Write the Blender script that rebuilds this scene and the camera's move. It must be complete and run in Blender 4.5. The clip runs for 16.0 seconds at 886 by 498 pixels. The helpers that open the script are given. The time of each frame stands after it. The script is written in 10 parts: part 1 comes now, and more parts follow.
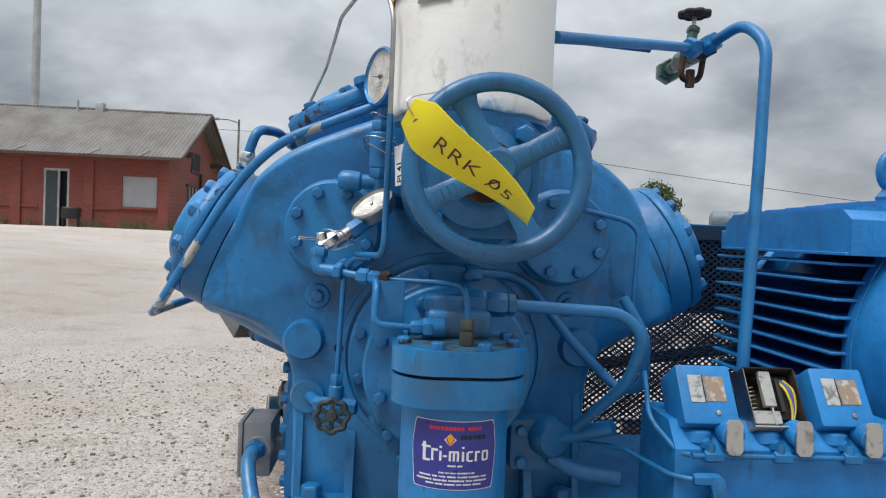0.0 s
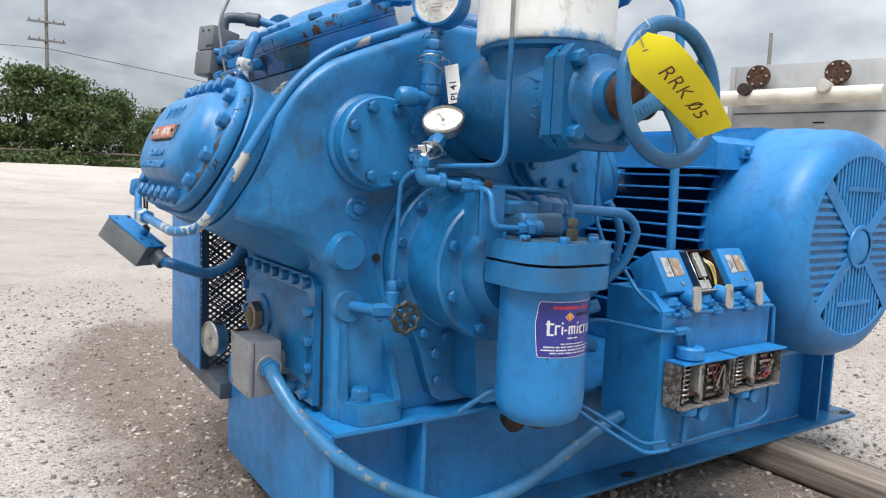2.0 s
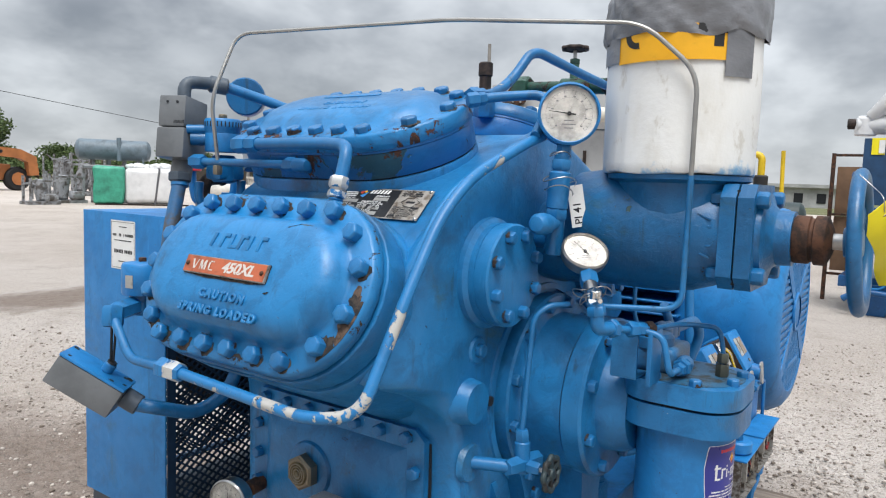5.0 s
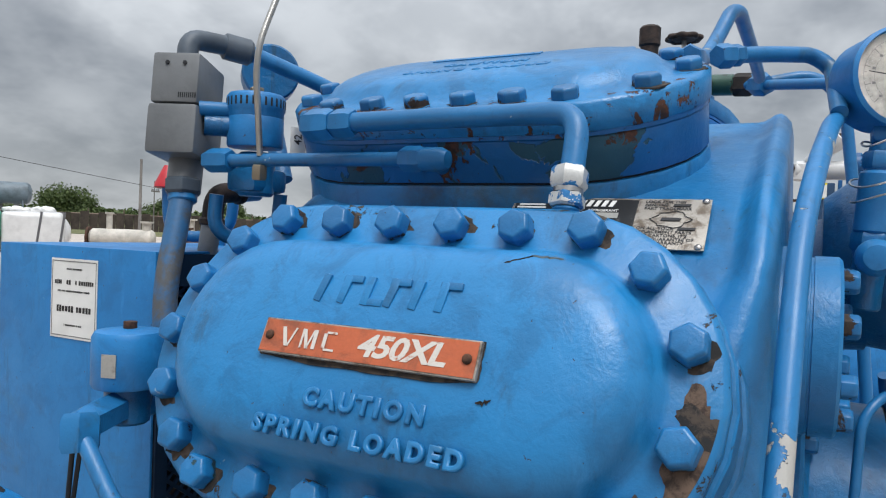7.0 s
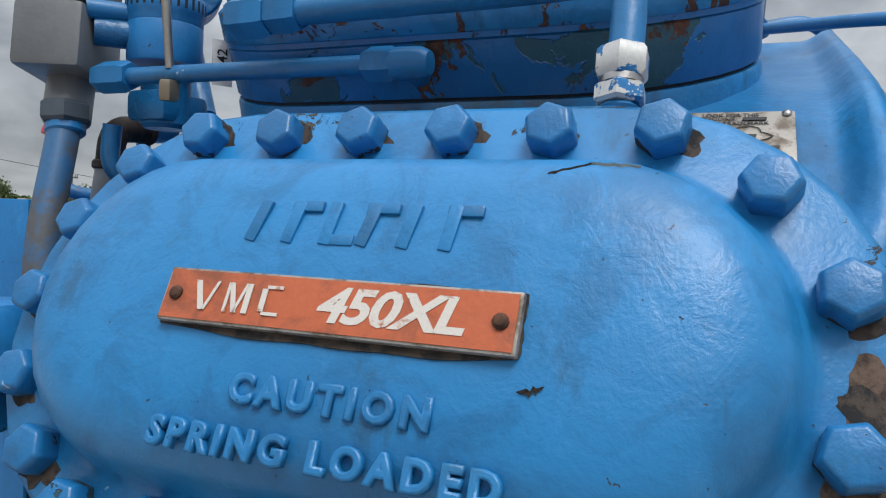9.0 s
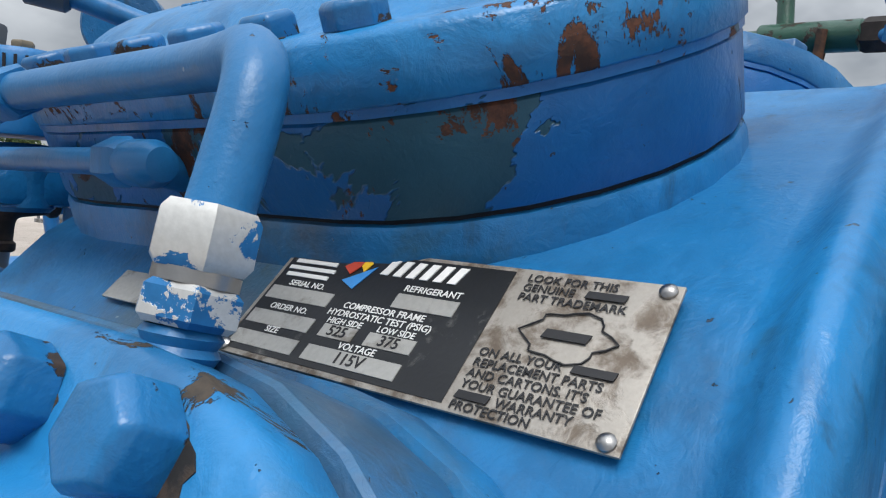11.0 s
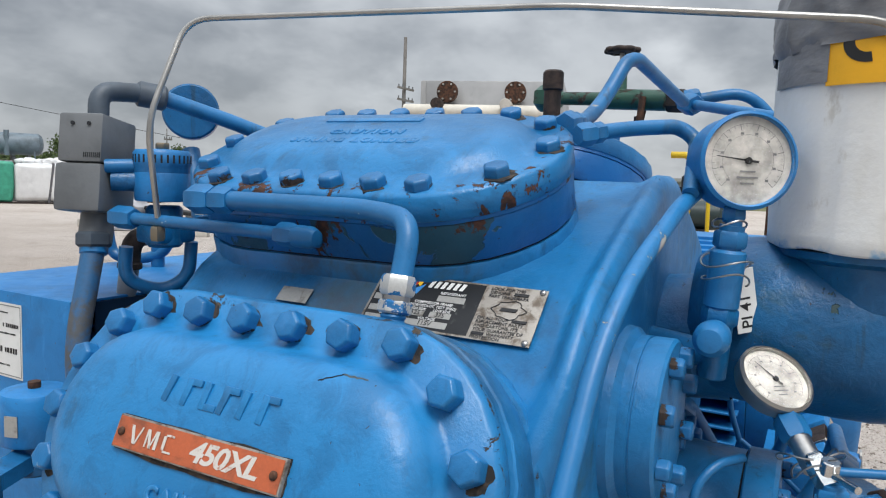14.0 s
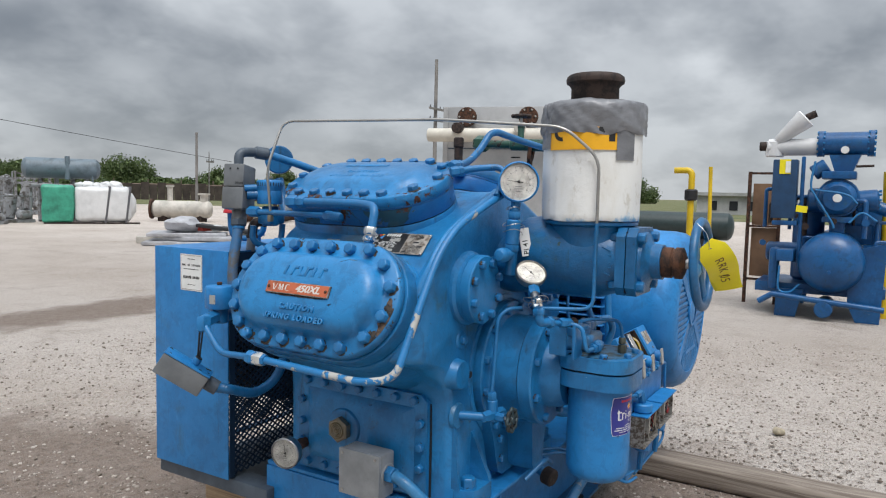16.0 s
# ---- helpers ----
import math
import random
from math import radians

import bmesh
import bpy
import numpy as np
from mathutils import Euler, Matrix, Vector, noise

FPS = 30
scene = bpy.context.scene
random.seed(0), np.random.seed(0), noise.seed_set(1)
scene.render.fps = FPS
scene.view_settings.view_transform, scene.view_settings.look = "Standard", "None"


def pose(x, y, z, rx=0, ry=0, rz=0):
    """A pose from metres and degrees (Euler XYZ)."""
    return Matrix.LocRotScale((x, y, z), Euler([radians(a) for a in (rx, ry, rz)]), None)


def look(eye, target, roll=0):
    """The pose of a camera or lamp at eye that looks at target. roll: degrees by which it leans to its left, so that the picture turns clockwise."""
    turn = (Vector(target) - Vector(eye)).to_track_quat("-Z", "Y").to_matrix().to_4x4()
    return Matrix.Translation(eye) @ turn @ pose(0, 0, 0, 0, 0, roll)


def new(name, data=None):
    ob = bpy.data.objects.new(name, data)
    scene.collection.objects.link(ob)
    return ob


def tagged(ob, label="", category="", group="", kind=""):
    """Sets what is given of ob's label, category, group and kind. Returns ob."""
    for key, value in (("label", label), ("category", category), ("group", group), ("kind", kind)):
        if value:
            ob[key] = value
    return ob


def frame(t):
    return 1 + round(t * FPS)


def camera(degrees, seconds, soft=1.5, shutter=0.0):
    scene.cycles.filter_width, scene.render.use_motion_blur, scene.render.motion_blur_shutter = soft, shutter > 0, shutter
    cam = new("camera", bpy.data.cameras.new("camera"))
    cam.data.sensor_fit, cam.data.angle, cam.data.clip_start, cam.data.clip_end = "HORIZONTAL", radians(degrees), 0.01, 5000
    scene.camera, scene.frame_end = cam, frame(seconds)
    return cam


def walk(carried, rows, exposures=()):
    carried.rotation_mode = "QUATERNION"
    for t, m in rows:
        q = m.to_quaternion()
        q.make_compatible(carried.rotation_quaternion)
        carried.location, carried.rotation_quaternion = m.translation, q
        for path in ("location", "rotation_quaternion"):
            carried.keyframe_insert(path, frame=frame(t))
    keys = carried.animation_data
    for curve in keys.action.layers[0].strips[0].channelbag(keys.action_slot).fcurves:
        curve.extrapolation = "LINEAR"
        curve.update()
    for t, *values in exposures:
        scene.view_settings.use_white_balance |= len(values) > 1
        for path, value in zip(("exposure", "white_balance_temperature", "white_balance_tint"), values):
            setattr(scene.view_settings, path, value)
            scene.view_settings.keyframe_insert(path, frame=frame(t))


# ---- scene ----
cam = camera(64.1, 16.0, soft=1.15)
PATH = [
    (0, (0.001, 0.0, 0.899), (0.139, 1.994, 0.854), 2.3),
    (0.5, (-0.166, 0.012, 0.887), (0.231, 1.971, 0.817), 2.4),
    (1, (-0.337, 0.1, 0.845), (0.254, 2.008, 0.749), 2.3),
    (1.5, (-0.513, 0.107, 0.823), (0.287, 1.934, 0.671), 2.3),
    (2, (-0.749, 0.109, 0.841), (0.35, 1.768, 0.636), 2.3),
    (2.5, (-0.899, 0.187, 0.744), (0.32, 1.755, 0.505), 2.4),
    (3, (-0.951, 0.333, 0.668), (0.35, 1.823, 0.37), 2.5),
    (3.5, (-0.979, 0.46, 0.7), (0.413, 1.853, 0.349), 2.4),
    (4, (-1.062, 0.593, 0.833), (0.457, 1.844, 0.475), 2.7),
    (4.5, (-1.118, 0.685, 0.977), (0.488, 1.839, 0.673), 2.5),
    (5, (-1.117, 0.727, 1.048), (0.514, 1.868, 0.858), 2.0),
    (5.2, (-1.089, 0.748, 1.06), (0.554, 1.882, 0.939), 2.0),
    (7.3, (-0.852, 1.381, 0.959), (0.992, 2.155, 0.946), 2.2),
    (7.5, (-0.836, 1.404, 0.937), (1.046, 2.081, 0.938), 1.9),
    (8, (-0.797, 1.455, 0.926), (1.077, 2.154, 0.905), 2.3),
    (8.5, (-0.775, 1.482, 0.929), (1.101, 2.177, 0.868), 2.1),
    (9, (-0.722, 1.435, 0.947), (1.137, 2.17, 0.876), 2.2),
    (9.2, (-0.689, 1.409, 0.965), (1.171, 2.142, 0.904), 1.4),
    (9.5, (-0.603, 1.369, 1.014), (1.217, 2.199, 0.969), 1.1),
    (9.7, (-0.553, 1.356, 1.056), (1.220, 2.277, 0.963), 1.2),
    (11.8, (-0.42, 1.311, 1.048), (1.135, 2.564, 0.944), 3.7),
    (12, (-0.419, 1.309, 1.042), (1.133, 2.564, 0.92), 3.6),
    (12.5, (-0.425, 1.291, 1.063), (1.163, 2.480, 0.805), 3.0),
    (13, (-0.478, 1.254, 1.095), (1.074, 2.498, 0.887), 1.9),
    (13.2, (-0.533, 1.233, 1.113), (1.035, 2.452, 0.880), 1.7),
    (13.5, (-0.659, 1.224, 1.150), (1.003, 2.301, 0.869), 1.8),
    (14, (-0.837, 1.169, 1.137), (0.92, 2.103, 0.937), 2.1),
    (14.5, (-1.01, 1.043, 1.136), (0.752, 1.97, 0.95), 1.9),
    (15, (-1.215, 0.874, 1.114), (0.52, 1.859, 0.971), 2.0),
    (15.5, (-1.501, 0.733, 1.146), (0.254, 1.682, 1.002), 1.9),
    (16, (-1.653, 0.488, 1.131), (0.058, 1.512, 0.977), 1.3),
]
walk(cam, [(t, look(eye, target, roll)) for t, eye, target, roll in PATH], [(0, 0.05), (1.0, 0.10), (1.5, 0.27), (2.5, 0.46), (3.5, 0.52), (4.2, 0.44), (5.0, 0.22), (7.5, -0.03), (8.5, -0.04), (9.5, -0.14), (12.0, 0.12), (12.8, 0.12), (13.5, 0.0), (14.5, -0.05), (16.0, -0.07)])

# ---- world, sun, exposure ----
world = bpy.data.worlds.new("overcast_sky")
scene.world = world
world.use_nodes = True
wn, wl = world.node_tree.nodes, world.node_tree.links
wn.clear()
SUN_EL, SUN_AZ = radians(62), radians(230)
w_out = wn.new("ShaderNodeOutputWorld")
w_bg = wn.new("ShaderNodeBackground")
w_sky = wn.new("ShaderNodeTexSky")
w_sky.sky_type, w_sky.sun_disc = "NISHITA", False
w_sky.sun_elevation, w_sky.sun_rotation = SUN_EL, SUN_AZ
w_co = wn.new("ShaderNodeTexCoord")
w_sep = wn.new("ShaderNodeSeparateXYZ")
wl.new(w_co.outputs["Generated"], w_sep.inputs[0])


def wmath(op, a, b=None, clamp=False):
    n = wn.new("ShaderNodeMath")
    n.operation, n.use_clamp = op, clamp
    for i, v in enumerate((a, b)):
        if v is None:
            continue
        if isinstance(v, (int, float)):
            n.inputs[i].default_value = v
        else:
            wl.new(v, n.inputs[i])
    return n.outputs[0]


up = wmath("MAXIMUM", w_sep.outputs[2], 0.0)
flat = wmath("ADD", up, 0.42)
w_vec = wn.new("ShaderNodeCombineXYZ")
wl.new(wmath("DIVIDE", w_sep.outputs[0], flat), w_vec.inputs[0])
wl.new(wmath("DIVIDE", w_sep.outputs[1], flat), w_vec.inputs[1])


def cloud(scale, detail, lo, hi, offset):
    n = wn.new("ShaderNodeTexNoise")
    n.inputs["Scale"].default_value, n.inputs["Detail"].default_value = scale, detail
    n.inputs["Roughness"].default_value, n.inputs["Distortion"].default_value = 0.56, 0.12
    m = wn.new("ShaderNodeMapping")
    m.inputs["Location"].default_value = offset
    wl.new(w_vec.outputs[0], m.inputs[0])
    wl.new(m.outputs[0], n.inputs["Vector"])
    r = wn.new("ShaderNodeMapRange")
    r.interpolation_type = "SMOOTHSTEP"
    r.inputs[1].default_value, r.inputs[2].default_value = lo, hi
    wl.new(n.outputs[0], r.inputs[0])
    return r.outputs[0]


banks = cloud(1.25, 3.0, 0.34, 0.66, (5.3, 0.7, 0.4))
puffs = cloud(4.6, 4.0, 0.34, 0.68, (0.2, 5.3, 2.0))
gaps = cloud(2.3, 5.0, 0.50, 0.72, (7.4, 2.2, 1.1))
w_low = wn.new("ShaderNodeMapRange")
w_low.interpolation_type = "SMOOTHSTEP"
w_low.inputs[1].default_value, w_low.inputs[2].default_value = 0.20, 0.0
wl.new(up, w_low.inputs[0])
shade = wmath("ADD", wmath("MULTIPLY", banks, 0.50), wmath("MULTIPLY", puffs, 0.26))
shade = wmath("ADD", shade, wmath("ADD", wmath("MULTIPLY", gaps, 0.30), wmath("MULTIPLY", w_low.outputs[0], 0.26)), True)
w_ramp = wn.new("ShaderNodeValToRGB")
w_ramp.color_ramp.elements[0].color = (0.165, 0.185, 0.213, 1)
w_ramp.color_ramp.elements[1].color = (0.58, 0.61, 0.64, 1)
wl.new(shade, w_ramp.inputs[0])
# an overcast sky is about two and a half times as bright overhead as at the horizon
lift = wmath("ADD", wmath("MULTIPLY", wmath("POWER", up, 1.5), 3.7), 1.0)
w_mul = wn.new("ShaderNodeVectorMath")
w_mul.operation = "SCALE"
wl.new(w_ramp.outputs[0], w_mul.inputs[0])
wl.new(lift, w_mul.inputs["Scale"])
w_mix = wn.new("ShaderNodeMix")
w_mix.data_type = "RGBA"
w_mix.inputs[0].default_value = 0.94
w_dim = wn.new("ShaderNodeVectorMath")
w_dim.operation = "SCALE"
w_dim.inputs["Scale"].default_value = 0.12
wl.new(w_sky.outputs[0], w_dim.inputs[0])
wl.new(w_dim.outputs[0], w_mix.inputs[6])
wl.new(w_mul.outputs[0], w_mix.inputs[7])
wl.new(w_mix.outputs[2], w_bg.inputs[0])
w_bg.inputs[1].default_value = 1.0
wl.new(w_bg.outputs[0], w_out.inputs[0])

sun = new("sun", bpy.data.lights.new("sun", "SUN"))
sun.data.energy, sun.data.angle, sun.data.color = 2.7, radians(28), (1.0, 0.985, 0.96)
sun.matrix_world = pose(0, 0, 30) @ Euler((radians(90) - SUN_EL, 0, math.pi - SUN_AZ)).to_matrix().to_4x4()
scene.view_settings.exposure = 0.0

# ---- materials ----


class Mat:
    """A node material in the making."""

    def __init__(self, name):
        self.m = bpy.data.materials.new(name)
        self.m.use_nodes = True
        self.n, self.l = self.m.node_tree.nodes, self.m.node_tree.links
        self.b = self.n["Principled BSDF"]
        self.co = self.n.new("ShaderNodeTexCoord").outputs["Object"]
        self.rnd = self.n.new("ShaderNodeObjectInfo").outputs["Random"]

    def noise(self, scale, detail=3.0, rough=0.55, stretch=None, distort=0.0, shift=True):
        t = self.n.new("ShaderNodeTexNoise")
        t.inputs["Scale"].default_value, t.inputs["Detail"].default_value = scale, detail
        t.inputs["Roughness"].default_value, t.inputs["Distortion"].default_value = rough, distort
        self.l.new(self.place(stretch, shift), t.inputs["Vector"])
        return t.outputs[0]

    def place(self, stretch=None, shift=True):
        m = self.n.new("ShaderNodeMapping")
        if stretch:
            m.inputs["Scale"].default_value = stretch
        self.l.new(self.co, m.inputs[0])
        if shift:
            c = self.n.new("ShaderNodeCombineXYZ")
            self.l.new(self.math("MULTIPLY", self.rnd, 7.0), c.inputs[0])
            self.l.new(c.outputs[0], m.inputs["Location"])
        return m.outputs[0]

    def voronoi(self, scale, out="Distance", feature="F1", stretch=None):
        t = self.n.new("ShaderNodeTexVoronoi")
        t.feature = feature
        t.inputs["Scale"].default_value = scale
        self.l.new(self.place(stretch, False), t.inputs["Vector"])
        return t.outputs[out]

    def step(self, v, lo, hi, smooth=True):
        r = self.n.new("ShaderNodeMapRange")
        r.interpolation_type = "SMOOTHSTEP" if smooth else "LINEAR"
        r.inputs[1].default_value, r.inputs[2].default_value = lo, hi
        self.l.new(v, r.inputs[0])
        return r.outputs[0]

    def math(self, op, a, b):
        n = self.n.new("ShaderNodeMath")
        n.operation = op
        for i, v in enumerate((a, b)):
            if isinstance(v, (int, float)):
                n.inputs[i].default_value = v
            else:
                self.l.new(v, n.inputs[i])
        return n.outputs[0]

    def mix(self, f, a, b):
        n = self.n.new("ShaderNodeMix")
        n.data_type = "RGBA"
        for i, v in ((0, f), (6, a), (7, b)):
            if isinstance(v, (int, float)):
                n.inputs[i].default_value = v
            elif isinstance(v, tuple):
                n.inputs[i].default_value = (*v, 1)
            else:
                self.l.new(v, n.inputs[i])
        return n.outputs[2]

    def put(self, colour=None, rough=None, metal=None, bump=None, depth=0.002, strength=0.5):
        for key, v in (("Base Color", colour), ("Roughness", rough), ("Metallic", metal)):
            if v is None:
                continue
            if isinstance(v, tuple):
                self.b.inputs[key].default_value = (*v, 1)
            elif isinstance(v, (int, float)):
                self.b.inputs[key].default_value = v
            else:
                self.l.new(v, self.b.inputs[key])
        if bump is not None:
            n = self.n.new("ShaderNodeBump")
            n.inputs["Strength"].default_value, n.inputs["Distance"].default_value = strength, depth
            self.l.new(bump, n.inputs["Height"])
            self.l.new(n.outputs[0], self.b.inputs["Normal"])
        return self.m


BLUE, BLUE_DK, RUST, OLD = (0.015, 0.198, 0.462), (0.008, 0.124, 0.305), (0.046, 0.027, 0.018), (0.020, 0.075, 0.10)


def painted(name, base=BLUE, dark=BLUE_DK, chip=0.68, old=0.70, under=OLD, rust=RUST, rough=0.21, cast=0.5, zone=None, old_scale=8.0, rust_scale=27.0, grime=0.5, stains=()):
    """Brushed-on machine paint: uneven thick coat, grime in patches, flakes down to old paint and to rust.
    zone: where flaking is worse, as a function of the material that gives 0 to 1."""
    k = Mat(name)
    col = k.mix(k.step(k.noise(3.0, 4, 0.6), 0.35, 0.72), base, dark)
    col = k.mix(k.math("MULTIPLY", k.step(k.noise(11.0, 5, 0.65), 0.54, 0.74), grime), col, tuple(c * 0.45 + 0.010 for c in dark))
    col = k.mix(k.math("MULTIPLY", k.step(k.noise(60.0, 3, 0.6, (1, 1, 0.35)), 0.58, 0.78), 0.25), col, tuple(min(1, c * 1.3 + 0.05) for c in base))
    # mottled brush marks and a dusty bloom
    col = k.mix(k.math("MULTIPLY", k.step(k.noise(22.0, 6, 0.72, None, 0.8), 0.46, 0.64), 0.55), col, tuple(c * 0.85 for c in dark))
    col = k.mix(k.math("MULTIPLY", k.step(k.noise(14.0, 6, 0.75, (1, 1, 0.6), 0.4), 0.56, 0.76), 0.30), col, tuple(min(1, c * 1.0 + 0.045) for c in base))
    # dirt washed down in thin streaks
    col = k.mix(k.math("MULTIPLY", k.step(k.noise(34.0, 5, 0.7, (1, 1, 0.12)), 0.58, 0.74), grime * 0.85), col, (0.016, 0.038, 0.050))
    # greenish-grey film in broad patches
    col = k.mix(k.math("MULTIPLY", k.step(k.noise(6.5, 6, 0.7, None, 0.5), 0.575, 0.74), grime * 0.95), col, (0.036, 0.084, 0.098))
    for c, r, depth in stains:
        # old oily dirt that settled in a hollow
        d = k.n.new("ShaderNodeVectorMath")
        d.operation = "DISTANCE"
        k.l.new(k.co, d.inputs[0])
        d.inputs[1].default_value = c
        far = k.math("ADD", d.outputs["Value"], k.math("MULTIPLY", k.math("SUBTRACT", k.noise(13.0, 6, 0.7), 0.5), r * 1.9))
        f = k.math("MULTIPLY", k.step(far, r, r * 0.25), depth)
        col = k.mix(f, col, k.mix(k.step(k.noise(30.0, 5, 0.7), 0.4, 0.65), (0.062, 0.085, 0.082), (0.075, 0.062, 0.042)))
    n_old, n_rust = k.noise(old_scale, 6, 0.62, None, 0.4), k.noise(rust_scale, 8, 0.72, None, 0.5)
    if zone is not None:
        z = zone(k)
        n_old = k.math("ADD", n_old, k.math("MULTIPLY", z, 0.07))
        n_rust = k.math("ADD", n_rust, k.math("MULTIPLY", z, 0.12))
    f_old = k.step(n_old, old, old + 0.008)
    col = k.mix(f_old, col, k.mix(k.noise(40.0, 5), under, tuple(c * 0.55 for c in under)))
    f_rust = k.step(n_rust, chip, chip + 0.012)
    rcol = k.mix(k.step(k.noise(120.0, 4, 0.7), 0.35, 0.65), rust, tuple(c * 0.28 + 0.008 for c in rust))
    col = k.mix(f_rust, col, rcol)
    # pinholes and small knocks in the coat
    f_dot = k.step(k.noise(150.0, 3, 0.6), 0.715, 0.73)
    col = k.mix(k.math("MULTIPLY", f_dot, 0.8), col, (0.035, 0.03, 0.028))
    f_pale = k.step(k.noise(95.0, 3, 0.6, None, 0.6), 0.755, 0.765)
    col = k.mix(k.math("MULTIPLY", f_pale, 0.7), col, (0.34, 0.42, 0.48))
    worn = k.math("MAXIMUM", f_old, k.math("MULTIPLY", f_rust, 1.4))
    r = k.math("ADD", k.math("MULTIPLY", k.math("MAXIMUM", f_rust, k.math("MULTIPLY", f_old, 0.35)), 0.45), k.math("ADD", rough - 0.06, k.math("MULTIPLY", k.noise(24.0, 5, 0.7), 0.40)))
    h = k.math("ADD", k.math("MULTIPLY", k.noise(17.0, 4, 0.55), cast * 1.5), k.math("MULTIPLY", k.noise(75.0, 5, 0.68, None, 0.7), cast * 0.55))
    h = k.math("ADD", h, k.math("MULTIPLY", k.noise(170.0, 3, 0.6), cast * 0.14))
    h = k.math("ADD", h, k.math("MULTIPLY", k.noise(420.0, 2), 0.08))
    h = k.math("SUBTRACT", h, k.math("MULTIPLY", k.math("ADD", worn, f_dot), 0.5))
    return k.put(col, r, 0.0, h, 0.0028, 0.85)


def bolt_ring(deg, y0, y1, rim=0.128, wide=0.028):
    """Flaking zone along the bolt circle and rim of a head on the bank at this angle."""
    def zone(k):
        a = radians(deg)
        d = k.n.new("ShaderNodeVectorMath")
        d.operation = "DOT_PRODUCT"
        k.l.new(k.co, d.inputs[0])
        d.inputs[1].default_value = (math.sin(a), 0, -math.cos(a))
        u = k.math("SUBTRACT", d.outputs["Value"], 0.10 * math.sin(a) - 0.667 * math.cos(a))
        s = k.n.new("ShaderNodeSeparateXYZ")
        k.l.new(k.co, s.inputs[0])
        v = k.math("ABSOLUTE", k.math("SUBTRACT", s.outputs[1], (y0 + y1) / 2), 0)
        v = k.math("MAXIMUM", k.math("SUBTRACT", v, (y1 - y0) / 2), 0.0)
        r = k.math("SQRT", k.math("ADD", k.math("MULTIPLY", u, u), k.math("MULTIPLY", v, v)), 0)
        return k.step(k.math("ABSOLUTE", k.math("SUBTRACT", r, rim), 0), wide, wide * 0.35)
    return zone


def low_run(k):
    """Rubbing zone on the lowest run of a bent pipe."""
    s = k.n.new("ShaderNodeSeparateXYZ")
    k.l.new(k.co, s.inputs[0])
    return k.step(s.outputs[2], 0.84, 0.745)


def bolt_foot(k):
    """Flaking zone round the foot of a bolt, nut or stud."""
    s = k.n.new("ShaderNodeSeparateXYZ")
    k.l.new(k.co, s.inputs[0])
    return k.step(s.outputs[2], 0.012, 0.001)


def plain(name, col, rough=0.5, metal=0.0, var=0.25, scale=12.0, bump=0.25, grain=220.0, stretch=None):
    k = Mat(name)
    c = k.mix(k.step(k.noise(scale, 5, 0.62, stretch), 0.3, 0.75), tuple(min(1, v * (1 + var * 0.5)) for v in col), tuple(v * (1 - var) for v in col))
    c = k.mix(k.math("MULTIPLY", k.step(k.noise(scale * 6, 4, 0.7), 0.58, 0.75), 0.5 * var + 0.1), c, tuple(v * 0.45 for v in col))
    r = k.math("ADD", rough - 0.1, k.math("MULTIPLY", k.noise(scale * 3, 3), 0.2))
    return k.put(c, r, metal, k.noise(grain, 3, 0.55, stretch), 0.0008 * max(1.0, 220.0 / grain) ** 0.6, bump)


def two_tone(name, a, b, lo, hi, scale, rough=0.5, metal=0.0, stretch=None, detail=7, bump=0.4):
    k = Mat(name)
    f = k.step(k.noise(scale, detail, 0.65, stretch, 0.3), lo, hi)
    c = k.mix(f, k.mix(k.noise(scale * 9, 3), a, tuple(v * 0.72 for v in a)), k.mix(k.noise(scale * 7, 3), b, tuple(v * 0.6 for v in b)))
    return k.put(c, k.math("ADD", rough, k.math("MULTIPLY", f, 0.15)), metal, k.math("ADD", k.math("MULTIPLY", f, -0.6), k.math("MULTIPLY", k.noise(300.0, 2), 0.3)), 0.001, bump)


M_CAST = painted("blue_cast_paint", cast=0.55, grime=0.75, rough=0.25, stains=(((-0.262, 1.62, 1.010), 0.13, 0.75), ((-0.300, 1.46, 0.985), 0.075, 0.6), ((0.10, 1.10, 0.745), 0.095, 0.6), ((0.06, 0.99, 0.700), 0.05, 0.55)))
M_HEAD = painted("blue_flaking_head_paint", chip=0.715, old=0.765, under=(0.10, 0.13, 0.12), rust=(0.060, 0.046, 0.034), cast=0.42, rough=0.25, zone=bolt_ring(155.5, 1.495, 1.725))
M_HEAD_UP = painted("blue_upper_head_paint_flaking_to_rust", chip=0.67, old=0.70, cast=0.6, rust=(0.115, 0.042, 0.021), rust_scale=15.0, zone=bolt_ring(112.5, 1.550, 1.770))
M_RUSTY = painted("blue_paint_peeling_to_rust", base=(0.010, 0.145, 0.40), dark=(0.008, 0.11, 0.31), chip=0.70, old=0.632, under=(0.020, 0.098, 0.150), rust=(0.115, 0.042, 0.021), cast=0.5, old_scale=6.5, rust_scale=13.0, zone=bolt_ring(112.5, 1.550, 1.770))
M_SHEET = painted("blue_sheet_paint", base=(0.015, 0.205, 0.505), dark=(0.010, 0.150, 0.395), chip=0.72, old=0.76, cast=0.12, rough=0.31)
M_TUBE = painted("blue_tube_paint", base=(0.015, 0.165, 0.395), chip=0.72, old=0.70, under=(0.42, 0.43, 0.42), rough=0.26, cast=0.16, grime=0.8)
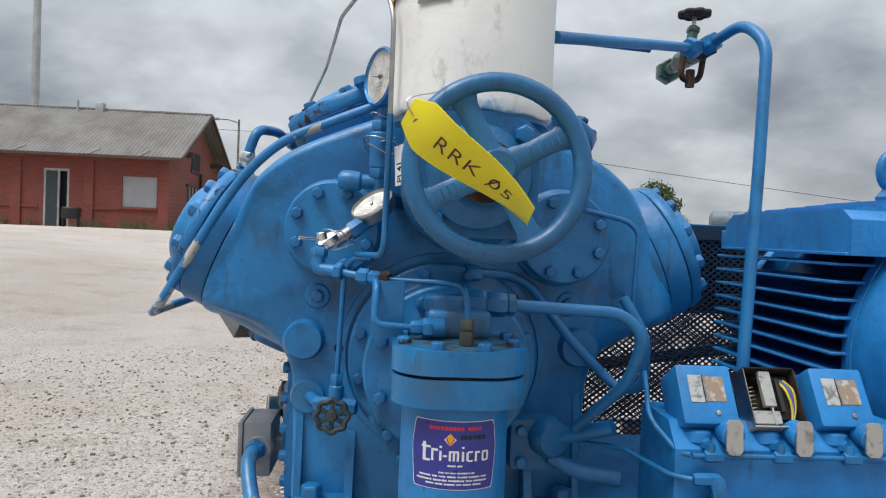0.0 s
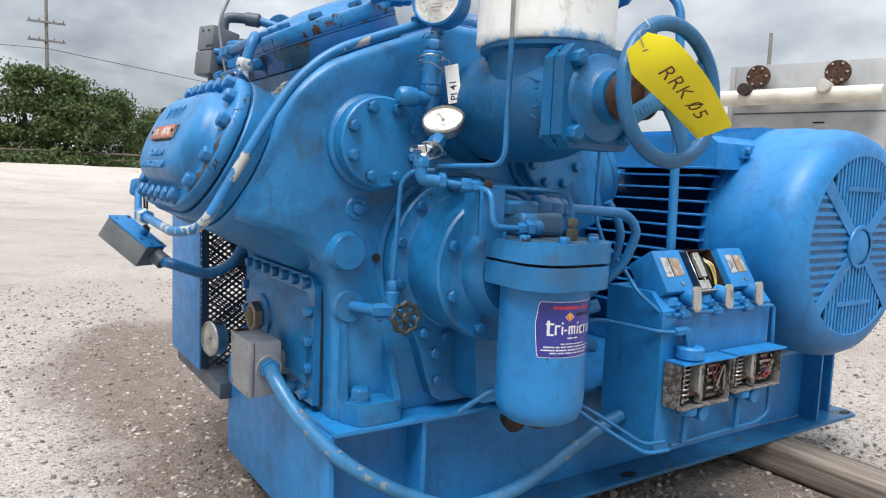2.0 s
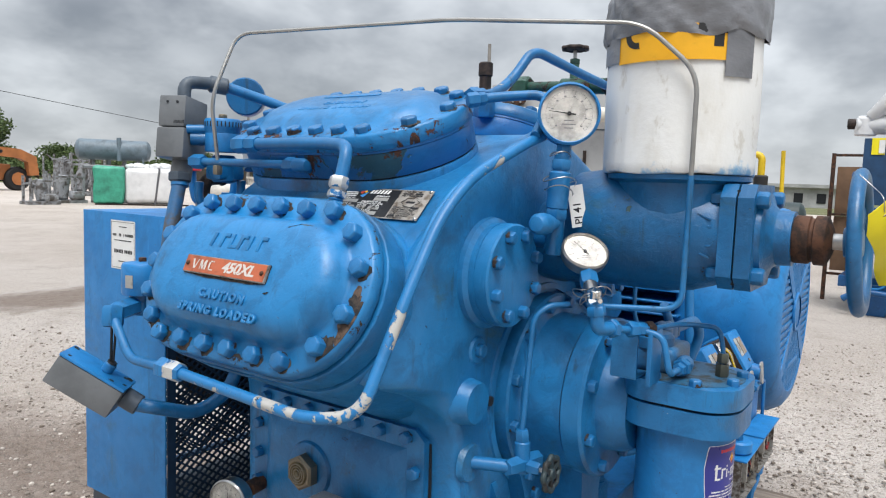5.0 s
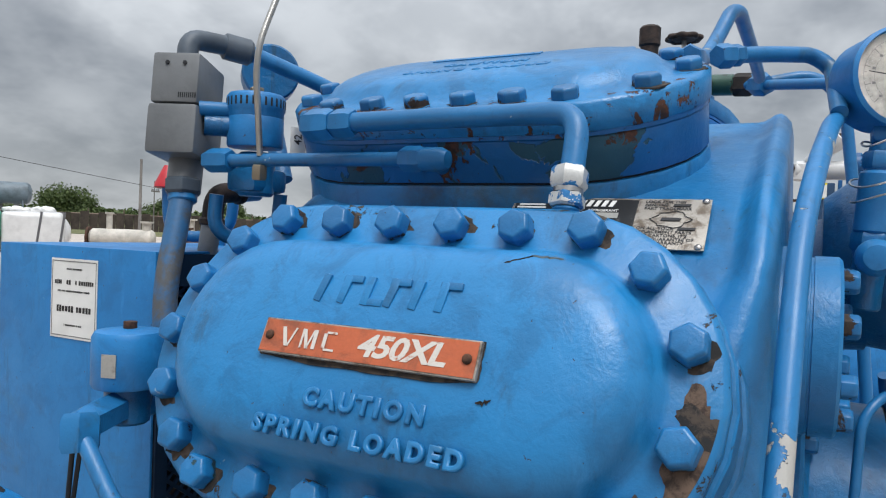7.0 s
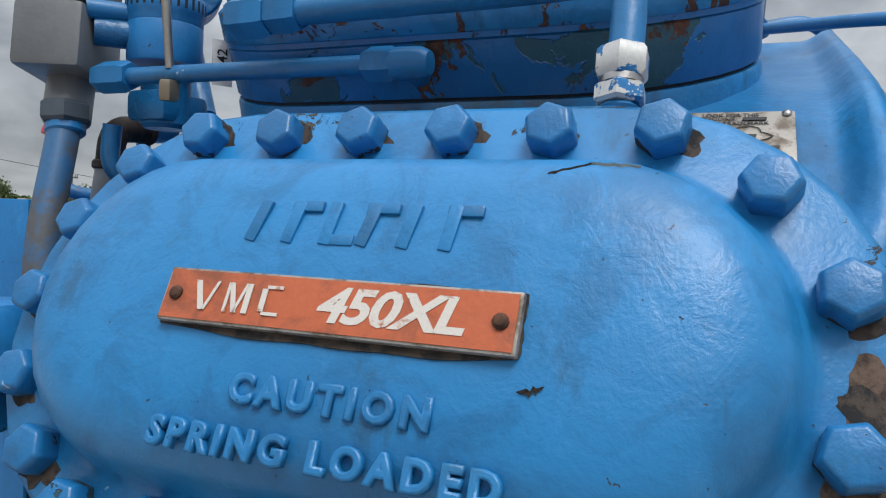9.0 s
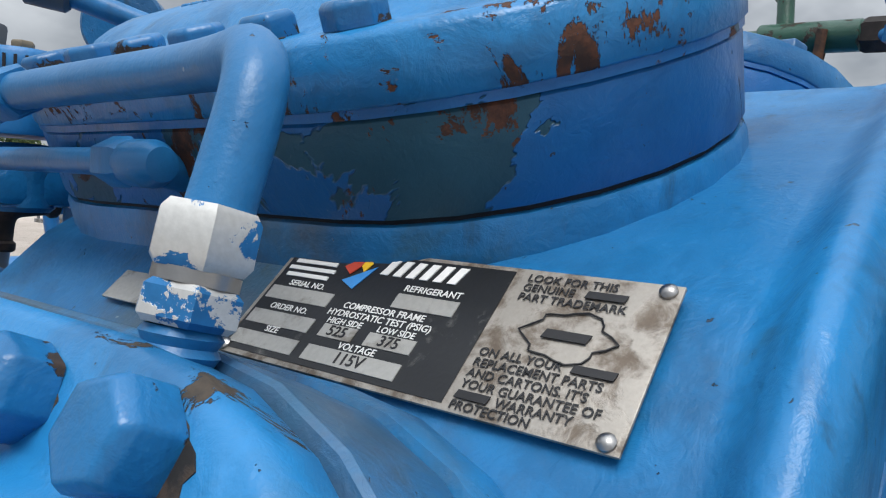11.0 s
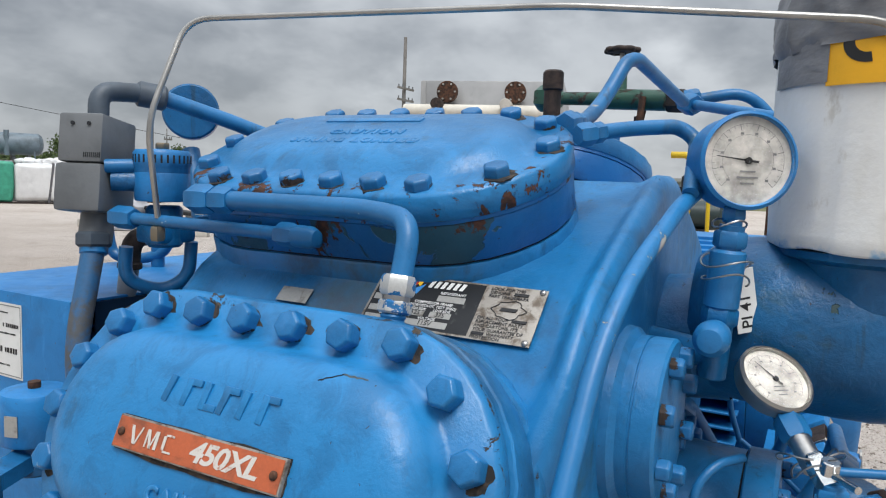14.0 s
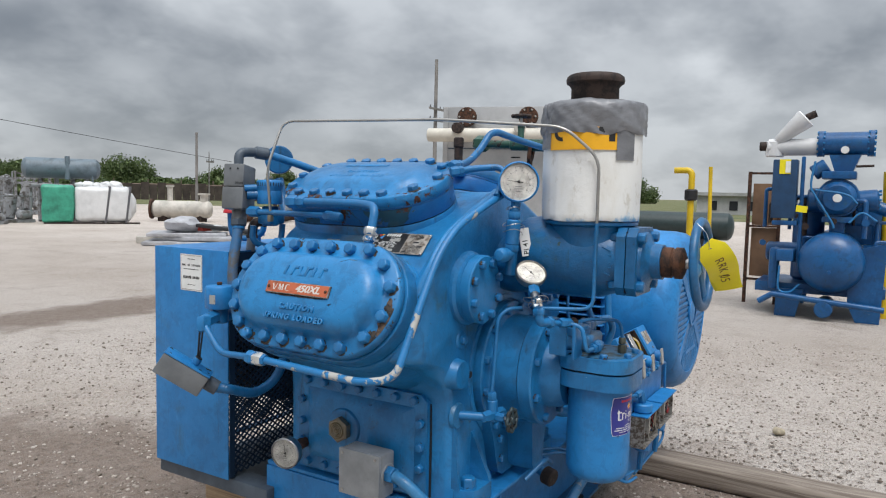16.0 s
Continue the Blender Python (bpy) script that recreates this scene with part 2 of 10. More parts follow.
M_TUBE_WORN = painted("blue_tube_paint_rubbed_bare", base=(0.017, 0.18, 0.43), chip=0.74, old=0.595, under=(0.50, 0.49, 0.46), rough=0.26, cast=0.12, old_scale=22.0, zone=low_run)
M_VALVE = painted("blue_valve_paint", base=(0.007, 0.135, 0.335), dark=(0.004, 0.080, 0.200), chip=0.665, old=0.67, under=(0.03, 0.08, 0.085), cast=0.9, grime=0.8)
# bolt blue is darkened to put in shading of the sides; feet flake to rust
M_BOLT = painted("blue_bolt_paint_shade_darkened", base=(0.012, 0.160, 0.390), dark=(0.007, 0.105, 0.265), chip=0.65, old=0.74, cast=0.35, zone=bolt_foot)
M_WHEEL = painted("blue_worn_handwheel_paint", base=(0.017, 0.130, 0.295), dark=(0.010, 0.085, 0.205), chip=0.67, old=0.75, cast=0.5)
M_WORNSHEET = painted("blue_sheet_paint_scuffed_grey", base=(0.018, 0.165, 0.365), dark=(0.020, 0.095, 0.19), chip=0.66, old=0.60, under=(0.13, 0.14, 0.145), cast=0.12, old_scale=12.0, grime=0.9)
M_HOSE = painted("dusty_blue_conduit_paint", base=(0.045, 0.21, 0.42), dark=(0.03, 0.15, 0.31), chip=0.74, old=0.62, under=(0.26, 0.32, 0.36), cast=0.15, old_scale=24.0)
M_WORKINGS = two_tone("dirty_switch_steel", (0.34, 0.33, 0.31), (0.11, 0.085, 0.065), 0.42, 0.60, 70.0, 0.45, 0.3)
M_DARKBLUE = plain("dark_blue_mesh_paint", (0.006, 0.022, 0.05), 0.5, 0.0, 0.3)
M_RUST = two_tone("rusted_steel", (0.11, 0.042, 0.018), (0.03, 0.017, 0.012), 0.4, 0.6, 30.0, 0.75)
M_DKRUST = two_tone("dark_rusted_pipe", (0.045, 0.025, 0.018), (0.015, 0.011, 0.010), 0.4, 0.6, 30.0, 0.7)
M_GREY = plain("grey_box_paint", (0.135, 0.143, 0.150), 0.42, 0.0, 0.25)
M_GREY_LT = plain("light_grey_box_paint", (0.24, 0.25, 0.26), 0.38, 0.0, 0.25)
M_GREY_DK = plain("dark_grey_conduit", (0.065, 0.085, 0.11), 0.5, 0.0, 0.4)
M_BLACK = plain("black_rubber", (0.012, 0.012, 0.013), 0.6, 0.0, 0.3)
M_STEEL = plain("bare_steel", (0.42, 0.41, 0.40), 0.33, 1.0, 0.35)
M_CHROME = plain("bright_fitting", (0.72, 0.72, 0.70), 0.16, 1.0, 0.15, bump=0.05)
M_STAIN = plain("dull_stainless_tube", (0.40, 0.385, 0.36), 0.32, 0.85, 0.25, bump=0.05)
M_OLDBRASS = plain("dark_tarnished_brass", (0.085, 0.09, 0.07), 0.5, 0.35, 0.4)
M_BRASS = plain("tarnished_brass", (0.22, 0.185, 0.135), 0.42, 0.8, 0.4)
M_WHITE = plain("white_label", (0.72, 0.72, 0.70), 0.5, 0.0, 0.12)
M_DIAL = plain("aged_dial_face", (0.44, 0.425, 0.39), 0.5, 0.0, 0.55, 30.0)
M_FADED = plain("faded_grey_print", (0.15, 0.15, 0.155), 0.5, 0.0, 0.3)
M_OVERSPRAY = two_tone("blue_overspray_on_grey_conduit", (0.030, 0.130, 0.285), (0.10, 0.105, 0.11), 0.42, 0.60, 22.0, 0.45)
M_GRIMY = two_tone("oily_dirt_over_blue_paint", (0.030, 0.135, 0.250), (0.045, 0.048, 0.042), 0.44, 0.62, 30.0, 0.5)
M_WORNWHITE = two_tone("worn_white_print", (0.66, 0.62, 0.57), (0.48, 0.17, 0.085), 0.56, 0.66, 110.0, 0.45)
M_OLDPAINT = two_tone("old_grey_paint", (0.22, 0.26, 0.27), (0.10, 0.13, 0.14), 0.45, 0.60, 60.0, 0.5)
M_BARE = two_tone("bare_brown_iron", (0.135, 0.088, 0.062), (0.045, 0.030, 0.024), 0.40, 0.66, 130.0, 0.8)
M_FLAKED = two_tone("bare_flaked_iron", (0.060, 0.042, 0.030), (0.018, 0.018, 0.019), 0.42, 0.58, 90.0, 0.75)
M_INK = plain("black_ink", (0.012, 0.012, 0.014), 0.5, 0.0, 0.2)
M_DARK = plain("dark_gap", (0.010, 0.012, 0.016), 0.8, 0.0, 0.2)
M_INK_RED = plain("red_ink", (0.55, 0.03, 0.05), 0.4, 0.0, 0.1)
M_LABEL = plain("blue_filter_label", (0.030, 0.035, 0.24), 0.3, 0.0, 0.15, bump=0.05)
M_YELLOW = plain("yellow_tag_plastic", (0.80, 0.68, 0.01), 0.45, 0.0, 0.06, bump=0.08)
M_ORANGE = two_tone("worn_orange_plate", (0.52, 0.12, 0.045), (0.30, 0.085, 0.04), 0.45, 0.7, 40.0, 0.38)
M_GREEN = painted("flaking_green_paint", base=(0.022, 0.085, 0.055), dark=(0.015, 0.055, 0.04), chip=0.57, old=0.75)
M_CHIPWHITE = two_tone("paint_chipped_bright_fitting", (0.62, 0.62, 0.60), (0.02, 0.18, 0.44), 0.55, 0.57, 55.0, 0.32, 0.35)
M_TAPE = plain("grey_duct_tape", (0.185, 0.188, 0.20), 0.36, 0.1, 0.3, 9.0, 0.7, 34.0, (1, 1, 1.8))
k = Mat("white_insulation_jacket")
col = k.mix(k.step(k.noise(5.0, 6, 0.65, (1, 1, 0.35)), 0.50, 0.78), (0.76, 0.755, 0.73), (0.56, 0.52, 0.44))
col = k.mix(k.math("MULTIPLY", k.step(k.noise(26.0, 5, 0.7, (1, 1, 0.5)), 0.60, 0.72), 0.45), col, (0.42, 0.37, 0.29))
sepj = k.n.new("ShaderNodeSeparateXYZ")
k.l.new(k.co, sepj.inputs[0])
# blue overspray along the lower edge
spray = k.step(k.math("ADD", sepj.outputs[2], k.math("MULTIPLY", k.math("SUBTRACT", k.noise(16.0, 5, 0.65), 0.5), 0.14)), 1.078, 1.058)
col = k.mix(k.math("MULTIPLY", spray, 0.85), col, (0.10, 0.36, 0.62))
M_INSUL = k.put(col, 0.5, 0.0, k.math("ADD", k.math("MULTIPLY", k.noise(9.0, 3), 1.6), k.math("MULTIPLY", k.noise(120.0, 3), 0.2)), 0.004, 0.6)
M_YLABEL = plain("orange_yellow_band", (0.80, 0.40, 0.01), 0.45, 0.0, 0.12)
M_BLACKP = two_tone("scratched_black_plate", (0.014, 0.015, 0.017), (0.15, 0.15, 0.14), 0.60, 0.78, 60.0, 0.35)
M_SILVER = two_tone("worn_silver_plate", (0.48, 0.47, 0.44), (0.20, 0.18, 0.15), 0.50, 0.72, 50.0, 0.38, 0.4)
M_OLDPLATE = two_tone("stained_old_plate", (0.38, 0.35, 0.31), (0.15, 0.115, 0.085), 0.44, 0.66, 70.0, 0.42, 0.3)
M_GALV = plain("dull_galvanised_sheet", (0.42, 0.42, 0.42), 0.45, 0.35, 0.25, 1.2)
M_ASHPIPE = plain("cream_pipe_paint", (0.62, 0.58, 0.50), 0.5, 0.0, 0.2, 4.0)

# ---- building kit ----
WORLD = {}


def thing(name, base, label, category, group="", kind=""):
    e = new(name)
    e.empty_display_size = 0.05
    e.location = base
    WORLD[e] = Matrix.Translation(base)
    return tagged(e, label, category, group, kind)


def adopt(ob, parent, m=None):
    m = m or Matrix()
    WORLD[ob] = m
    ob.matrix_basis = m
    if parent is not None:
        ob.parent = parent
        ob.matrix_parent_inverse = WORLD[parent].inverted()
    return ob


def finish(bm, name, mats, angle=38):
    bmesh.ops.recalc_face_normals(bm, faces=bm.faces)
    me = bpy.data.meshes.new(name)
    bm.to_mesh(me)
    bm.free()
    for m in mats if isinstance(mats, (list, tuple)) else [mats]:
        me.materials.append(m)
    me.shade_smooth()
    me.set_sharp_from_angle(angle=radians(angle))
    return me


def part(name, bm, mat, parent, label="", angle=38):
    ob = adopt(new(name, finish(bm, name, mat, angle)), parent)
    return tagged(ob, label)


def single(name, bm, mat, label, category, group="", kind="", angle=38):
    ob = adopt(new(name, finish(bm, name, mat, angle)), None)
    return tagged(ob, label, category, group, kind)


def piece(name, me, parent, m, label=""):
    return tagged(adopt(new(name, me), parent, m), label)


def bevel(bm, w, seg=2, edges=None, angle=30):
    if edges is None:
        edges = [e for e in bm.edges if len(e.link_faces) == 2 and e.calc_face_angle(0) > radians(angle)]
    if edges:
        bmesh.ops.bevel(bm, geom=edges, offset=w, segments=seg, affect="EDGES", profile=0.6, clamp_overlap=True)


def box(lo, hi, w=0.0, seg=2, m=None, bm=None):
    t = bmesh.new()
    bmesh.ops.create_cube(t, size=1)
    lo, hi = Vector(lo), Vector(hi)
    for v in t.verts:
        v.co = Vector([(a + b) / 2 + c * (b - a) for a, b, c in zip(lo, hi, v.co)])
    if w:
        bevel(t, w, seg)
    if m:
        t.transform(m)
    return join(bm, t)


def join(bm, t):
    """Adds t to bm, which may be None."""
    if bm is None:
        return t
    me = bpy.data.meshes.new("tmp")
    t.to_mesh(me)
    t.free()
    bm.from_mesh(me)
    bpy.data.meshes.remove(me)
    return bm


def frame_to(p, z, x=(0, 0, 1)):
    """A matrix at p whose z axis points along z."""
    z = Vector(z).normalized()
    x = Vector(x)
    x = x - z * x.dot(z)
    if x.length < 1e-4:
        x = Vector((1, 0, 0)) - z * z.x
    x.normalize()
    y = z.cross(x)
    return Matrix((x, y, z)).transposed().to_4x4() if p is None else Matrix.Translation(p) @ Matrix((x, y, z)).transposed().to_4x4()


def lathe(profile, seg=40, m=None, bm=None):
    """Turns (radius, height) pairs round z; a radius of 0 closes the end."""
    t = bmesh.new()
    rings = []
    for r, z in profile:
        if r < 1e-6:
            rings.append([t.verts.new((0, 0, z))])
        else:
            rings.append([t.verts.new((r * math.cos(2 * math.pi * i / seg), r * math.sin(2 * math.pi * i / seg), z)) for i in range(seg)])
    for a, b in zip(rings, rings[1:]):
        for i in range(seg):
            j = (i + 1) % seg
            if len(a) == 1 and len(b) > 1:
                t.faces.new((a[0], b[i], b[j]))
            elif len(b) == 1 and len(a) > 1:
                t.faces.new((a[i], a[j], b[0]))
            elif len(a) > 1:
                t.faces.new((a[i], a[j], b[j], b[i]))
    if m:
        t.transform(m)
    return join(bm, t)


def rod(p0, p1, r, seg=20, w=0.0, bm=None, r1=None):
    p0, p1 = Vector(p0), Vector(p1)
    h = (p1 - p0).length
    r1 = r if r1 is None else r1
    w = min(w, h / 3, r / 2)
    prof = [(0, 0), (r - w, 0), (r, w), (r1, h - w), (r1 - w, h), (0, h)] if w else [(0, 0), (r, 0), (r1, h), (0, h)]
    return lathe(prof, seg, frame_to(p0, p1 - p0), bm)


def rounded(points, bend, steps=6):
    """A polyline whose corners are rounded with arcs of about the given cut-back."""
    pts = [Vector(p) for p in points]
    out = [pts[0]]
    for a, b, c in zip(pts, pts[1:], pts[2:]):
        k = min(bend, (a - b).length * 0.48, (c - b).length * 0.48)
        s, e = b + (a - b).normalized() * k, b + (c - b).normalized() * k
        for i in range(steps + 1):
            u = i / steps
            out.append((1 - u) ** 2 * s + 2 * u * (1 - u) * b + u * u * e)
    out.append(pts[-1])
    return out


def spline(points, n=8):
    """A smooth line through the points."""
    p = [Vector(q) for q in points]
    p = [p[0] * 2 - p[1]] + p + [p[-1] * 2 - p[-2]]
    out = []
    for a, b, c, d in zip(p, p[1:], p[2:], p[3:]):
        for i in range(n):
            u = i / n
            out.append(0.5 * (2 * b + (c - a) * u + (2 * a - 5 * b + 4 * c - d) * u * u + (3 * b - a - 3 * c + d) * u ** 3))
    out.append(p[-2])
    return out


def sweep(path, r, seg=14, bm=None, ribs=0.0):
    """A round tube along a dense path."""
    t = bmesh.new()
    rings, side = [], None
    for i, p in enumerate(path):
        d = (path[min(i + 1, len(path) - 1)] - path[max(i - 1, 0)]).normalized()
        if side is None:
            side = d.orthogonal().normalized()
        side = (side - d * side.dot(d)).normalized()
        q = d.cross(side)
        rr = r * (1 + (ribs if i % 2 else 0))
        rings.append([t.verts.new(p + (side * math.cos(2 * math.pi * k / seg) + q * math.sin(2 * math.pi * k / seg)) * rr) for k in range(seg)])
    for a, b in zip(rings, rings[1:]):
        for k in range(seg):
            j = (k + 1) % seg
            t.faces.new((a[k], a[j], b[j], b[k]))
    t.faces.new(rings[0][::-1])
    t.faces.new(rings[-1])
    return join(bm, t)


def pipe(points, r, bend=0.03, seg=14, bm=None):
    return sweep(rounded(points, bend), r, seg, bm)


def prism(outline, axis, lo, hi, w=0.0, seg=2, bm=None):
    """Extrudes an outline of 2D points. axis 'y': points are x, z; 'x': y, z; 'z': x, y."""
    t = bmesh.new()

    def at(a, b, h):
        return {"y": (a, h, b), "x": (h, a, b), "z": (a, b, h)}[axis]

    a = [t.verts.new(at(*p, lo)) for p in outline]
    b = [t.verts.new(at(*p, hi)) for p in outline]
    t.faces.new(a)
    t.faces.new(b[::-1])
    n = len(a)
    for i in range(n):
        t.faces.new((a[i], b[i], b[(i + 1) % n], a[(i + 1) % n]))
    if w:
        bevel(t, w, seg)
    return join(bm, t)


def hexagon(af, h, w=0.0015):
    """A bolt head of the given width across flats, standing on z = 0, with a washer face and a chamfered top."""
    t = bmesh.new()
    c = af / math.sqrt(3)
    prof = [(c, 0.0), (c, h * 0.78), (c * 0.84, h)]
    rings = [[t.verts.new((r * math.cos(math.pi / 3 * i), r * math.sin(math.pi / 3 * i), z)) for i in range(6)] for r, z in prof]
    for a, b in zip(rings, rings[1:]):
        for i in range(6):
            t.faces.new((a[i], a[(i + 1) % 6], b[(i + 1) % 6], b[i]))
    t.faces.new(rings[-1])
    t.faces.new(rings[0][::-1])
    # paint rounds the edges
    bevel(t, af * 0.055, 2, [e for e in t.edges if max(v.co.z for v in e.verts) > h * 0.5])
    return t


HEX = {}


def bolt(parent, p, z, af=0.028, h=0.016, mat=None, name="bolt", turn=0.0):
    mat = mat or M_BOLT
    key = (af, h, mat.name)
    if key not in HEX:
        HEX[key] = finish(hexagon(af, h), "bolt_head", mat, 60)
    return piece(name, HEX[key], parent, frame_to(p, z) @ Matrix.Rotation(turn, 4, "Z"))


def nut(p0, p1, af, bm=None):
    """A hexagonal nut or union between two points."""
    p0, p1 = Vector(p0), Vector(p1)
    t = bmesh.new()
    c, h = af / math.sqrt(3), (p1 - p0).length
    prof = [(c * 0.86, 0), (c, h * 0.16), (c, h * 0.84), (c * 0.86, h)]
    rings = [[t.verts.new((r * math.cos(math.pi / 3 * i), r * math.sin(math.pi / 3 * i), z)) for i in range(6)] for r, z in prof]
    for a, b in zip(rings, rings[1:]):
        for i in range(6):
            t.faces.new((a[i], a[(i + 1) % 6], b[(i + 1) % 6], b[i]))
    t.faces.new(rings[-1])
    t.faces.new(rings[0][::-1])
    t.transform(frame_to(p0, p1 - p0))
    return join(bm, t)


def lettering(name, body, size, m, mat, parent, depth=0.0004, align="CENTER", shear=0.0, label="", space=1.0, weight=None, soft=0.0):
    """Flat or raised writing in the built-in font: x along the line, z out of the surface."""
    cu = bpy.data.curves.new(name, "FONT")
    cu.body, cu.size, cu.extrude, cu.align_x, cu.align_y, cu.shear, cu.space_character = body, size, depth, align, "CENTER", shear, space
    cu.bevel_depth, cu.bevel_resolution = soft, 1
    cu.resolution_u, cu.offset = 3, weight if weight is not None else size * 0.012 if depth < 0.001 else 0.0006
    tmp = bpy.data.objects.new("tmp", cu)
    scene.collection.objects.link(tmp)
    bpy.context.view_layer.update()
    me = bpy.data.meshes.new_from_object(tmp.evaluated_get(bpy.context.evaluated_depsgraph_get()))
    bpy.data.objects.remove(tmp)
    me.materials.clear()
    me.materials.append(mat)
    me.name = name
    return piece(name, me, parent, m, label)


def quad_frame(c, right, upw):
    """A matrix at c: x along right, y along upw, z out."""
    x = Vector(right).normalized()
    y = Vector(upw)
    y = (y - x * y.dot(x)).normalized()
    return Matrix.Translation(c) @ Matrix((x, y, x.cross(y))).transposed().to_4x4()


def plate(parent, name, m, w, h, th, mat, r=0.0, label=""):
    """A thin flat plate centred on m's origin, its back on z = 0."""
    t = box((-w / 2, -h / 2, 0), (w / 2, h / 2, th), min(r, th * 0.45) if r else 0)
    t.transform(m)
    return part(name, t, mat, parent, label)

# ---- the ground ----


def rise(x, y):
    """The yard climbs a little towards the brick building."""
    u = min(1.0, max(0.0, (0.45 * y - x - 4.0) / 12.0))
    return 0.6 * u * u * (3 - 2 * u)


k = Mat("crushed_limestone_yard")
pale, tan, damp = (0.53, 0.476, 0.435), (0.42, 0.362, 0.318), (0.165, 0.118, 0.090)
g_big = k.step(k.noise(0.35, 5, 0.6, None, 0.0, False), 0.38, 0.66)
g_mid = k.noise(2.2, 6, 0.65, None, 0.3, False)
col = k.mix(g_big, pale, tan)
col = k.mix(k.math("MULTIPLY", k.step(g_mid, 0.50, 0.74), 0.42), col, damp)
col = k.mix(k.math("MULTIPLY", k.step(k.noise(46.0, 6, 0.72, None, 0.2, False), 0.50, 0.66), 0.42), col, (0.30, 0.235, 0.18))
col = k.mix(k.math("MULTIPLY", k.step(k.noise(90.0, 5, 0.7, None, 0.0, False), 0.55, 0.70), 0.35), col, (0.68, 0.61, 0.54))
sepg = k.n.new("ShaderNodeSeparateXYZ")
k.l.new(k.co, sepg.inputs[0])


def blot(cx, cy, rx, ry, edge):
    dx = k.math("DIVIDE", k.math("SUBTRACT", sepg.outputs[0], cx), rx)
    dy = k.math("DIVIDE", k.math("SUBTRACT", sepg.outputs[1], cy), ry)
    d = k.math("SQRT", k.math("ADD", k.math("MULTIPLY", dx, dx), k.math("MULTIPLY", dy, dy)), 0)
    d = k.math("ADD", d, k.math("MULTIPLY", k.math("SUBTRACT", g_mid, 0.5), 1.5))
    return k.step(d, 1.0 + edge, 1.0 - edge)


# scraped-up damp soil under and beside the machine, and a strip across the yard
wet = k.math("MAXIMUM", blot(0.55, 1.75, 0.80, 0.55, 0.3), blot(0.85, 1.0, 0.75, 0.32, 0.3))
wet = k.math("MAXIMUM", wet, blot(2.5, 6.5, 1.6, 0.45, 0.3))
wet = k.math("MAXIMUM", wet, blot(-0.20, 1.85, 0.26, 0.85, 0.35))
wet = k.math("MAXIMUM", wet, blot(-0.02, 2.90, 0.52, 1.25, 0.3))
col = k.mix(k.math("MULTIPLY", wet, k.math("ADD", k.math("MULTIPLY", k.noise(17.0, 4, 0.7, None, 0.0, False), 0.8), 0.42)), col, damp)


def chips(scale, keep, size):
    """Stones of one size bedded in the yard: where they lie, their tone and their height."""
    d = k.voronoi(scale)
    c = k.n.new("ShaderNodeSeparateColor")
    k.l.new(k.voronoi(scale, "Color"), c.inputs[0])
    on = k.math("MULTIPLY", k.step(d, size + 0.06, size - 0.06), k.step(c.outputs[1], keep, keep + 0.02))
    tone = k.mix(c.outputs[0], (0.22, 0.175, 0.14), (0.66, 0.59, 0.515))
    tone = k.mix(k.math("MULTIPLY", wet, 0.60), tone, damp)
    return on, tone, k.math("MULTIPLY", on, k.math("SUBTRACT", 0.75, d))


on0, tone0, h0 = chips(260.0, 0.25, 0.42)
on1, tone1, h1 = chips(125.0, 0.45, 0.40)
on2, tone2, h2 = chips(58.0, 0.55, 0.38)
on3, tone3, h3 = chips(31.0, 0.72, 0.34)
col = k.mix(k.math("MULTIPLY", on0, 0.55), col, tone0)
col = k.mix(k.math("MULTIPLY", on1, 0.75), col, tone1)
col = k.mix(k.math("MULTIPLY", on2, 0.65), col, tone2)
col = k.mix(k.math("MULTIPLY", on3, 0.45), col, tone3)
high = k.math("ADD", k.math("MULTIPLY", h0, 0.25), k.math("ADD", k.math("MULTIPLY", h1, 0.55), k.math("ADD", k.math("MULTIPLY", h2, 1.1), k.math("MULTIPLY", h3, 1.3))))
high = k.math("ADD", high, k.math("MULTIPLY", k.noise(14.0, 6, 0.7, None, 0.0, False), 1.7))
# looser and rougher near the machine, rolled flat farther out
dx = k.math("SUBTRACT", sepg.outputs[0], 0.3)
dy = k.math("SUBTRACT", sepg.outputs[1], 1.2)
far = k.math("SQRT", k.math("ADD", k.math("MULTIPLY", dx, dx), k.math("MULTIPLY", dy, dy)), 0)
high = k.math("MULTIPLY", high, k.math("ADD", k.math("MULTIPLY", k.step(far, 28.0, 4.0), 0.80), 0.20))
M_YARD = k.put(col, 0.92, 0.0, high, 0.016, 1.0)

t = bmesh.new()
ring = [0, 0.5, 1, 1.5, 2, 2.6, 3.3, 4.2, 5.5, 7, 9, 12, 16, 21, 27, 34, 43, 55, 75, 120, 250, 600, 1500, 4000]
rows = []
for q in ring:
    row = []
    for i in range(72):
        a = 2 * math.pi * i / 72
        x, y = 0.4 + q * math.cos(a), 1.2 + q * math.sin(a)
        z = rise(x, y)
        if q > 1.2:
            z += 0.025 * noise.noise(Vector((x * 0.35, y * 0.35, 1.0)))
        row.append(t.verts.new((x, y, z)) if q or i == 0 else row[0])
    rows.append(row)
for a, b in zip(rows, rows[1:]):
    for i in range(72):
        j = (i + 1) % 72
        if a[i] is a[j]:
            t.faces.new((a[i], b[i], b[j]))
        else:
            t.faces.new((a[i], b[i], b[j], a[j]))
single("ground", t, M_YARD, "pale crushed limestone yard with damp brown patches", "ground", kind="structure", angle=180)

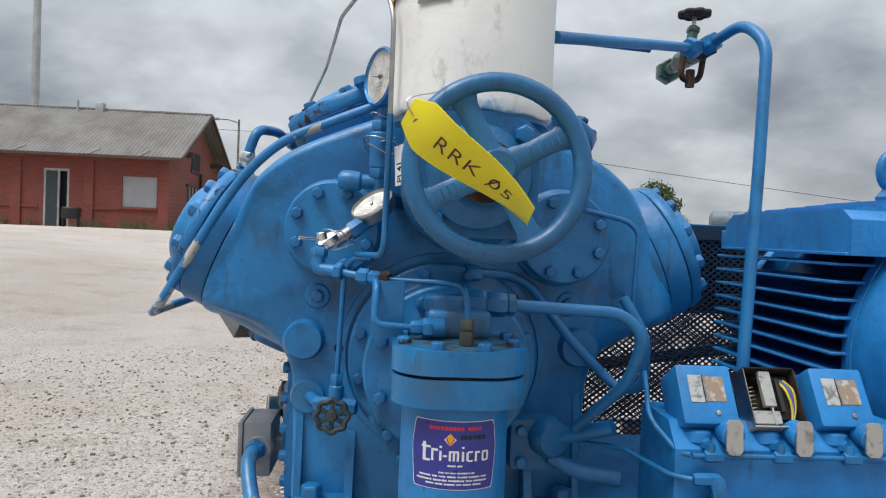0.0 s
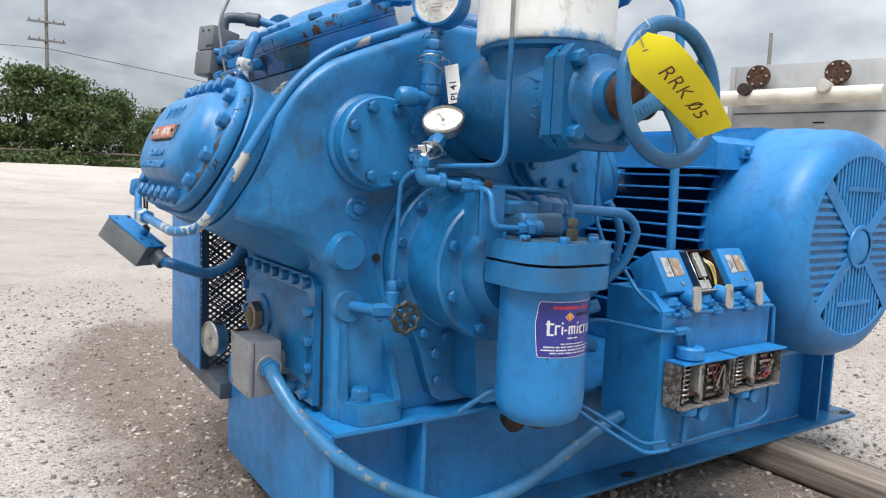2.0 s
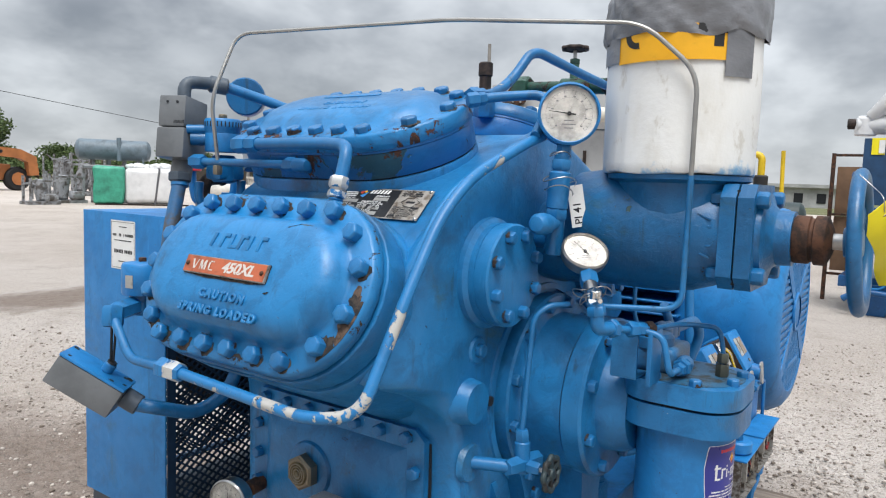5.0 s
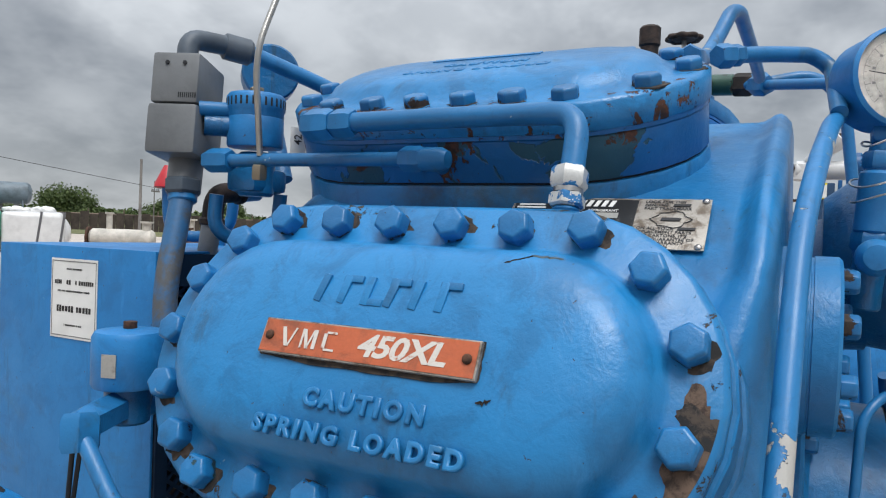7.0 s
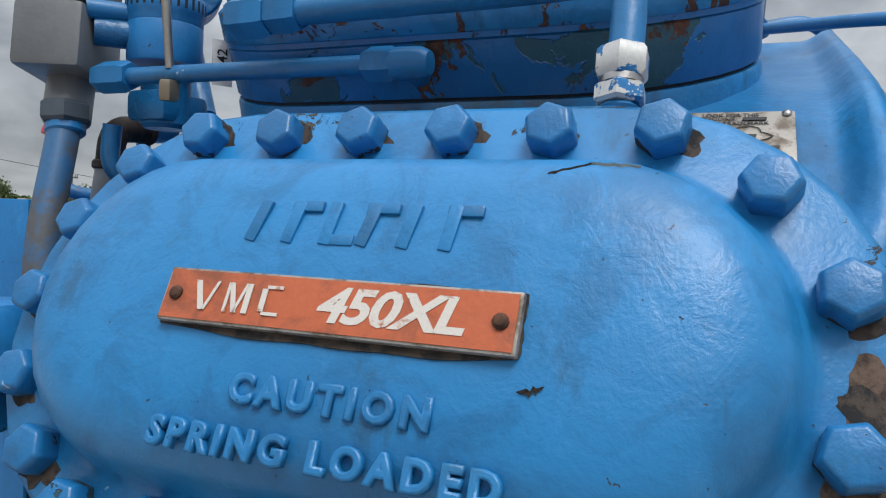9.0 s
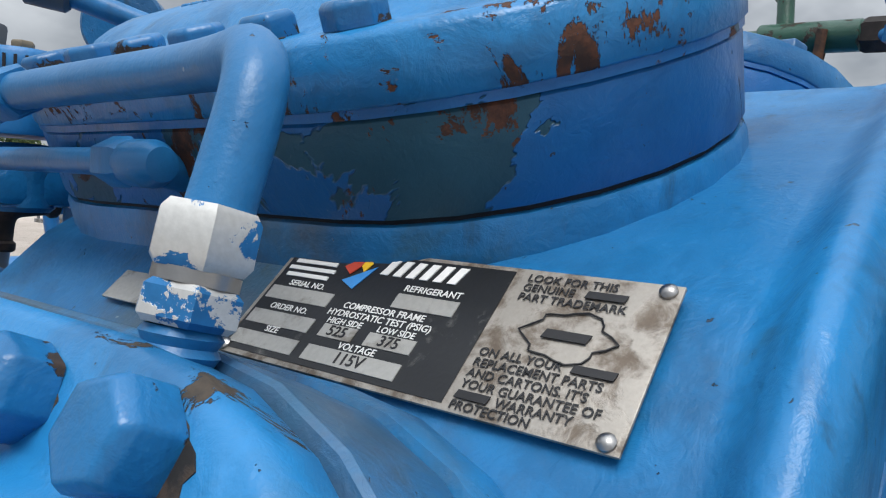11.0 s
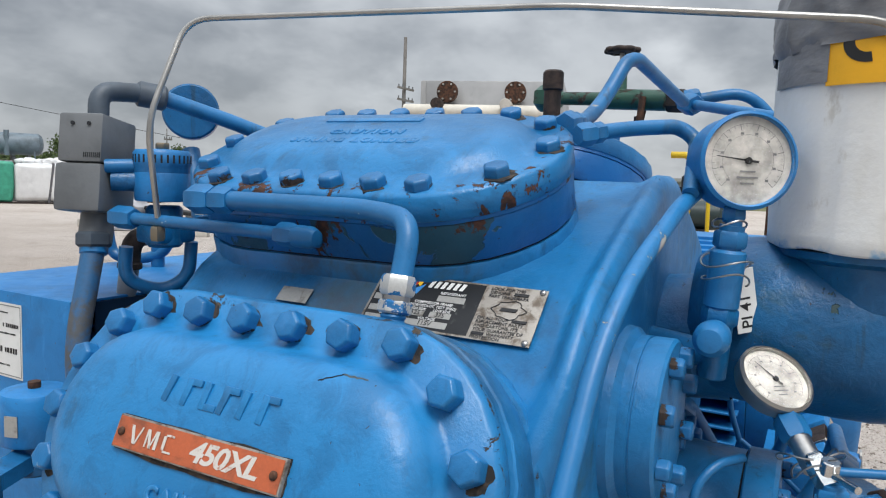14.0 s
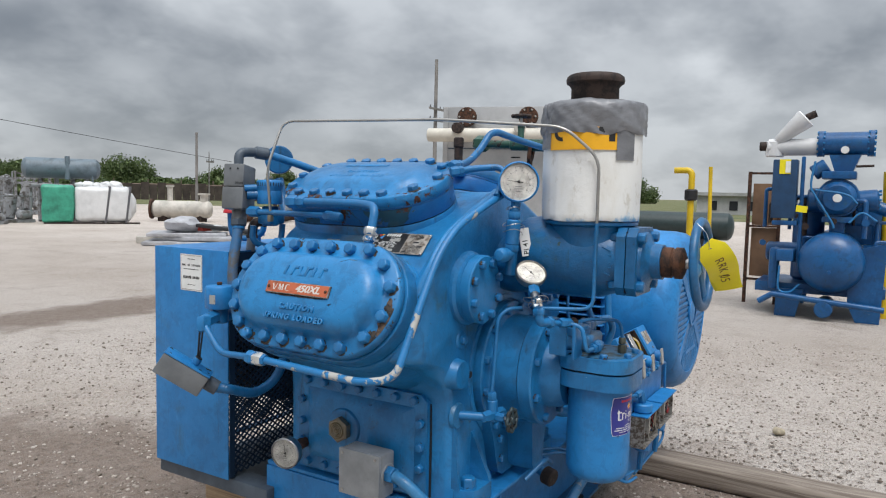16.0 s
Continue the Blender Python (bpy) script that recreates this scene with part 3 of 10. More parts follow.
# ---- skid and timbers ----
CX, CZ = 0.10, 0.667  # crankshaft axis, along y
k = Mat("new_pine_timber")
grain = k.noise(9.0, 6, 0.6, (5.0, 0.16, 6.0), 0.8)
col = k.mix(k.step(grain, 0.35, 0.65), (0.50, 0.355, 0.215), (0.26, 0.165, 0.095))
col = k.mix(k.math("MULTIPLY", k.step(k.noise(3.0, 5, 0.7), 0.5, 0.7), 0.5), col, (0.20, 0.125, 0.075))
M_PINE = k.put(col, 0.7, 0.0, grain, 0.002, 0.5)
k = Mat("weathered_timber")
grain = k.noise(9.0, 6, 0.65, (5.0, 0.2, 6.0), 1.0)
col = k.mix(k.step(grain, 0.35, 0.65), (0.30, 0.255, 0.21), (0.13, 0.10, 0.08))
M_OLDWOOD = k.put(col, 0.85, 0.0, grain, 0.004, 0.7)


def timber(x, y0, y1, mat, label, wid=0.125, turn=0.0, soft=0.006):
    t = box((-wid / 2, y0, 0.002), (wid / 2, y1, 0.094), soft, 2 if soft < 0.01 else 4)
    bmesh.ops.subdivide_edges(t, edges=[e for e in t.edges if e.calc_length() > 0.5], cuts=14)
    for v in t.verts:
        v.co.x += 0.004 * noise.noise(Vector((v.co.y * 3, v.co.z * 9, x)))
        if v.co.z > 0.05:
            v.co.z += 0.003 * noise.noise(Vector((v.co.y * 4, v.co.x * 9, x + 3))) - 0.002
    t.transform(Matrix.Translation((x, 0, 0)) @ Matrix.Rotation(turn, 4, "Z"))
    return single("timber", t, mat, label, "timber", "timbers under the skid")


timber(0.13, 0.30, 2.5, M_PINE, "pale sawn pine timber carrying the blue skid", 0.14)
timber(1.26, -0.2, 2.5, M_OLDWOOD, "weathered grey rounded timber carrying the skid's motor end", 0.12, 0.0, 0.024)

SX0, SX1, SY0, SY1, SZ0, SZ1 = -0.205, 1.64, 1.285, 1.93, 0.096, 0.356
skid = thing("skid", (0.7, 1.6, SZ0), "blue welded steel skid of bent channel on two timbers", "machine base")
t = box((SX0 + 0.004, SY0 - 0.012, SZ1 - 0.010), (SX1, SY1, SZ1), 0.002)
part("deck_plate", t, M_SHEET, skid)
part("front_web", box((SX0 + 0.012, SY0 + 0.055, SZ0 + 0.010), (SX1 - 0.05, SY0 + 0.066, SZ1 - 0.011)), M_SHEET, skid)
t = prism([(SX0 + 0.012, SY0 - 0.005), (SX0 + 0.05, SY0 - 0.03), (SX1 + 0.05, SY0 - 0.03), (SX1 + 0.07, SY0 + 0.0), (SX1 + 0.07, SY0 + 0.054), (SX0 + 0.012, SY0 + 0.054)], "z", SZ0, SZ0 + 0.0095, 0.002)
part("front_flange", t, M_WORNSHEET, skid, "bottom flange with bolt slots, paint scuffed")
for sx in (SX0 + 0.075, 0.62, SX1 + 0.03):
    part("bolt_slot", lathe([(0, 0), (0.017, 0), (0.017, 0.0015), (0, 0.0015)], 18, Matrix.Translation((sx, SY0 - 0.004, SZ0 + 0.0095)) @ Matrix.Diagonal((1.5, 0.8, 1, 1))), M_DARK, skid, "rusty bolt slot")
part("end_plate", box((SX0, SY0 + 0.004, SZ0 + 0.002), (SX0 + 0.0115, SY1, SZ1 - 0.011), 0.002), M_SHEET, skid)
part("end_plate", box((SX1 - 0.012, SY0 + 0.03, SZ0 + 0.002), (SX1, SY1, SZ1 - 0.011), 0.002), M_SHEET, skid)
part("back_web", box((SX0 + 0.012, SY1 - 0.07, SZ0 + 0.010), (SX1 - 0.013, SY1 - 0.059, SZ1 - 0.011)), M_SHEET, skid)
part("back_flange", box((SX0 + 0.012, SY1 - 0.058, SZ0), (SX1 - 0.013, SY1 + 0.02, SZ0 + 0.0095)), M_SHEET, skid)
for sx in (0.0, 1.50):
    part("stiffener", box((sx - 0.005, SY0 - 0.004, SZ0 + 0.010), (sx + 0.005, SY0 + 0.054, SZ1 - 0.011)), M_SHEET, skid)
part("guard_support", box((-0.20, 1.935, 0.235), (0.9, 2.34, 0.243)), M_GREY_DK, skid, "dark steel plate under the belt guard")
part("guard_support", box((-0.235, 1.90, 0.243), (-0.165, 2.36, 0.285), 0.003), M_GREY_DK, skid, "dark channel under the belt guard")
part("guard_support", box((0.8, 1.935, 0.243), (0.87, 2.36, 0.285), 0.003), M_GREY_DK, skid, "dark channel under the belt guard")

# ---- compressor ----
comp = thing("compressor", (CX, 1.6, SZ1), "blue four-bank reciprocating refrigeration compressor, paint flaking to rust", "compressor")
# crankcase: the outline seen along the shaft, mirrored about it
low = [(0.060, 1.140), (-0.180, 1.037), (-0.225, 0.994), (-0.266, 0.952), (-0.366, 0.756), (-0.333, 0.738), (-0.272, 0.719), (-0.222, 0.690), (-0.190, 0.655), (-0.178, 0.60), (-0.176, 0.3575)]
lip = [(0.060, 1.150), (-0.182, 1.056), (-0.245, 1.008), (-0.274, 0.970), (-0.372, 0.756), (-0.333, 0.738), (-0.272, 0.719), (-0.222, 0.690), (-0.190, 0.655), (-0.178, 0.60), (-0.176, 0.3575)]


def casing_ring(mix, inset):
    """The casing's outline between the low shoulder and the raised front wall, drawn in by an inset."""
    pts = [(a[0] + (b[0] - a[0]) * mix, a[1] + (b[1] - a[1]) * mix) for a, b in zip(low, lip)]
    for _ in range(2):
        cut = [pts[0]]
        for (x0, z0), (x1, z1) in zip(pts, pts[1:]):
            cut += [(x0 * 0.75 + x1 * 0.25, z0 * 0.75 + z1 * 0.25), (x0 * 0.25 + x1 * 0.75, z0 * 0.25 + z1 * 0.75)]
        pts = cut + [pts[-1]]
    pts = pts + [(2 * CX - x, z) for x, z in reversed(pts)]
    out = []
    for x, z in pts:
        d = Vector((CX - x, (CZ + 0.06) - z)).normalized()
        out.append((x + d.x * inset, z + (d.y * inset if z > 0.4 else 0)))
    return out


t = bmesh.new()
rings = []
for y, mix, inset in ((1.3365, 1, 0.020), (1.3385, 1, 0.011), (1.344, 1, 0.004), (1.350, 1, 0.0), (1.356, 0.85, 0.0), (1.362, 0.45, 0.0), (1.368, 0.12, 0.0), (1.374, 0.0, 0.0), (1.60, 0.0, 0.0), (1.845, 0.0, 0.0), (1.858, 0.0, 0.005), (1.863, 0.0, 0.016)):
    row = []
    for (x, z), (x0, z0) in zip(casing_ring(mix, inset), casing_ring(mix, 0.0)):
        # the low flanks run over into the front in a wide round
        f = min(1.0, max(0.0, (0.985 - z0) / 0.12)) * min(1.0, max(0.0, (z0 - 0.655) / 0.06))
        k_ = 1.0 + (1.9 if z0 > 0.655 else 1.4) * f * f * (3 - 2 * f)
        row.append(t.verts.new((x0 + (x - x0) * k_, y if y > 1.5 else 1.3365 + (y - 1.3365) * (1 + (k_ - 1) * 0.8), z0 + (z - z0) * k_)))
    rings.append(row)
for a, b in zip(rings, rings[1:]):
    for i in range(len(a)):
        j = (i + 1) % len(a)
        t.faces.new((a[i], a[j], b[j], b[i]))
t.faces.new(rings[0])
t.faces.new(rings[-1][::-1])
part("crankcase", t, M_CAST, comp, angle=70)
BANKS = {"low_left": 155.5, "high_left": 112.5, "high_right": 67.5, "low_right": 24.5}


def racetrack(r, y0, y1, n=14):
    """Points (u across, y along) of a stadium with end radius r."""
    pts = []
    for i in range(n + 1):
        a = math.pi + math.pi * i / n
        pts.append((r * math.cos(a), y0 + r * math.sin(a)))
    for i in range(n + 1):
        a = math.pi * i / n
        pts.append((r * math.cos(a), y1 + r * math.sin(a)))
    return pts


def stack_rings(sections, m, cap0=True, cap1=True):
    """Joins stadium sections (radius, straight start, straight end, height)."""
    t = bmesh.new()
    rings = [[t.verts.new((u, y, h)) for u, y in racetrack(r, a, b)] for r, a, b, h in sections]
    for p, q in zip(rings, rings[1:]):
        n = len(p)
        for i in range(n):
            t.faces.new((p[i], p[(i + 1) % n], q[(i + 1) % n], q[i]))
    if cap0:
        t.faces.new(rings[0][::-1])
    if cap1:
        t.faces.new(rings[-1])
    t.transform(m)
    return t


def bank_frame(deg):
    """Origin on the shaft axis; x across the bank (upwards on the left banks), y along the shaft, z outwards."""
    a = radians(deg)
    z = Vector((math.cos(a), 0, math.sin(a)))
    y = Vector((0, 1, 0))
    x = y.cross(z)
    return Matrix.Translation((CX, 0, CZ)) @ Matrix((x, y, z)).transposed().to_4x4()




def cylinder_bank(deg, mat_cover, mat_ring, HY0, HY1, start, pitch, drop):
    """A cylinder bank with its ring and bolted cover; HY0 and HY1 bound the straight part along the shaft."""
    m = bank_frame(deg)
    # the neck swells out of the crankcase
    edge = 0.1470 if drop == 0 else 0.1375
    part("cylinder_neck", stack_rings([(0.150, HY0 - 0.002, HY1, 0.22), (0.147, HY0, HY1, 0.34), (0.143, HY0, HY1, 0.42), (edge + 0.001, HY0, HY1, 0.445), (edge, HY0, HY1, 0.459), (edge - 0.0015, HY0, HY1, 0.4625), (0.131, HY0, HY1, 0.4635)], m), M_CAST, comp, angle=50)
    deep = 0.006 if drop == 0 else 0.0022
    part("gasket", stack_rings([(0.1355 - deep, HY0, HY1, 0.4622), (0.1355 - deep, HY0, HY1, 0.4680)], m), M_DARK, comp, "dark gasket line under the head")
    rr, seal = (0.1430, 0.1335) if drop == 0 else (0.1365, 0.1374)
    part("head_ring", stack_rings([(0.130, HY0, HY1, 0.4655), (rr - 0.001, HY0, HY1, 0.4658), (rr, HY0, HY1, 0.4672), (rr, HY0, HY1, 0.5086), (rr - 0.0018, HY0, HY1, 0.5108), (0.130, HY0, HY1, 0.5112)], m), mat_ring, comp)
    part("gasket", stack_rings([(seal, HY0, HY1, 0.5105), (seal, HY0, HY1, 0.5165)], m), M_DARK if drop == 0 else mat_ring, comp, "dark gasket line under the cover" if drop == 0 else "painted-over gasket line")
    seat = 0.5385 if drop == 0 else 0.5455
    cover = part("head_cover", stack_rings([(0.130, HY0, HY1, 0.5146), (0.1378, HY0, HY1, 0.5148), (0.139, HY0, HY1, 0.5162), (0.139, HY0, HY1, seat - 0.0045), (0.134, HY0, HY1, seat - 0.0005), (0.103, HY0, HY1, seat + 0.0005), (0.098, HY0, HY1, seat + 0.0035), (0.092, HY0, HY1, 0.556 - drop * 0.3), (0.086, HY0, HY1, 0.567 - drop * 0.7), (0.074, HY0, HY1, 0.576 - drop), (0.058, HY0, HY1, 0.580 - drop), (0.03, HY0, HY1, 0.582 - drop)], m), mat_cover, comp, angle=60)
    rng = random.Random(int(deg))
    ups = [start + pitch * i for i in range(6)]
    seats = [(0.1165, y) for y in ups] + [(-0.1165, y + 0.006) for y in ups]
    for c, s, turns in ((HY0, -1, (47, 17, -17, -47) if drop == 0 else (42, 2, -40)), (HY1, 1, (52, 26, 0, -26, -52) if drop == 0 else (42, 2, -40))):
        seats += [(0.1165 * math.sin(radians(a)), c + s * 0.1165 * math.cos(radians(a))) for a in turns]
    for u, y in seats:
        p = m @ Vector((u, y, seat))
        if deg > 90 and rng.random() < (0.8 if drop == 0 else 0.6):
            # paint flaked off round the bolt's foot
            rb = rng.uniform(0.0125, 0.0165)
            ph = rng.uniform(0, 9)
            pts = [(rb * (1 + 0.42 * noise.noise(Vector((2.1 * math.cos(a_), 2.1 * math.sin(a_), ph)))) * math.cos(a_), rb * (1 + 0.42 * noise.noise(Vector((2.1 * math.cos(a_) + 3, 2.1 * math.sin(a_), ph)))) * math.sin(a_)) for a_ in [math.pi * i_ / 14 for i_ in range(28)]]
            t = prism(pts, "z", -0.0012, 0.00018 if drop == 0 else 0.0003)
            t.transform(m @ Matrix.Translation((u - rng.uniform(0.001, 0.0045), y - rng.uniform(0.0005, 0.0045), seat)))
            part("flaked_patch", t, M_FLAKED, cover, "bare rusty patch round a bolt")
        bolt(cover, p, m.to_3x3() @ Vector((rng.uniform(-0.04, 0.04), rng.uniform(-0.04, 0.04), 1)), 0.0255, 0.0165 if drop == 0 else 0.0115, M_BOLT, "bolt", rng.uniform(0, 1.05))
    return m, cover


bank_m = {}
for key, deg in BANKS.items():
    if key.startswith("high"):
        bank_m[key] = cylinder_bank(deg, M_HEAD_UP, M_RUSTY, 1.550, 1.770, 1.523, 0.0545, 0.012)
    else:
        bank_m[key] = cylinder_bank(deg, M_HEAD, M_CAST, 1.495, 1.725, 1.466, 0.0573, 0.0)

# raised casting words and the maker's mark (as plain strokes) on the left heads
for key in ("low_left", "high_left"):
    m, cover = bank_m[key]
    base = m @ Matrix.Translation((0, 1.605 if key == "low_left" else 1.66, 0.5815 if key == "low_left" else 0.5695))
    # writing runs towards -y, its top towards +x of the bank
    face = base @ Matrix(((0, 1, 0, 0), (-1, 0, 0, 0), (0, 0, 1, 0), (0, 0, 0, 1)))
    off = -0.026 if key == "low_left" else 0.0
    lettering("cast_lettering", "CAUTION", 0.0184, face @ Matrix.Translation((0.008, off - 0.021 if key == "low_left" else -0.016, 0.0)), M_HEAD, cover, 0.0009, label="raised cast lettering", space=1.36, weight=0.0001, soft=0.0012)
    lettering("cast_lettering", "SPRING LOADED", 0.0182, face @ Matrix.Translation((0.005, off - 0.046 if key == "low_left" else -0.042, -0.002)), M_HEAD, cover, 0.0014, label="raised cast lettering", space=1.36, weight=0.0001, soft=0.0012)
    if key == "low_left":
        # the mark: a slanted stroke for each letter, under a top line
        for i in range(6):
            t = box((-0.0035, -0.012, -0.002), (0.0035, 0.012, 0.0022), 0.001)
            t.transform(face @ Matrix.Translation((-0.056 + i * 0.0215, 0.0405, -0.0005)) @ Matrix.Rotation(-0.22 + 0.05 * (i % 3), 4, "Z"))
            part("maker_mark", t, M_HEAD, cover, "raised stroke of the maker's mark")
        for i in (1, 2, 3, 5):
            t = box((-0.009, -0.003, -0.002), (0.009, 0.003, 0.002), 0.001)
            t.transform(face @ Matrix.Translation((-0.050 + i * 0.0215, 0.0405 + (0.009 if i % 2 else -0.009), -0.0005)))
            part("maker_mark", t, M_HEAD, cover, "raised stroke of the maker's mark")
    else:
        t = box((-0.07, -0.006, -0.002), (0.07, 0.006, 0.002), 0.001)
        t.transform(face @ Matrix.Translation((-0.01, 0.03, 0)))
        part("maker_mark", t, M_HEAD, cover, "raised cast bar")

# the largest bare patch: round one bolt at the cover's end and down to the next, out to the rim
m, cover = bank_m["low_left"]


def bare_patch(cu, cy, ru, ry, seed, jag, mat, label, h=0.00025, tilt=0.0):
    pts = []
    for i in range(64):
        q = 2 * math.pi * i / 64
        r = 1 + jag * noise.noise(Vector((1.6 * math.cos(q), 1.6 * math.sin(q), seed))) + 0.35 * jag * noise.noise(Vector((9 * math.cos(q), 9 * math.sin(q), seed)))
        u, y = ru * r * math.cos(q), ry * r * math.sin(q)
        u, y = cu + u * math.cos(tilt) - y * math.sin(tilt), cy + u * math.sin(tilt) + y * math.cos(tilt)
        d = Vector((u, y - 1.495))
        if y < 1.495 and d.length > 0.1335:
            d = d.normalized() * 0.1335
        pts.append((d.x, d.y + 1.495))
    t = prism(pts, "z", -0.0015, h)
    t.transform(m @ Matrix.Translation((0, 0, 0.5385)))
    return part("flaked_patch", t, mat, cover, label)


bare_patch(-0.046, 1.378, 0.042, 0.0185, 4.0, 0.55, M_BARE, "large bare rusty patch where the paint came off")
bare_patch(-0.022, 1.374, 0.014, 0.019, 11.0, 0.7, M_FLAKED, "dark edge of the bare patch", 0.0004)
bare_patch(-0.086, 1.402, 0.019, 0.016, 7.0, 0.6, M_FLAKED, "bare rusty patch round a bolt", 0.0003)
for cu, cy, run, dip, seed in ((0.078, 1.503, 0.020, 0.5, 1.0), (0.0822, 1.484, 0.024, -0.02, 2.0), (-0.030, 1.505, 0.011, 0.3, 6.0)):
    # a crack in the thick paint, its lower lip lifted
    u0 = [cu + dip * run * (j / 10 - 0.5) + 0.0016 * noise.noise(Vector((j * 0.9, seed, 0))) for j in range(11)]
    t = bmesh.new()
    q = [[], []]
    for j, u in enumerate(u0):
        y = cy - run * (j / 10 - 0.5)
        d = max(abs(u), math.hypot(u, min(0.0, y - 1.495)))
        z = float(np.interp(d, (0.030, 0.058, 0.074, 0.086, 0.092, 0.098, 0.103, 0.134), (0.582, 0.580, 0.576, 0.567, 0.556, 0.542, 0.539, 0.538)))
        wide = (0.0011 if seed != 2.0 else 0.0026) * math.sin(math.pi * (j + 0.3) / 10.6) + 0.0002
        for side in (0, 1):
            q[side].append(t.verts.new(m @ Vector((u - wide * side * 2, y, z + 0.0010 - 0.0003 * side))))
    for j in range(10):
        t.faces.new((q[0][j], q[0][j + 1], q[1][j + 1], q[1][j]))
    bmesh.ops.solidify(t, geom=t.faces[:], thickness=0.0016)
    part("paint_crack", t, M_FLAKED if seed != 2.0 else M_OLDPAINT, cover, "dark crack in thick paint" if seed != 2.0 else "lifted grey flake of old paint")

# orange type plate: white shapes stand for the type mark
m, cover = bank_m["low_left"]
face = m @ Matrix.Translation((0, 1.6065, 0.5825)) @ Matrix(((0, 1, 0, 0), (-1, 0, 0, 0), (0, 0, 1, 0), (0, 0, 0, 1)))
pts = []
for i in range(60):
    q = i / 60 * 4
    sx, sy = ((-1 + 2 * (q % 1), -1), (1, -1 + 2 * (q % 1)), (1 - 2 * (q % 1), 1), (-1, 1 - 2 * (q % 1)))[int(q)]
    n_ = noise.noise(Vector((i * 0.37, 2.0, 0.0)))
    pts.append((sx * (0.0952 + 0.002 * n_), sy * (0.0150 + 0.0022 * n_) - (0.0035 * (1 - sx * sx) if sy < 0 else 0)))
t = prism(pts, "z", 0.0, 0.0016)
t.transform(face @ Matrix.Translation((0, -0.0045, -0.0008)))
part("flaked_patch", t, M_FLAKED, cover, "bare dark line where paint broke off round the type plate")
tp = plate(cover, "type_plate", face @ Matrix.Translation((0, -0.0045, 0)), 0.189, 0.0285, 0.005, M_OLDPLATE, 0.001, "worn orange type plate with a white rim")
ff = face @ Matrix.Translation((0, -0.0045, 0.005))
plate(tp, "plate_face", ff, 0.1858, 0.0256, 0.0006, M_ORANGE)


def bars(parent, m, shapes, mat, name="print_mark", th=0.0005, label=""):
    """Flat printed shapes (x, y, width, height, slant) joined into one mark."""
    t = bmesh.new()
    for x, y, w, h, s in shapes:
        vs = [t.verts.new((x + sx * w / 2 + sy * h / 2 * s, y + sy * h / 2, z)) for z in (0, th) for sx, sy in ((-1, -1), (1, -1), (1, 1), (-1, 1))]
        t.faces.new(vs[4:])
        for i in range(4):
            t.faces.new((vs[i], vs[(i + 1) % 4], vs[4 + (i + 1) % 4], vs[4 + i]))
    t.transform(m)
    return tagged(part(name, t, mat, parent), label, kind="stuff")


fm = ff @ Matrix.Translation((0, 0, 0.0009))
shapes = []
for x0, parts_ in ((-0.071, ((-0.0036, 0, 0.0036, 0.0165, -0.36), (0.0036, 0, 0.0018, 0.0165, 0.36))), (-0.051, ((-0.0062, 0, 0.0018, 0.0165, 0.0), (-0.0024, 0, 0.0030, 0.0165, -0.30), (0.0024, 0, 0.0018, 0.0165, 0.30), (0.0064, 0, 0.0034, 0.0165, 0.0))), (-0.030, ((-0.0050, 0, 0.0032, 0.0125, 0.0), (0.0008, 0.0073, 0.0095, 0.0018, 0.0), (0.0008, -0.0073, 0.0095, 0.0018, 0.0)))):
    shapes += [(x0 + p_[0], *p_[1:]) for p_ in parts_]
bars(tp, fm @ Matrix.Diagonal((0.95, 0.92, 1, 1)), shapes, M_WORNWHITE, "type_mark", label="worn white type mark")
lettering("type_mark", "450XL", 0.0235, fm @ Matrix.Translation((0.0330, -0.0002, 0)) @ Matrix.Diagonal((1.22, 1, 1, 1)), M_WORNWHITE, tp, 0.0001, "CENTER", 0.24, "worn white type mark", 0.93, 0.0007)
for sx in (-0.0862, 0.0862):
    piece("rivet", finish(lathe([(0.0038, 0), (0.0038, 0.001), (0.0024, 0.0026), (0, 0.003)], 12), "rivet", M_RUST), tp, ff @ Matrix.Translation((sx, 0, 0.0007)), "rusty drive rivet")

# data plate on the shoulder between the left banks
pc = (Vector((-0.189, 1.588, 1.030)) + Vector((-0.189, 1.397, 1.031)) + Vector((-0.236, 1.395, 0.983)) + Vector((-0.240, 1.578, 0.984))) / 4
NP = quad_frame(pc + Vector((-0.7, 0, 0.72)) * 0.001, (0, -1, 0), (0.049, 0.0, 0.047))
dp = plate(comp, "data_plate", NP, 0.190, 0.067, 0.0016, M_OLDPLATE, 0.0006, "riveted black and silver data plate, scratched")
NF = NP @ Matrix.Translation((0, 0, 0.0017))
plate(dp, "black_field", NF @ Matrix.Translation((-0.031, 0, 0)), 0.122, 0.062, 0.0003, M_BLACKP)
N2 = NF @ Matrix.Translation((0, 0, 0.0005))
for bx, by, bw, bh in ((-0.070, 0.002, 0.040, 0.0075), (-0.070, -0.0125, 0.040, 0.0075), (-0.070, -0.0245, 0.040, 0.0075), (-0.019, -0.0245, 0.050, 0.0075), (-0.034, -0.0128, 0.019, 0.0066), (-0.006, -0.0128, 0.024, 0.0066), (-0.0015, 0.008, 0.031, 0.0075)):
    plate(dp, "entry_field", N2 @ Matrix.Translation((bx, by, -0.0002)), bw, bh, 0.0004, M_SILVER)
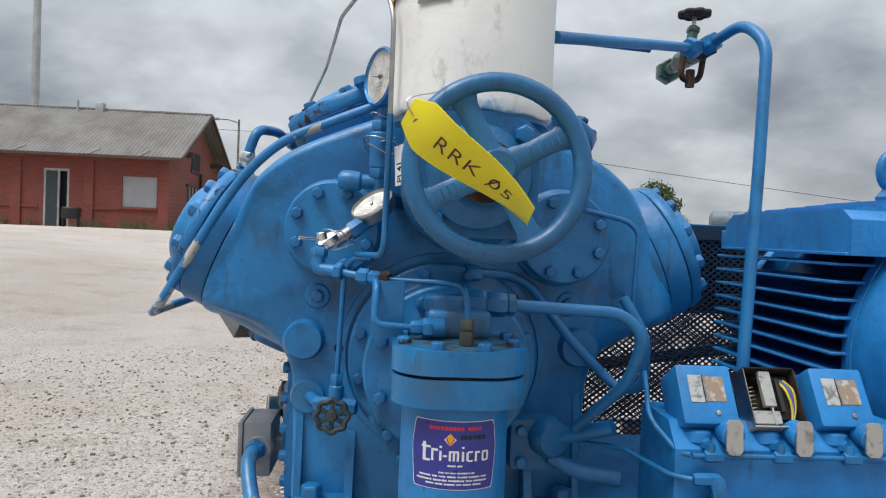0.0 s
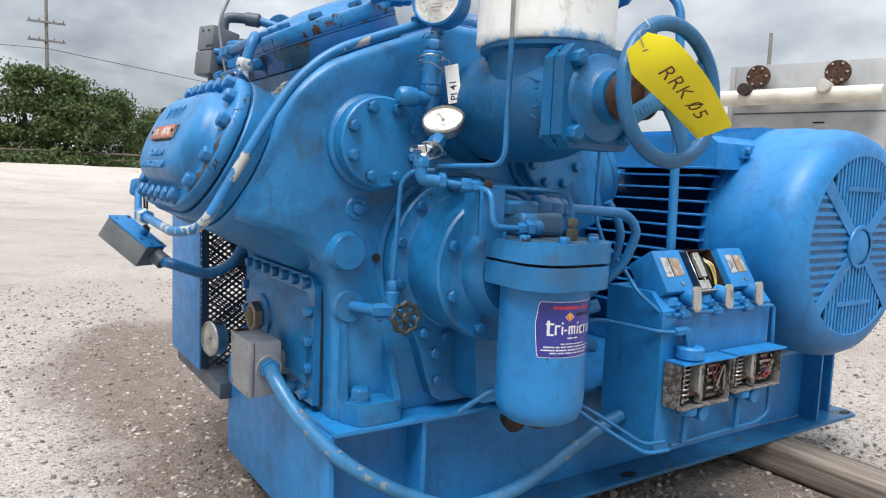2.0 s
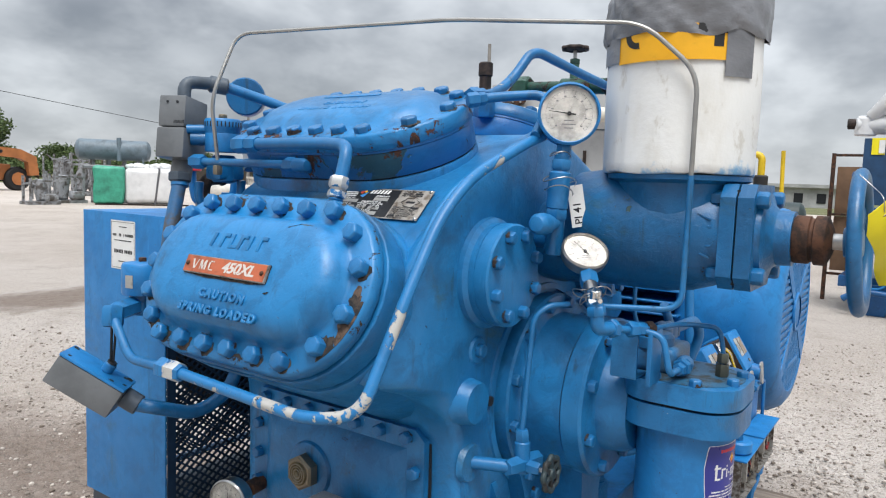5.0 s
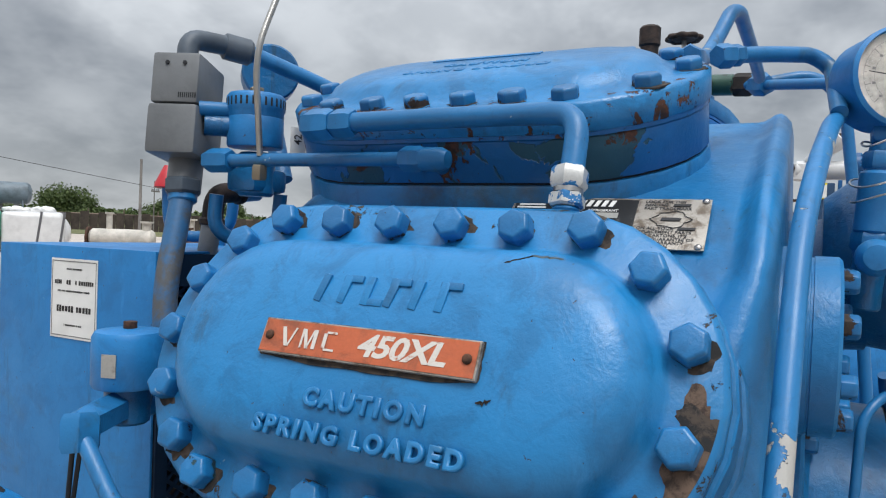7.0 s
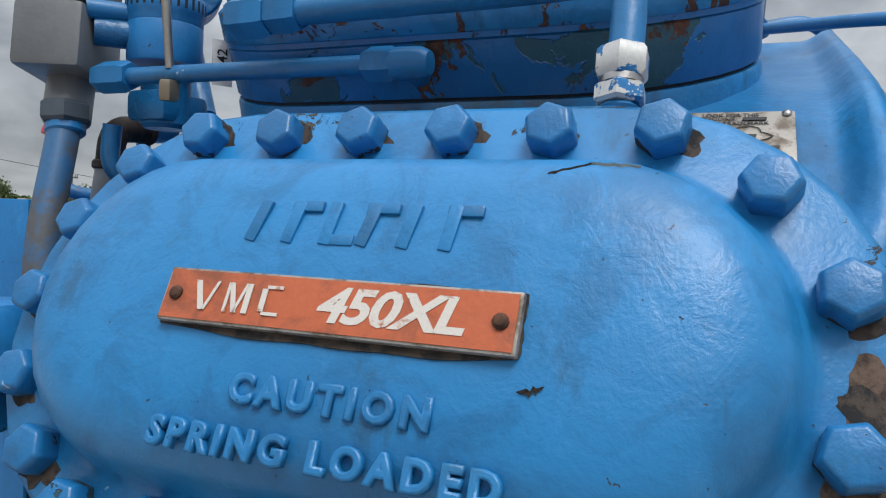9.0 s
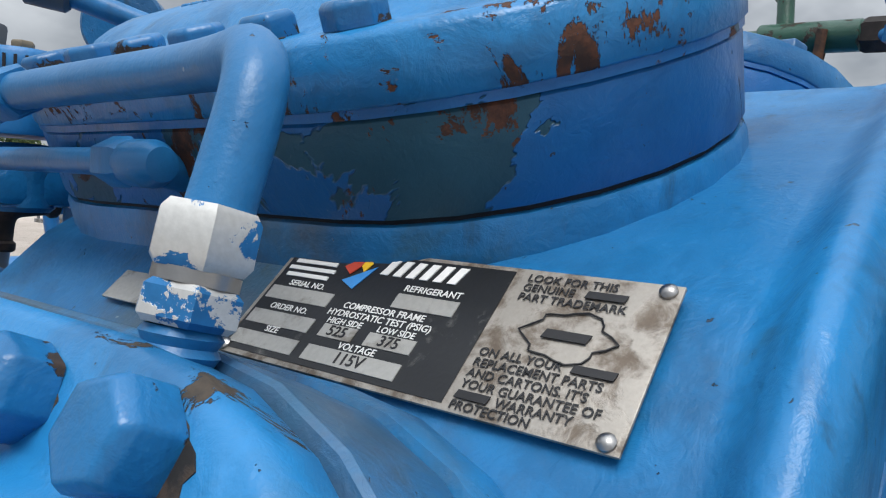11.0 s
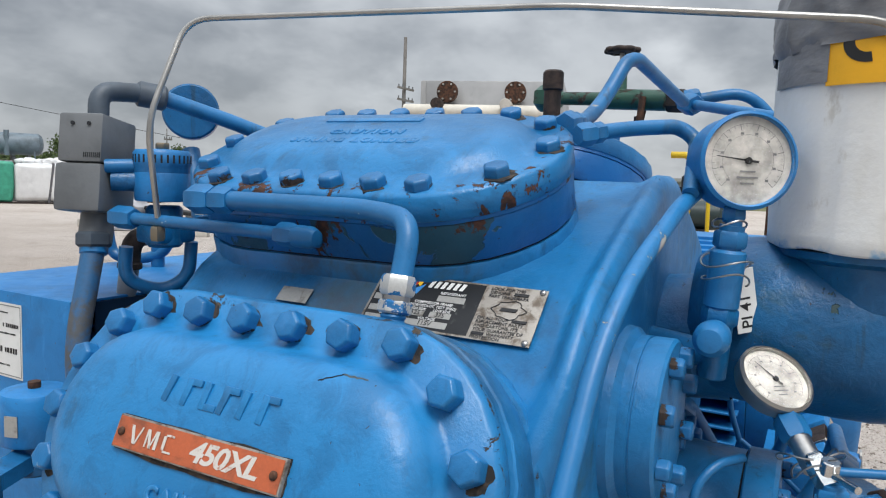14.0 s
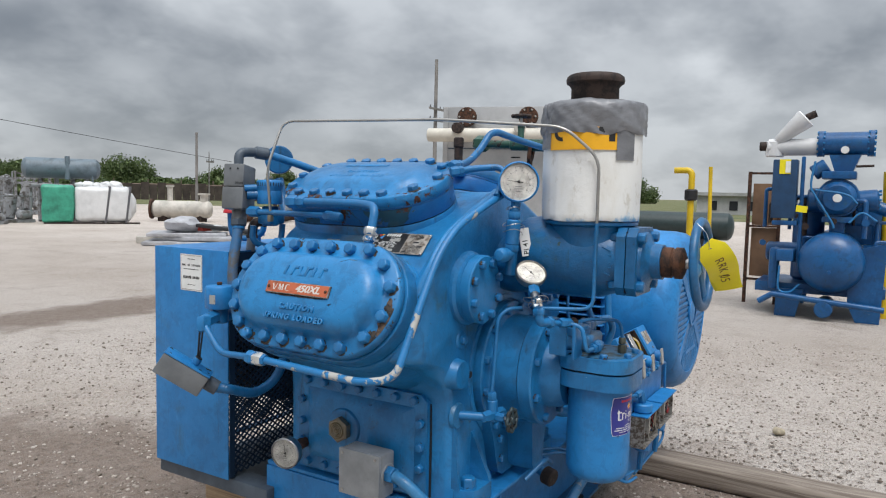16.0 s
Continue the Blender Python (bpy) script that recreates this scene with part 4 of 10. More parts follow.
for txt, tx, ty, sz in (("SERIAL NO.", -0.070, 0.0085, 0.0045), ("ORDER NO.", -0.070, -0.0058, 0.0045), ("SIZE", -0.070, -0.0182, 0.0045), ("REFRIGERANT", -0.0015, 0.0148, 0.0046), ("COMPRESSOR FRAME", -0.019, 0.0012, 0.0046), ("HYDROSTATIC TEST (PSIG)", -0.019, -0.0032, 0.0046), ("HIGH SIDE", -0.034, -0.0075, 0.0042), ("LOW SIDE", -0.006, -0.0075, 0.0042), ("VOLTAGE", -0.019, -0.0186, 0.0045)):
    lettering("plate_print", txt, sz, N2 @ Matrix.Translation((tx, ty, 0)), M_WHITE, dp, 0.0001)
for txt, tx, ty in (("LOOK FOR THIS", 0.0365, 0.0285), ("GENUINE", 0.0365, 0.0238), ("PART TRADEMARK", 0.0365, 0.0191), ("ON ALL YOUR", 0.0335, -0.0078), ("REPLACEMENT PARTS", 0.0335, -0.0125), ("AND CARTONS. IT'S", 0.0335, -0.0172), ("YOUR GUARANTEE OF", 0.0335, -0.0219), ("WARRANTY", 0.0495, -0.0264), ("PROTECTION", 0.0335, -0.0307)):
    lettering("plate_print", txt, 0.0050, N2 @ Matrix.Translation((tx, ty, 0)), M_INK, dp, 0.0001, "LEFT")
lettering("plate_print", "115V", 0.0075, N2 @ Matrix.Translation((-0.019, -0.0245, 0.0004)), M_INK, dp, 0.0001)
lettering("plate_print", "525", 0.007, N2 @ Matrix.Translation((-0.034, -0.0128, 0.0004)), M_INK, dp, 0.0001)
lettering("plate_print", "375", 0.007, N2 @ Matrix.Translation((-0.006, -0.0128, 0.0004)), M_INK, dp, 0.0001)
bars(dp, N2, [(-0.062 - 0.012, 0.026 - 0.0042 * i, 0.030 - 0.003 * (i % 2), 0.0022, 0) for i in range(4)], M_WHITE, label="tiny unreadable lines")
bars(dp, N2, [(-0.030 + i * 0.0072, 0.0245, 0.0042, 0.0088, 0.3) for i in range(6)], M_WHITE, "maker_mark", label="white maker's mark")
for mat_, pts in ((plain("mark_blue", (0.05, 0.25, 0.6), 0.4), [(-0.052, 0.014), (-0.046, 0.018), (-0.037, 0.024), (-0.043, 0.010)]), (plain("mark_red", (0.5, 0.06, 0.03), 0.4), [(-0.056, 0.022), (-0.046, 0.030), (-0.046, 0.024), (-0.050, 0.018)]), (plain("mark_yellow", (0.75, 0.45, 0.02), 0.4), [(-0.046, 0.030), (-0.041, 0.0255), (-0.043, 0.020), (-0.047, 0.024)])):
    t = prism(pts, "z", 0.0, 0.0004)
    t.transform(N2)
    part("maker_mark", t, mat_, dp, "coloured star of the maker's mark")
bars(dp, N2, [(0.0700, 0.0238, 0.015, 0.0032, 0.2), (0.0775, -0.0078, 0.015, 0.0032, 0.2), (0.0405, -0.0264, 0.013, 0.0032, 0.2), (0.0625, 0.0045, 0.017, 0.0038, 0.3)], M_INK, label="maker's name as plain bars")
lg = [(0.0625 + 0.016 * math.cos(a) * (1 + 0.18 * math.cos(6 * a)), 0.0045 + 0.0105 * math.sin(a) * (1 + 0.12 * math.cos(5 * a))) for a in [2 * math.pi * i / 24 for i in range(24)]]
t = sweep([Vector((x, y, 0.0001)) for x, y in lg + lg[:1]], 0.0004, 5)
t.transform(N2)
part("outline_mark", t, M_INK, dp, "outlined mark")
for sx, sy in ((-0.091, 0.030), (0.090, 0.030), (-0.091, -0.030), (0.090, -0.030)):
    piece("rivet", finish(lathe([(0.0032, 0), (0.0032, 0.001), (0.002, 0.0022), (0, 0.0026)], 12), "rivet", M_STEEL), dp, NF @ Matrix.Translation((sx, sy, 0)))
# small foil sticker beside it
plate(comp, "foil_sticker", quad_frame((-0.222, 1.682, 1.0005), (0, -1, 0), (0.05, 0, 0.047)), 0.042, 0.020, 0.001, M_SILVER, 0.0, "worn foil sticker with faint marks")


def round_cover(cx, cz, label):
    m = frame_to((cx, 1.340, cz), (0, -1, 0))
    c = part("side_cover", lathe([(0, 0), (0.094, 0), (0.092, 0.012), (0.085, 0.018), (0.085, 0.028), (0.0835, 0.0285), (0.0835, 0.0305), (0.085, 0.031), (0.085, 0.051), (0.082, 0.054), (0, 0.0545)], 48, m), M_CAST, comp, label)
    for i in range(8):
        a = radians(22.5 + 45 * i)
        bolt(c, (cx + 0.068 * math.cos(a), 1.2855, cz + 0.068 * math.sin(a)), (0, -1, 0), 0.0195, 0.013)


round_cover(-0.112, 0.899, "round bolted handhole cover")
round_cover(0.315, 0.899, "round bolted handhole cover")
for px, lab in ((-0.160, ""), (2 * CX + 0.160, "")):
    part("boss", lathe([(0, 0), (0.044, 0), (0.038, 0.010), (0.036, 0.024), (0.033, 0.029), (0, 0.030)], 32, frame_to((px, 1.345, 0.690), (0, -1, 0))), M_CAST, comp)
for bx, bz in ((-0.138, 0.772), (0.338, 0.772)):
    part("boss", lathe([(0, 0), (0.026, 0), (0.021, 0.006), (0, 0.006)], 24, frame_to((bx, 1.3385, bz), (0, -1, 0))), M_CAST, comp)
    bolt(comp, (bx, 1.3327, bz), (0, -1, 0), 0.022, 0.011)
# bearing housing, pump cover
m = frame_to((CX, 1.3385, CZ), (0, -1, 0))
part("housing_recess", lathe([(0, 0), (0.196, 0), (0.194, 0.006), (0.183, 0.008), (0.183, 0.0), (0, 0)], 64, m), M_CAST, comp)
hous = part("bearing_housing", lathe([(0, 0.0), (0.176, 0.0), (0.176, 0.026), (0.172, 0.030), (0.147, 0.031), (0.141, 0.036), (0.139, 0.110), (0, 0.110)], 64, m), M_CAST, comp, "bolted bearing housing")
for i in range(12):
    a = radians(15 + 30 * i)
    bolt(hous, (CX + 0.161 * math.cos(a), 1.3085, CZ + 0.161 * math.sin(a)), (0, -1, 0), 0.0205, 0.013)
part("gasket", lathe([(0.1385, 0.110), (0.1385, 0.1125)], 64, m), M_DARK, comp)
pump = part("pump_cover", lathe([(0, 0.1125), (0.1425, 0.1125), (0.1445, 0.1145), (0.1445, 0.146), (0.140, 0.151), (0.101, 0.152), (0.095, 0.156), (0.090, 0.185), (0.080, 0.204), (0, 0.206)], 64, m), M_CAST, comp, "bolted oil pump cover")
for i in range(8):
    a = radians(23 + 45 * i)
    bolt(pump, (CX + 0.123 * math.cos(a), 1.1872, CZ + 0.123 * math.sin(a)), (0, -1, 0), 0.0205, 0.013)
part("drilled_hole", rod((-0.096, 1.3335, 0.676), (-0.096, 1.3295, 0.676), 0.0085, 14), M_DARK, comp)
# the housing's flange runs down in a rounded lobe, with a cast oil passage on it
lobe = [(CX - 0.135, 0.555), (CX - 0.105, 0.49), (CX - 0.085, 0.425), (CX - 0.070, 0.388), (CX - 0.045, 0.372), (CX + 0.045, 0.372), (CX + 0.070, 0.388), (CX + 0.085, 0.425), (CX + 0.105, 0.49), (CX + 0.135, 0.555)]
leg = part("sump_flange", prism(lobe, "y", 1.306, 1.338, 0.006, 3), M_CAST, comp, "rounded lower lobe of the bearing flange")
t = prism([(CX - 0.022, 0.56), (CX + 0.080, 0.56), (CX + 0.060, 0.40), (CX + 0.045, 0.382), (CX + 0.005, 0.382), (CX - 0.010, 0.40)], "y", 1.232, 1.308, 0.016, 4)
part("sump_cover", t, M_CAST, comp, "cast oil passage below the pump")
for bx, bz in ((CX - 0.061, 0.420), (CX + 0.072, 0.420), (CX - 0.098, 0.522), (CX - 0.070, 0.478)):
    bolt(leg, (bx, 1.3055, bz), (0, -1, 0), 0.0205, 0.012)
# feet with gusset and hold-down bolt
for s in (-1, 1):
    fx = CX + s * 0.232
    xo, xi = fx + s * 0.038, fx - s * 0.076
    t = prism([(xo, 1.345), (xo - s * 0.003, 1.318), (xo - s * 0.022, 1.283), (xo - s * 0.034, 1.278), (xi + s * 0.008, 1.278), (xi, 1.284), (xi, 1.345)], "z", SZ1 + 0.001, SZ1 + 0.044, 0.005, 3)
    foot = part("foot", t, M_CAST, comp)
    gx = xi + s * 0.010
    t = prism([(1.281, SZ1 + 0.040), (1.341, SZ1 + 0.040), (1.341, 0.520), (1.334, 0.520), (1.281, SZ1 + 0.050)], "x", gx - 0.0075, gx + 0.0075, 0.004, 3)
    part("gusset", t, M_CAST, comp)
    t = prism([(1.315, SZ1 + 0.040), (1.341, SZ1 + 0.040), (1.341, 0.60), (1.337, 0.60)], "x", xo - s * 0.008 - 0.006, xo - s * 0.008 + 0.006, 0.004, 3)
    part("gusset", t, M_CAST, comp)
    part("washer", rod((fx + s * 0.002, 1.308, SZ1 + 0.0430), (fx + s * 0.002, 1.308, SZ1 + 0.047), 0.022), M_CAST, foot)
    bolt(foot, (fx + s * 0.002, 1.308, SZ1 + 0.047), (0, 0, 1), 0.035, 0.024)

# crankcase door on the left side
t = prism([(1.395, 0.372), (1.815, 0.372), (1.815, 0.615), (1.795, 0.632), (1.415, 0.632), (1.395, 0.615)], "x", -0.196, -0.176, 0.004, 2)
part("door_gasket", prism([(1.3905, 0.3695), (1.8190, 0.3695), (1.8190, 0.618), (1.796, 0.6370), (1.413, 0.6370), (1.3905, 0.618)], "x", -0.1815, -0.1765), M_DARK, comp, "dark gasket line round the crankcase door")
door = part("crankcase_door", t, M_CAST, comp, "bolted crankcase inspection door")
t = bmesh.new()
lo = [(1.43, 0.405), (1.78, 0.405), (1.78, 0.598), (1.43, 0.598)]
hi = [(1.47, 0.43), (1.74, 0.43), (1.74, 0.572), (1.47, 0.572)]
a = [t.verts.new((-0.1955, y, z)) for y, z in lo]
b = [t.verts.new((-0.214, y, z)) for y, z in hi]
t.faces.new(b)
for i in range(4):
    t.faces.new((a[i], a[(i + 1) % 4], b[(i + 1) % 4], b[i]))
bevel(t, 0.006, 2)
part("door_panel", t, M_CAST, door)
for y in [1.43 + 0.058 * i for i in range(7)]:
    bolt(door, (-0.1965, y, 0.617), (-1, 0, 0), 0.0205, 0.014)
    bolt(door, (-0.1965, y, 0.388), (-1, 0, 0), 0.0205, 0.014)
for z in (0.445, 0.50, 0.56):
    bolt(door, (-0.1965, 1.412, z), (-1, 0, 0), 0.0205, 0.014)
    bolt(door, (-0.1965, 1.799, z), (-1, 0, 0), 0.0205, 0.014)
m = frame_to((-0.2145, 1.640, 0.512), (-1, 0, 0))
part("sight_boss", lathe([(0, 0), (0.052, 0), (0.049, 0.006), (0.043, 0.0085), (0, 0.0085)], 36, m), M_CAST, door)
sg = part("sight_glass_ring", nut((-0.2225, 1.640, 0.512), (-0.246, 1.640, 0.512), 0.058), M_BRASS, door, "tarnished brass sight glass ring")
part("sight_glass", lathe([(0, 0.0325), (0.022, 0.0325), (0.0215, 0.034)] + [p_ for q_ in range(5) for p_ in ((0.0200 - q_ * 0.0038, 0.0325), (0.0185 - q_ * 0.0038, 0.0345))] + [(0, 0.0335)], 28, m), plain("amber_sight_glass", (0.14, 0.11, 0.06), 0.08, 0.0, 0.3), sg, "amber sight glass")
for rr in (0.007, 0.012, 0.017):
    part("sight_ring", lathe([(rr, 0.0346), (rr + 0.0012, 0.0352), (rr + 0.0024, 0.0346)], 28, m), M_BRASS, sg)

# ---- electric motor ----
MX, MZ = 1.19, 0.70
motor = thing("electric_motor", (MX, 1.6, SZ1), "large blue fan-cooled electric motor with fins and lifting eye", "motor")
m = frame_to((MX, 1.285, MZ), (0, -1, 0))
part("fan_cover", lathe([(0.306, 0.0), (0.313, 0.0), (0.313, 0.072), (0.308, 0.082), (0.3075, 0.150), (0.302, 0.185), (0.284, 0.215), (0.260, 0.229), (0.236, 0.232), (0.232, 0.228), (0.256, 0.224), (0.280, 0.210), (0.300, 0.182), (0.306, 0.150), (0.306, 0.0)], 72, m), M_SHEET, motor, "rounded blue sheet fan cover")
# near-black disc: its colour stands in for the shade inside the cover
part("grille_back", lathe([(0, 0.20), (0.25, 0.20), (0.25, 0.202)], 48, m), M_DARK, motor, "near-black disc put in for the shade behind the grille")
# grille: four fans of slots left by bars between solid webs
t = lathe([(0.030, 0.224), (0.046, 0.224), (0.046, 0.233), (0.030, 0.234)], 32, m)
lathe([(0, 0.222), (0.046, 0.222), (0.046, 0.233), (0.034, 0.235), (0, 0.235)], 32, m, t)
part("grille_hub", t, M_SHEET, motor)
for i in range(4):
    a0 = radians((48, 132, 228, 312)[i])
    vs = []
    t = bmesh.new()
    for hgt in (0.226, 0.232):
        for r, w in ((0.04, 0.014), (0.238, 0.020)):
            for s in (-1, 1):
                vs.append(t.verts.new((r * math.cos(a0) - s * w * math.sin(a0), r * math.sin(a0) + s * w * math.cos(a0), hgt)))
    for f in ((0, 1, 3, 2), (4, 6, 7, 5), (0, 2, 6, 4), (1, 5, 7, 3), (0, 4, 5, 1), (2, 3, 7, 6)):
        t.faces.new([vs[j] for j in f])
    t.transform(m)
    part("grille_web", t, M_SHEET, motor)
for k_ in range(-7, 8):
    # slatted fields at both sides of the hub
    z = k_ * 0.0212
    w = math.sqrt(0.236 ** 2 - z * z)
    inner = max(0.045, abs(z) * 0.92)
    for sd in (-1, 1):
        lo_, hi_ = sorted((MX + sd * inner, MX + sd * w))
        part("grille_bar", box((lo_, 1.0550, MZ + z - 0.0050), (hi_, 1.0585, MZ + z + 0.0050)), M_SHEET, motor)
for sd in (-1, 1):
    # closed fields above and below it, ribbed upright, with one cross bar
    pts = [(0.040 * math.cos(radians(90 * sd + q)), 0.040 * math.sin(radians(90 * sd + q))) for q in (-42, 0, 42)]
    pts += [(0.237 * math.cos(radians(90 * sd + q)), 0.237 * math.sin(radians(90 * sd + q))) for q in (42, 28, 14, 0, -14, -28, -42)]
    t = prism(pts, "z", 0.2235, 0.2262)
    t.transform(m)
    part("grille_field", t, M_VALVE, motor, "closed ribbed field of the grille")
    for k_ in range(-9, 10):
        x = k_ * 0.0165
        z0 = max(0.048, abs(x) * 1.12)
        z1 = math.sqrt(0.234 ** 2 - x * x)
        if z1 - z0 > 0.015:
            lo_, hi_ = sorted((MZ + sd * z0, MZ + sd * z1))
            part("grille_rib", box((MX + x - 0.0045, 1.0545, lo_), (MX + x + 0.0045, 1.0590, hi_)), M_SHEET, motor)
    part("grille_rib", box((MX - 0.085, 1.0525, MZ + sd * 0.150 - 0.006), (MX + 0.085, 1.0543, MZ + sd * 0.150 + 0.006)), M_SHEET, motor)
part("grille_ring", lathe([(0.046, 0.228), (0.056, 0.228), (0.058, 0.233), (0.056, 0.237), (0.047, 0.237)], 36, m), M_SHEET, motor)
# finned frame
# darker valve blue on the stator deepens the shade between the fins by colour
part("stator", lathe([(0, 0), (0.225, 0), (0.225, 0.51), (0, 0.51)], 64, frame_to((MX, 1.79, MZ), (0, -1, 0))), M_VALVE, motor, "stator frame between the fins, shade put in as darker blue")
for k_ in range(12):
    z = -0.21 + k_ * 0.0345
    for s in (-1, 1):
        x0 = MX + s * 0.2
        x1 = MX + s * 0.345
        piece_ = box((min(x0, x1), 1.30, MZ + z - 0.0028), (max(x0, x1), 1.80, MZ + z + 0.0028), 0.001, 1)
        part("cooling_fin", piece_, M_SHEET, motor)
hood = [(1.255, MZ + 0.188), (1.765, MZ + 0.188), (1.755, MZ + 0.252), (1.72, MZ + 0.274), (1.285, MZ + 0.274), (1.258, MZ + 0.255)]
part("frame_top", prism(hood, "x", MX - 0.345, MX + 0.345, 0.004, 2), M_SHEET, motor)
part("hood_lip", box((MX - 0.352, 1.262, MZ + 0.187), (MX + 0.352, 1.76, MZ + 0.193), 0.001, 1), M_SHEET, motor)
for k_ in range(5):
    # shallow lengthwise steps up to the crown
    z1, hw = MZ + 0.281 + 0.0075 * k_, 0.318 - 0.052 * k_
    part("hood_step", prism([(1.285, MZ + 0.25), (1.735, MZ + 0.25), (1.715, z1), (1.289, z1)], "x", MX - hw, MX + hw, 0.003, 2), M_SHEET, motor)
part("end_bell", lathe([(0.10, 0), (0.20, 0.01), (0.268, 0.05), (0.268, 0.085), (0.22, 0.09)], 64, frame_to((MX, 1.875, MZ), (0, -1, 0))), M_SHEET, motor)
part("front_ring", lathe([(0.26, 0), (0.312, 0), (0.314, 0.004), (0.314, 0.030), (0.305, 0.034), (0.26, 0.034)], 64, frame_to((MX, 1.318, MZ), (0, -1, 0))), M_SHEET, motor)
for sx in (-1, 1):
    t = box((MX + sx * 0.238 - 0.017, 1.245, MZ + 0.218), (MX + sx * 0.238 + 0.017, 1.315, MZ + 0.252), 0.004)
    part("cover_lug", t, M_SHEET, motor)
    bolt(motor, (MX + sx * 0.238, 1.2455, MZ + 0.237), (0, -1, 0), 0.019, 0.012)
    part("rear_lug", box((MX + sx * 0.300 - 0.036, 1.742, MZ + 0.186), (MX + sx * 0.300 + 0.036, 1.800, MZ + 0.236), 0.004), M_SHEET, motor)
    bolt(motor, (MX + sx * 0.300, 1.7415, MZ + 0.212), (0, -1, 0), 0.022, 0.010)
    part("motor_foot", box((MX + sx * 0.24 - 0.07, 1.38, SZ1 + 0.001), (MX + sx * 0.24 + 0.07, 1.85, SZ1 + 0.05), 0.006), M_SHEET, motor)
    part("foot_web", box((MX + sx * 0.24 - 0.015, 1.40, SZ1 + 0.049), (MX + sx * 0.24 + 0.015, 1.83, MZ - 0.12), 0.004), M_SHEET, motor)
t = lathe([(0, 0), (0.034, 0), (0.036, 0.012), (0.026, 0.024), (0.020, 0.036), (0, 0.036)], 24, Matrix.Translation((MX, 1.626, MZ + 0.316)))
eye_part = part("lifting_eye", t, M_TUBE, motor, "forged lifting eye")
loop = [Vector((MX + 0.032 * math.cos(a), 1.626, MZ + 0.391 + 0.042 * math.sin(a))) for a in [2 * math.pi * i / 28 for i in range(29)]]
part("eye_ring", sweep(loop, 0.0115, 12), M_TUBE, eye_part)
part("motor_shaft", rod((MX, 1.87, MZ), (MX, 2.03, MZ), 0.04), M_STEEL, motor)
# ---- belt guard ----
GX0, GX1, GY0, GY1, GZ0, GZ1 = -0.252, 1.45, 2.035, 2.355, 0.288, 0.955
guard = thing("belt_guard", (0.6, 2.2, GZ0), "blue sheet metal belt guard with expanded mesh face", "belt guard")
part("end_sheet", box((GX0, GY0 + 0.002, GZ0), (GX0 + 0.004, GY1, GZ1), 0.001), M_SHEET, guard, "flat blue end sheet")
part("top_sheet", box((GX0 + 0.0045, GY0, GZ1 - 0.004), (GX1, GY1 - 0.005, GZ1), 0.001), M_SHEET, guard)
part("back_sheet", box((GX0 + 0.0045, GY1 - 0.004, 0.66), (GX1, GY1, GZ1 - 0.0045)), M_SHEET, guard)
part("bottom_angle", box((GX0 + 0.0045, GY1 - 0.035, GZ0), (GX1, GY1 - 0.005, GZ0 + 0.004)), M_SHEET, guard)
part("end_sheet", box((GX1 - 0.004, GY0 + 0.002, GZ0 + 0.0045), (GX1, GY1 - 0.005, GZ1 - 0.0045)), M_SHEET, guard)
for nm, lo, hi in (("frame_angle", (GX0 + 0.0045, GY0 - 0.002, GZ0 + 0.0045), (GX0 + 0.024, GY0 + 0.001, GZ1 - 0.0045)), ("frame_angle", (GX0 + 0.0345, GY0 - 0.002, GZ1 - 0.045), (GX1 - 0.005, GY0 + 0.001, GZ1 - 0.0045))):
    part(nm, box(lo, hi), M_DARKBLUE, guard)
t = bmesh.new()
P_, Q_ = 0.0235, 0.0090
x = GX0 + 0.03
nx, nz = int((1.42 - x) / P_), int((GZ1 - GZ0 - 0.05) / Q_)
vert, face_ = [], []


def strand(ax, az, bx, bz):
    dx, dz = bx - ax, bz - az
    ln = math.hypot(dx, dz)
    ox, oz = -dz / ln * 0.0023, dx / ln * 0.0023
    i = len(vert)
    for yy in (GY0 + 0.004, GY0 + 0.0075):
        vert.extend([(ax + ox, yy, az + oz), (ax - ox, yy, az - oz), (bx - ox, yy + 0.001, bz - oz), (bx + ox, yy + 0.001, bz + oz)])
    face_.extend([(i, i + 1, i + 2, i + 3), (i + 7, i + 6, i + 5, i + 4), (i, i + 3, i + 7, i + 4), (i + 1, i + 5, i + 6, i + 2)])


for iz in range(nz):
    for ix in range(nx):
        ax, az = x + ix * P_ + (P_ / 2 if iz % 2 else 0), GZ0 + 0.01 + iz * Q_
        strand(ax, az, ax + P_ / 2, az + Q_)
        strand(ax, az, ax - P_ / 2, az + Q_)
me = bpy.data.meshes.new("mesh_screen")
me.from_pydata(vert, [], face_)
me.materials.append(M_DARKBLUE)
scr = adopt(new("mesh_screen", me), guard)
tagged(scr, "dark blue expanded metal screen", kind="stuff")
scr = adopt(new("mesh_screen", me), guard, Matrix.Translation((0, GY1 - GY0 - 0.012, 0)))
tagged(scr, "dark blue expanded metal screen", kind="stuff")
# sheaves and belts behind the screen
drive = thing("belt_drive", (CX, 2.15, GZ0 + 0.005), "dark flywheel, motor sheave and V-belts inside the guard", "belt drive")
part("flywheel", lathe([(0.05, 0), (0.05, -0.02), (0.20, -0.02), (0.21, 0), (0.21, 0.14), (0.17, 0.145), (0.16, 0.05), (0.07, 0.05), (0.06, 0.10), (0, 0.10)], 56, frame_to((CX, 2.255, CZ - 0.02), (0, -1, 0))), M_DKRUST, drive)
part("motor_sheave", lathe([(0, 0), (0.11, 0), (0.11, 0.14), (0, 0.14)], 48, frame_to((MX, 2.255, MZ), (0, -1, 0))), M_DKRUST, drive)
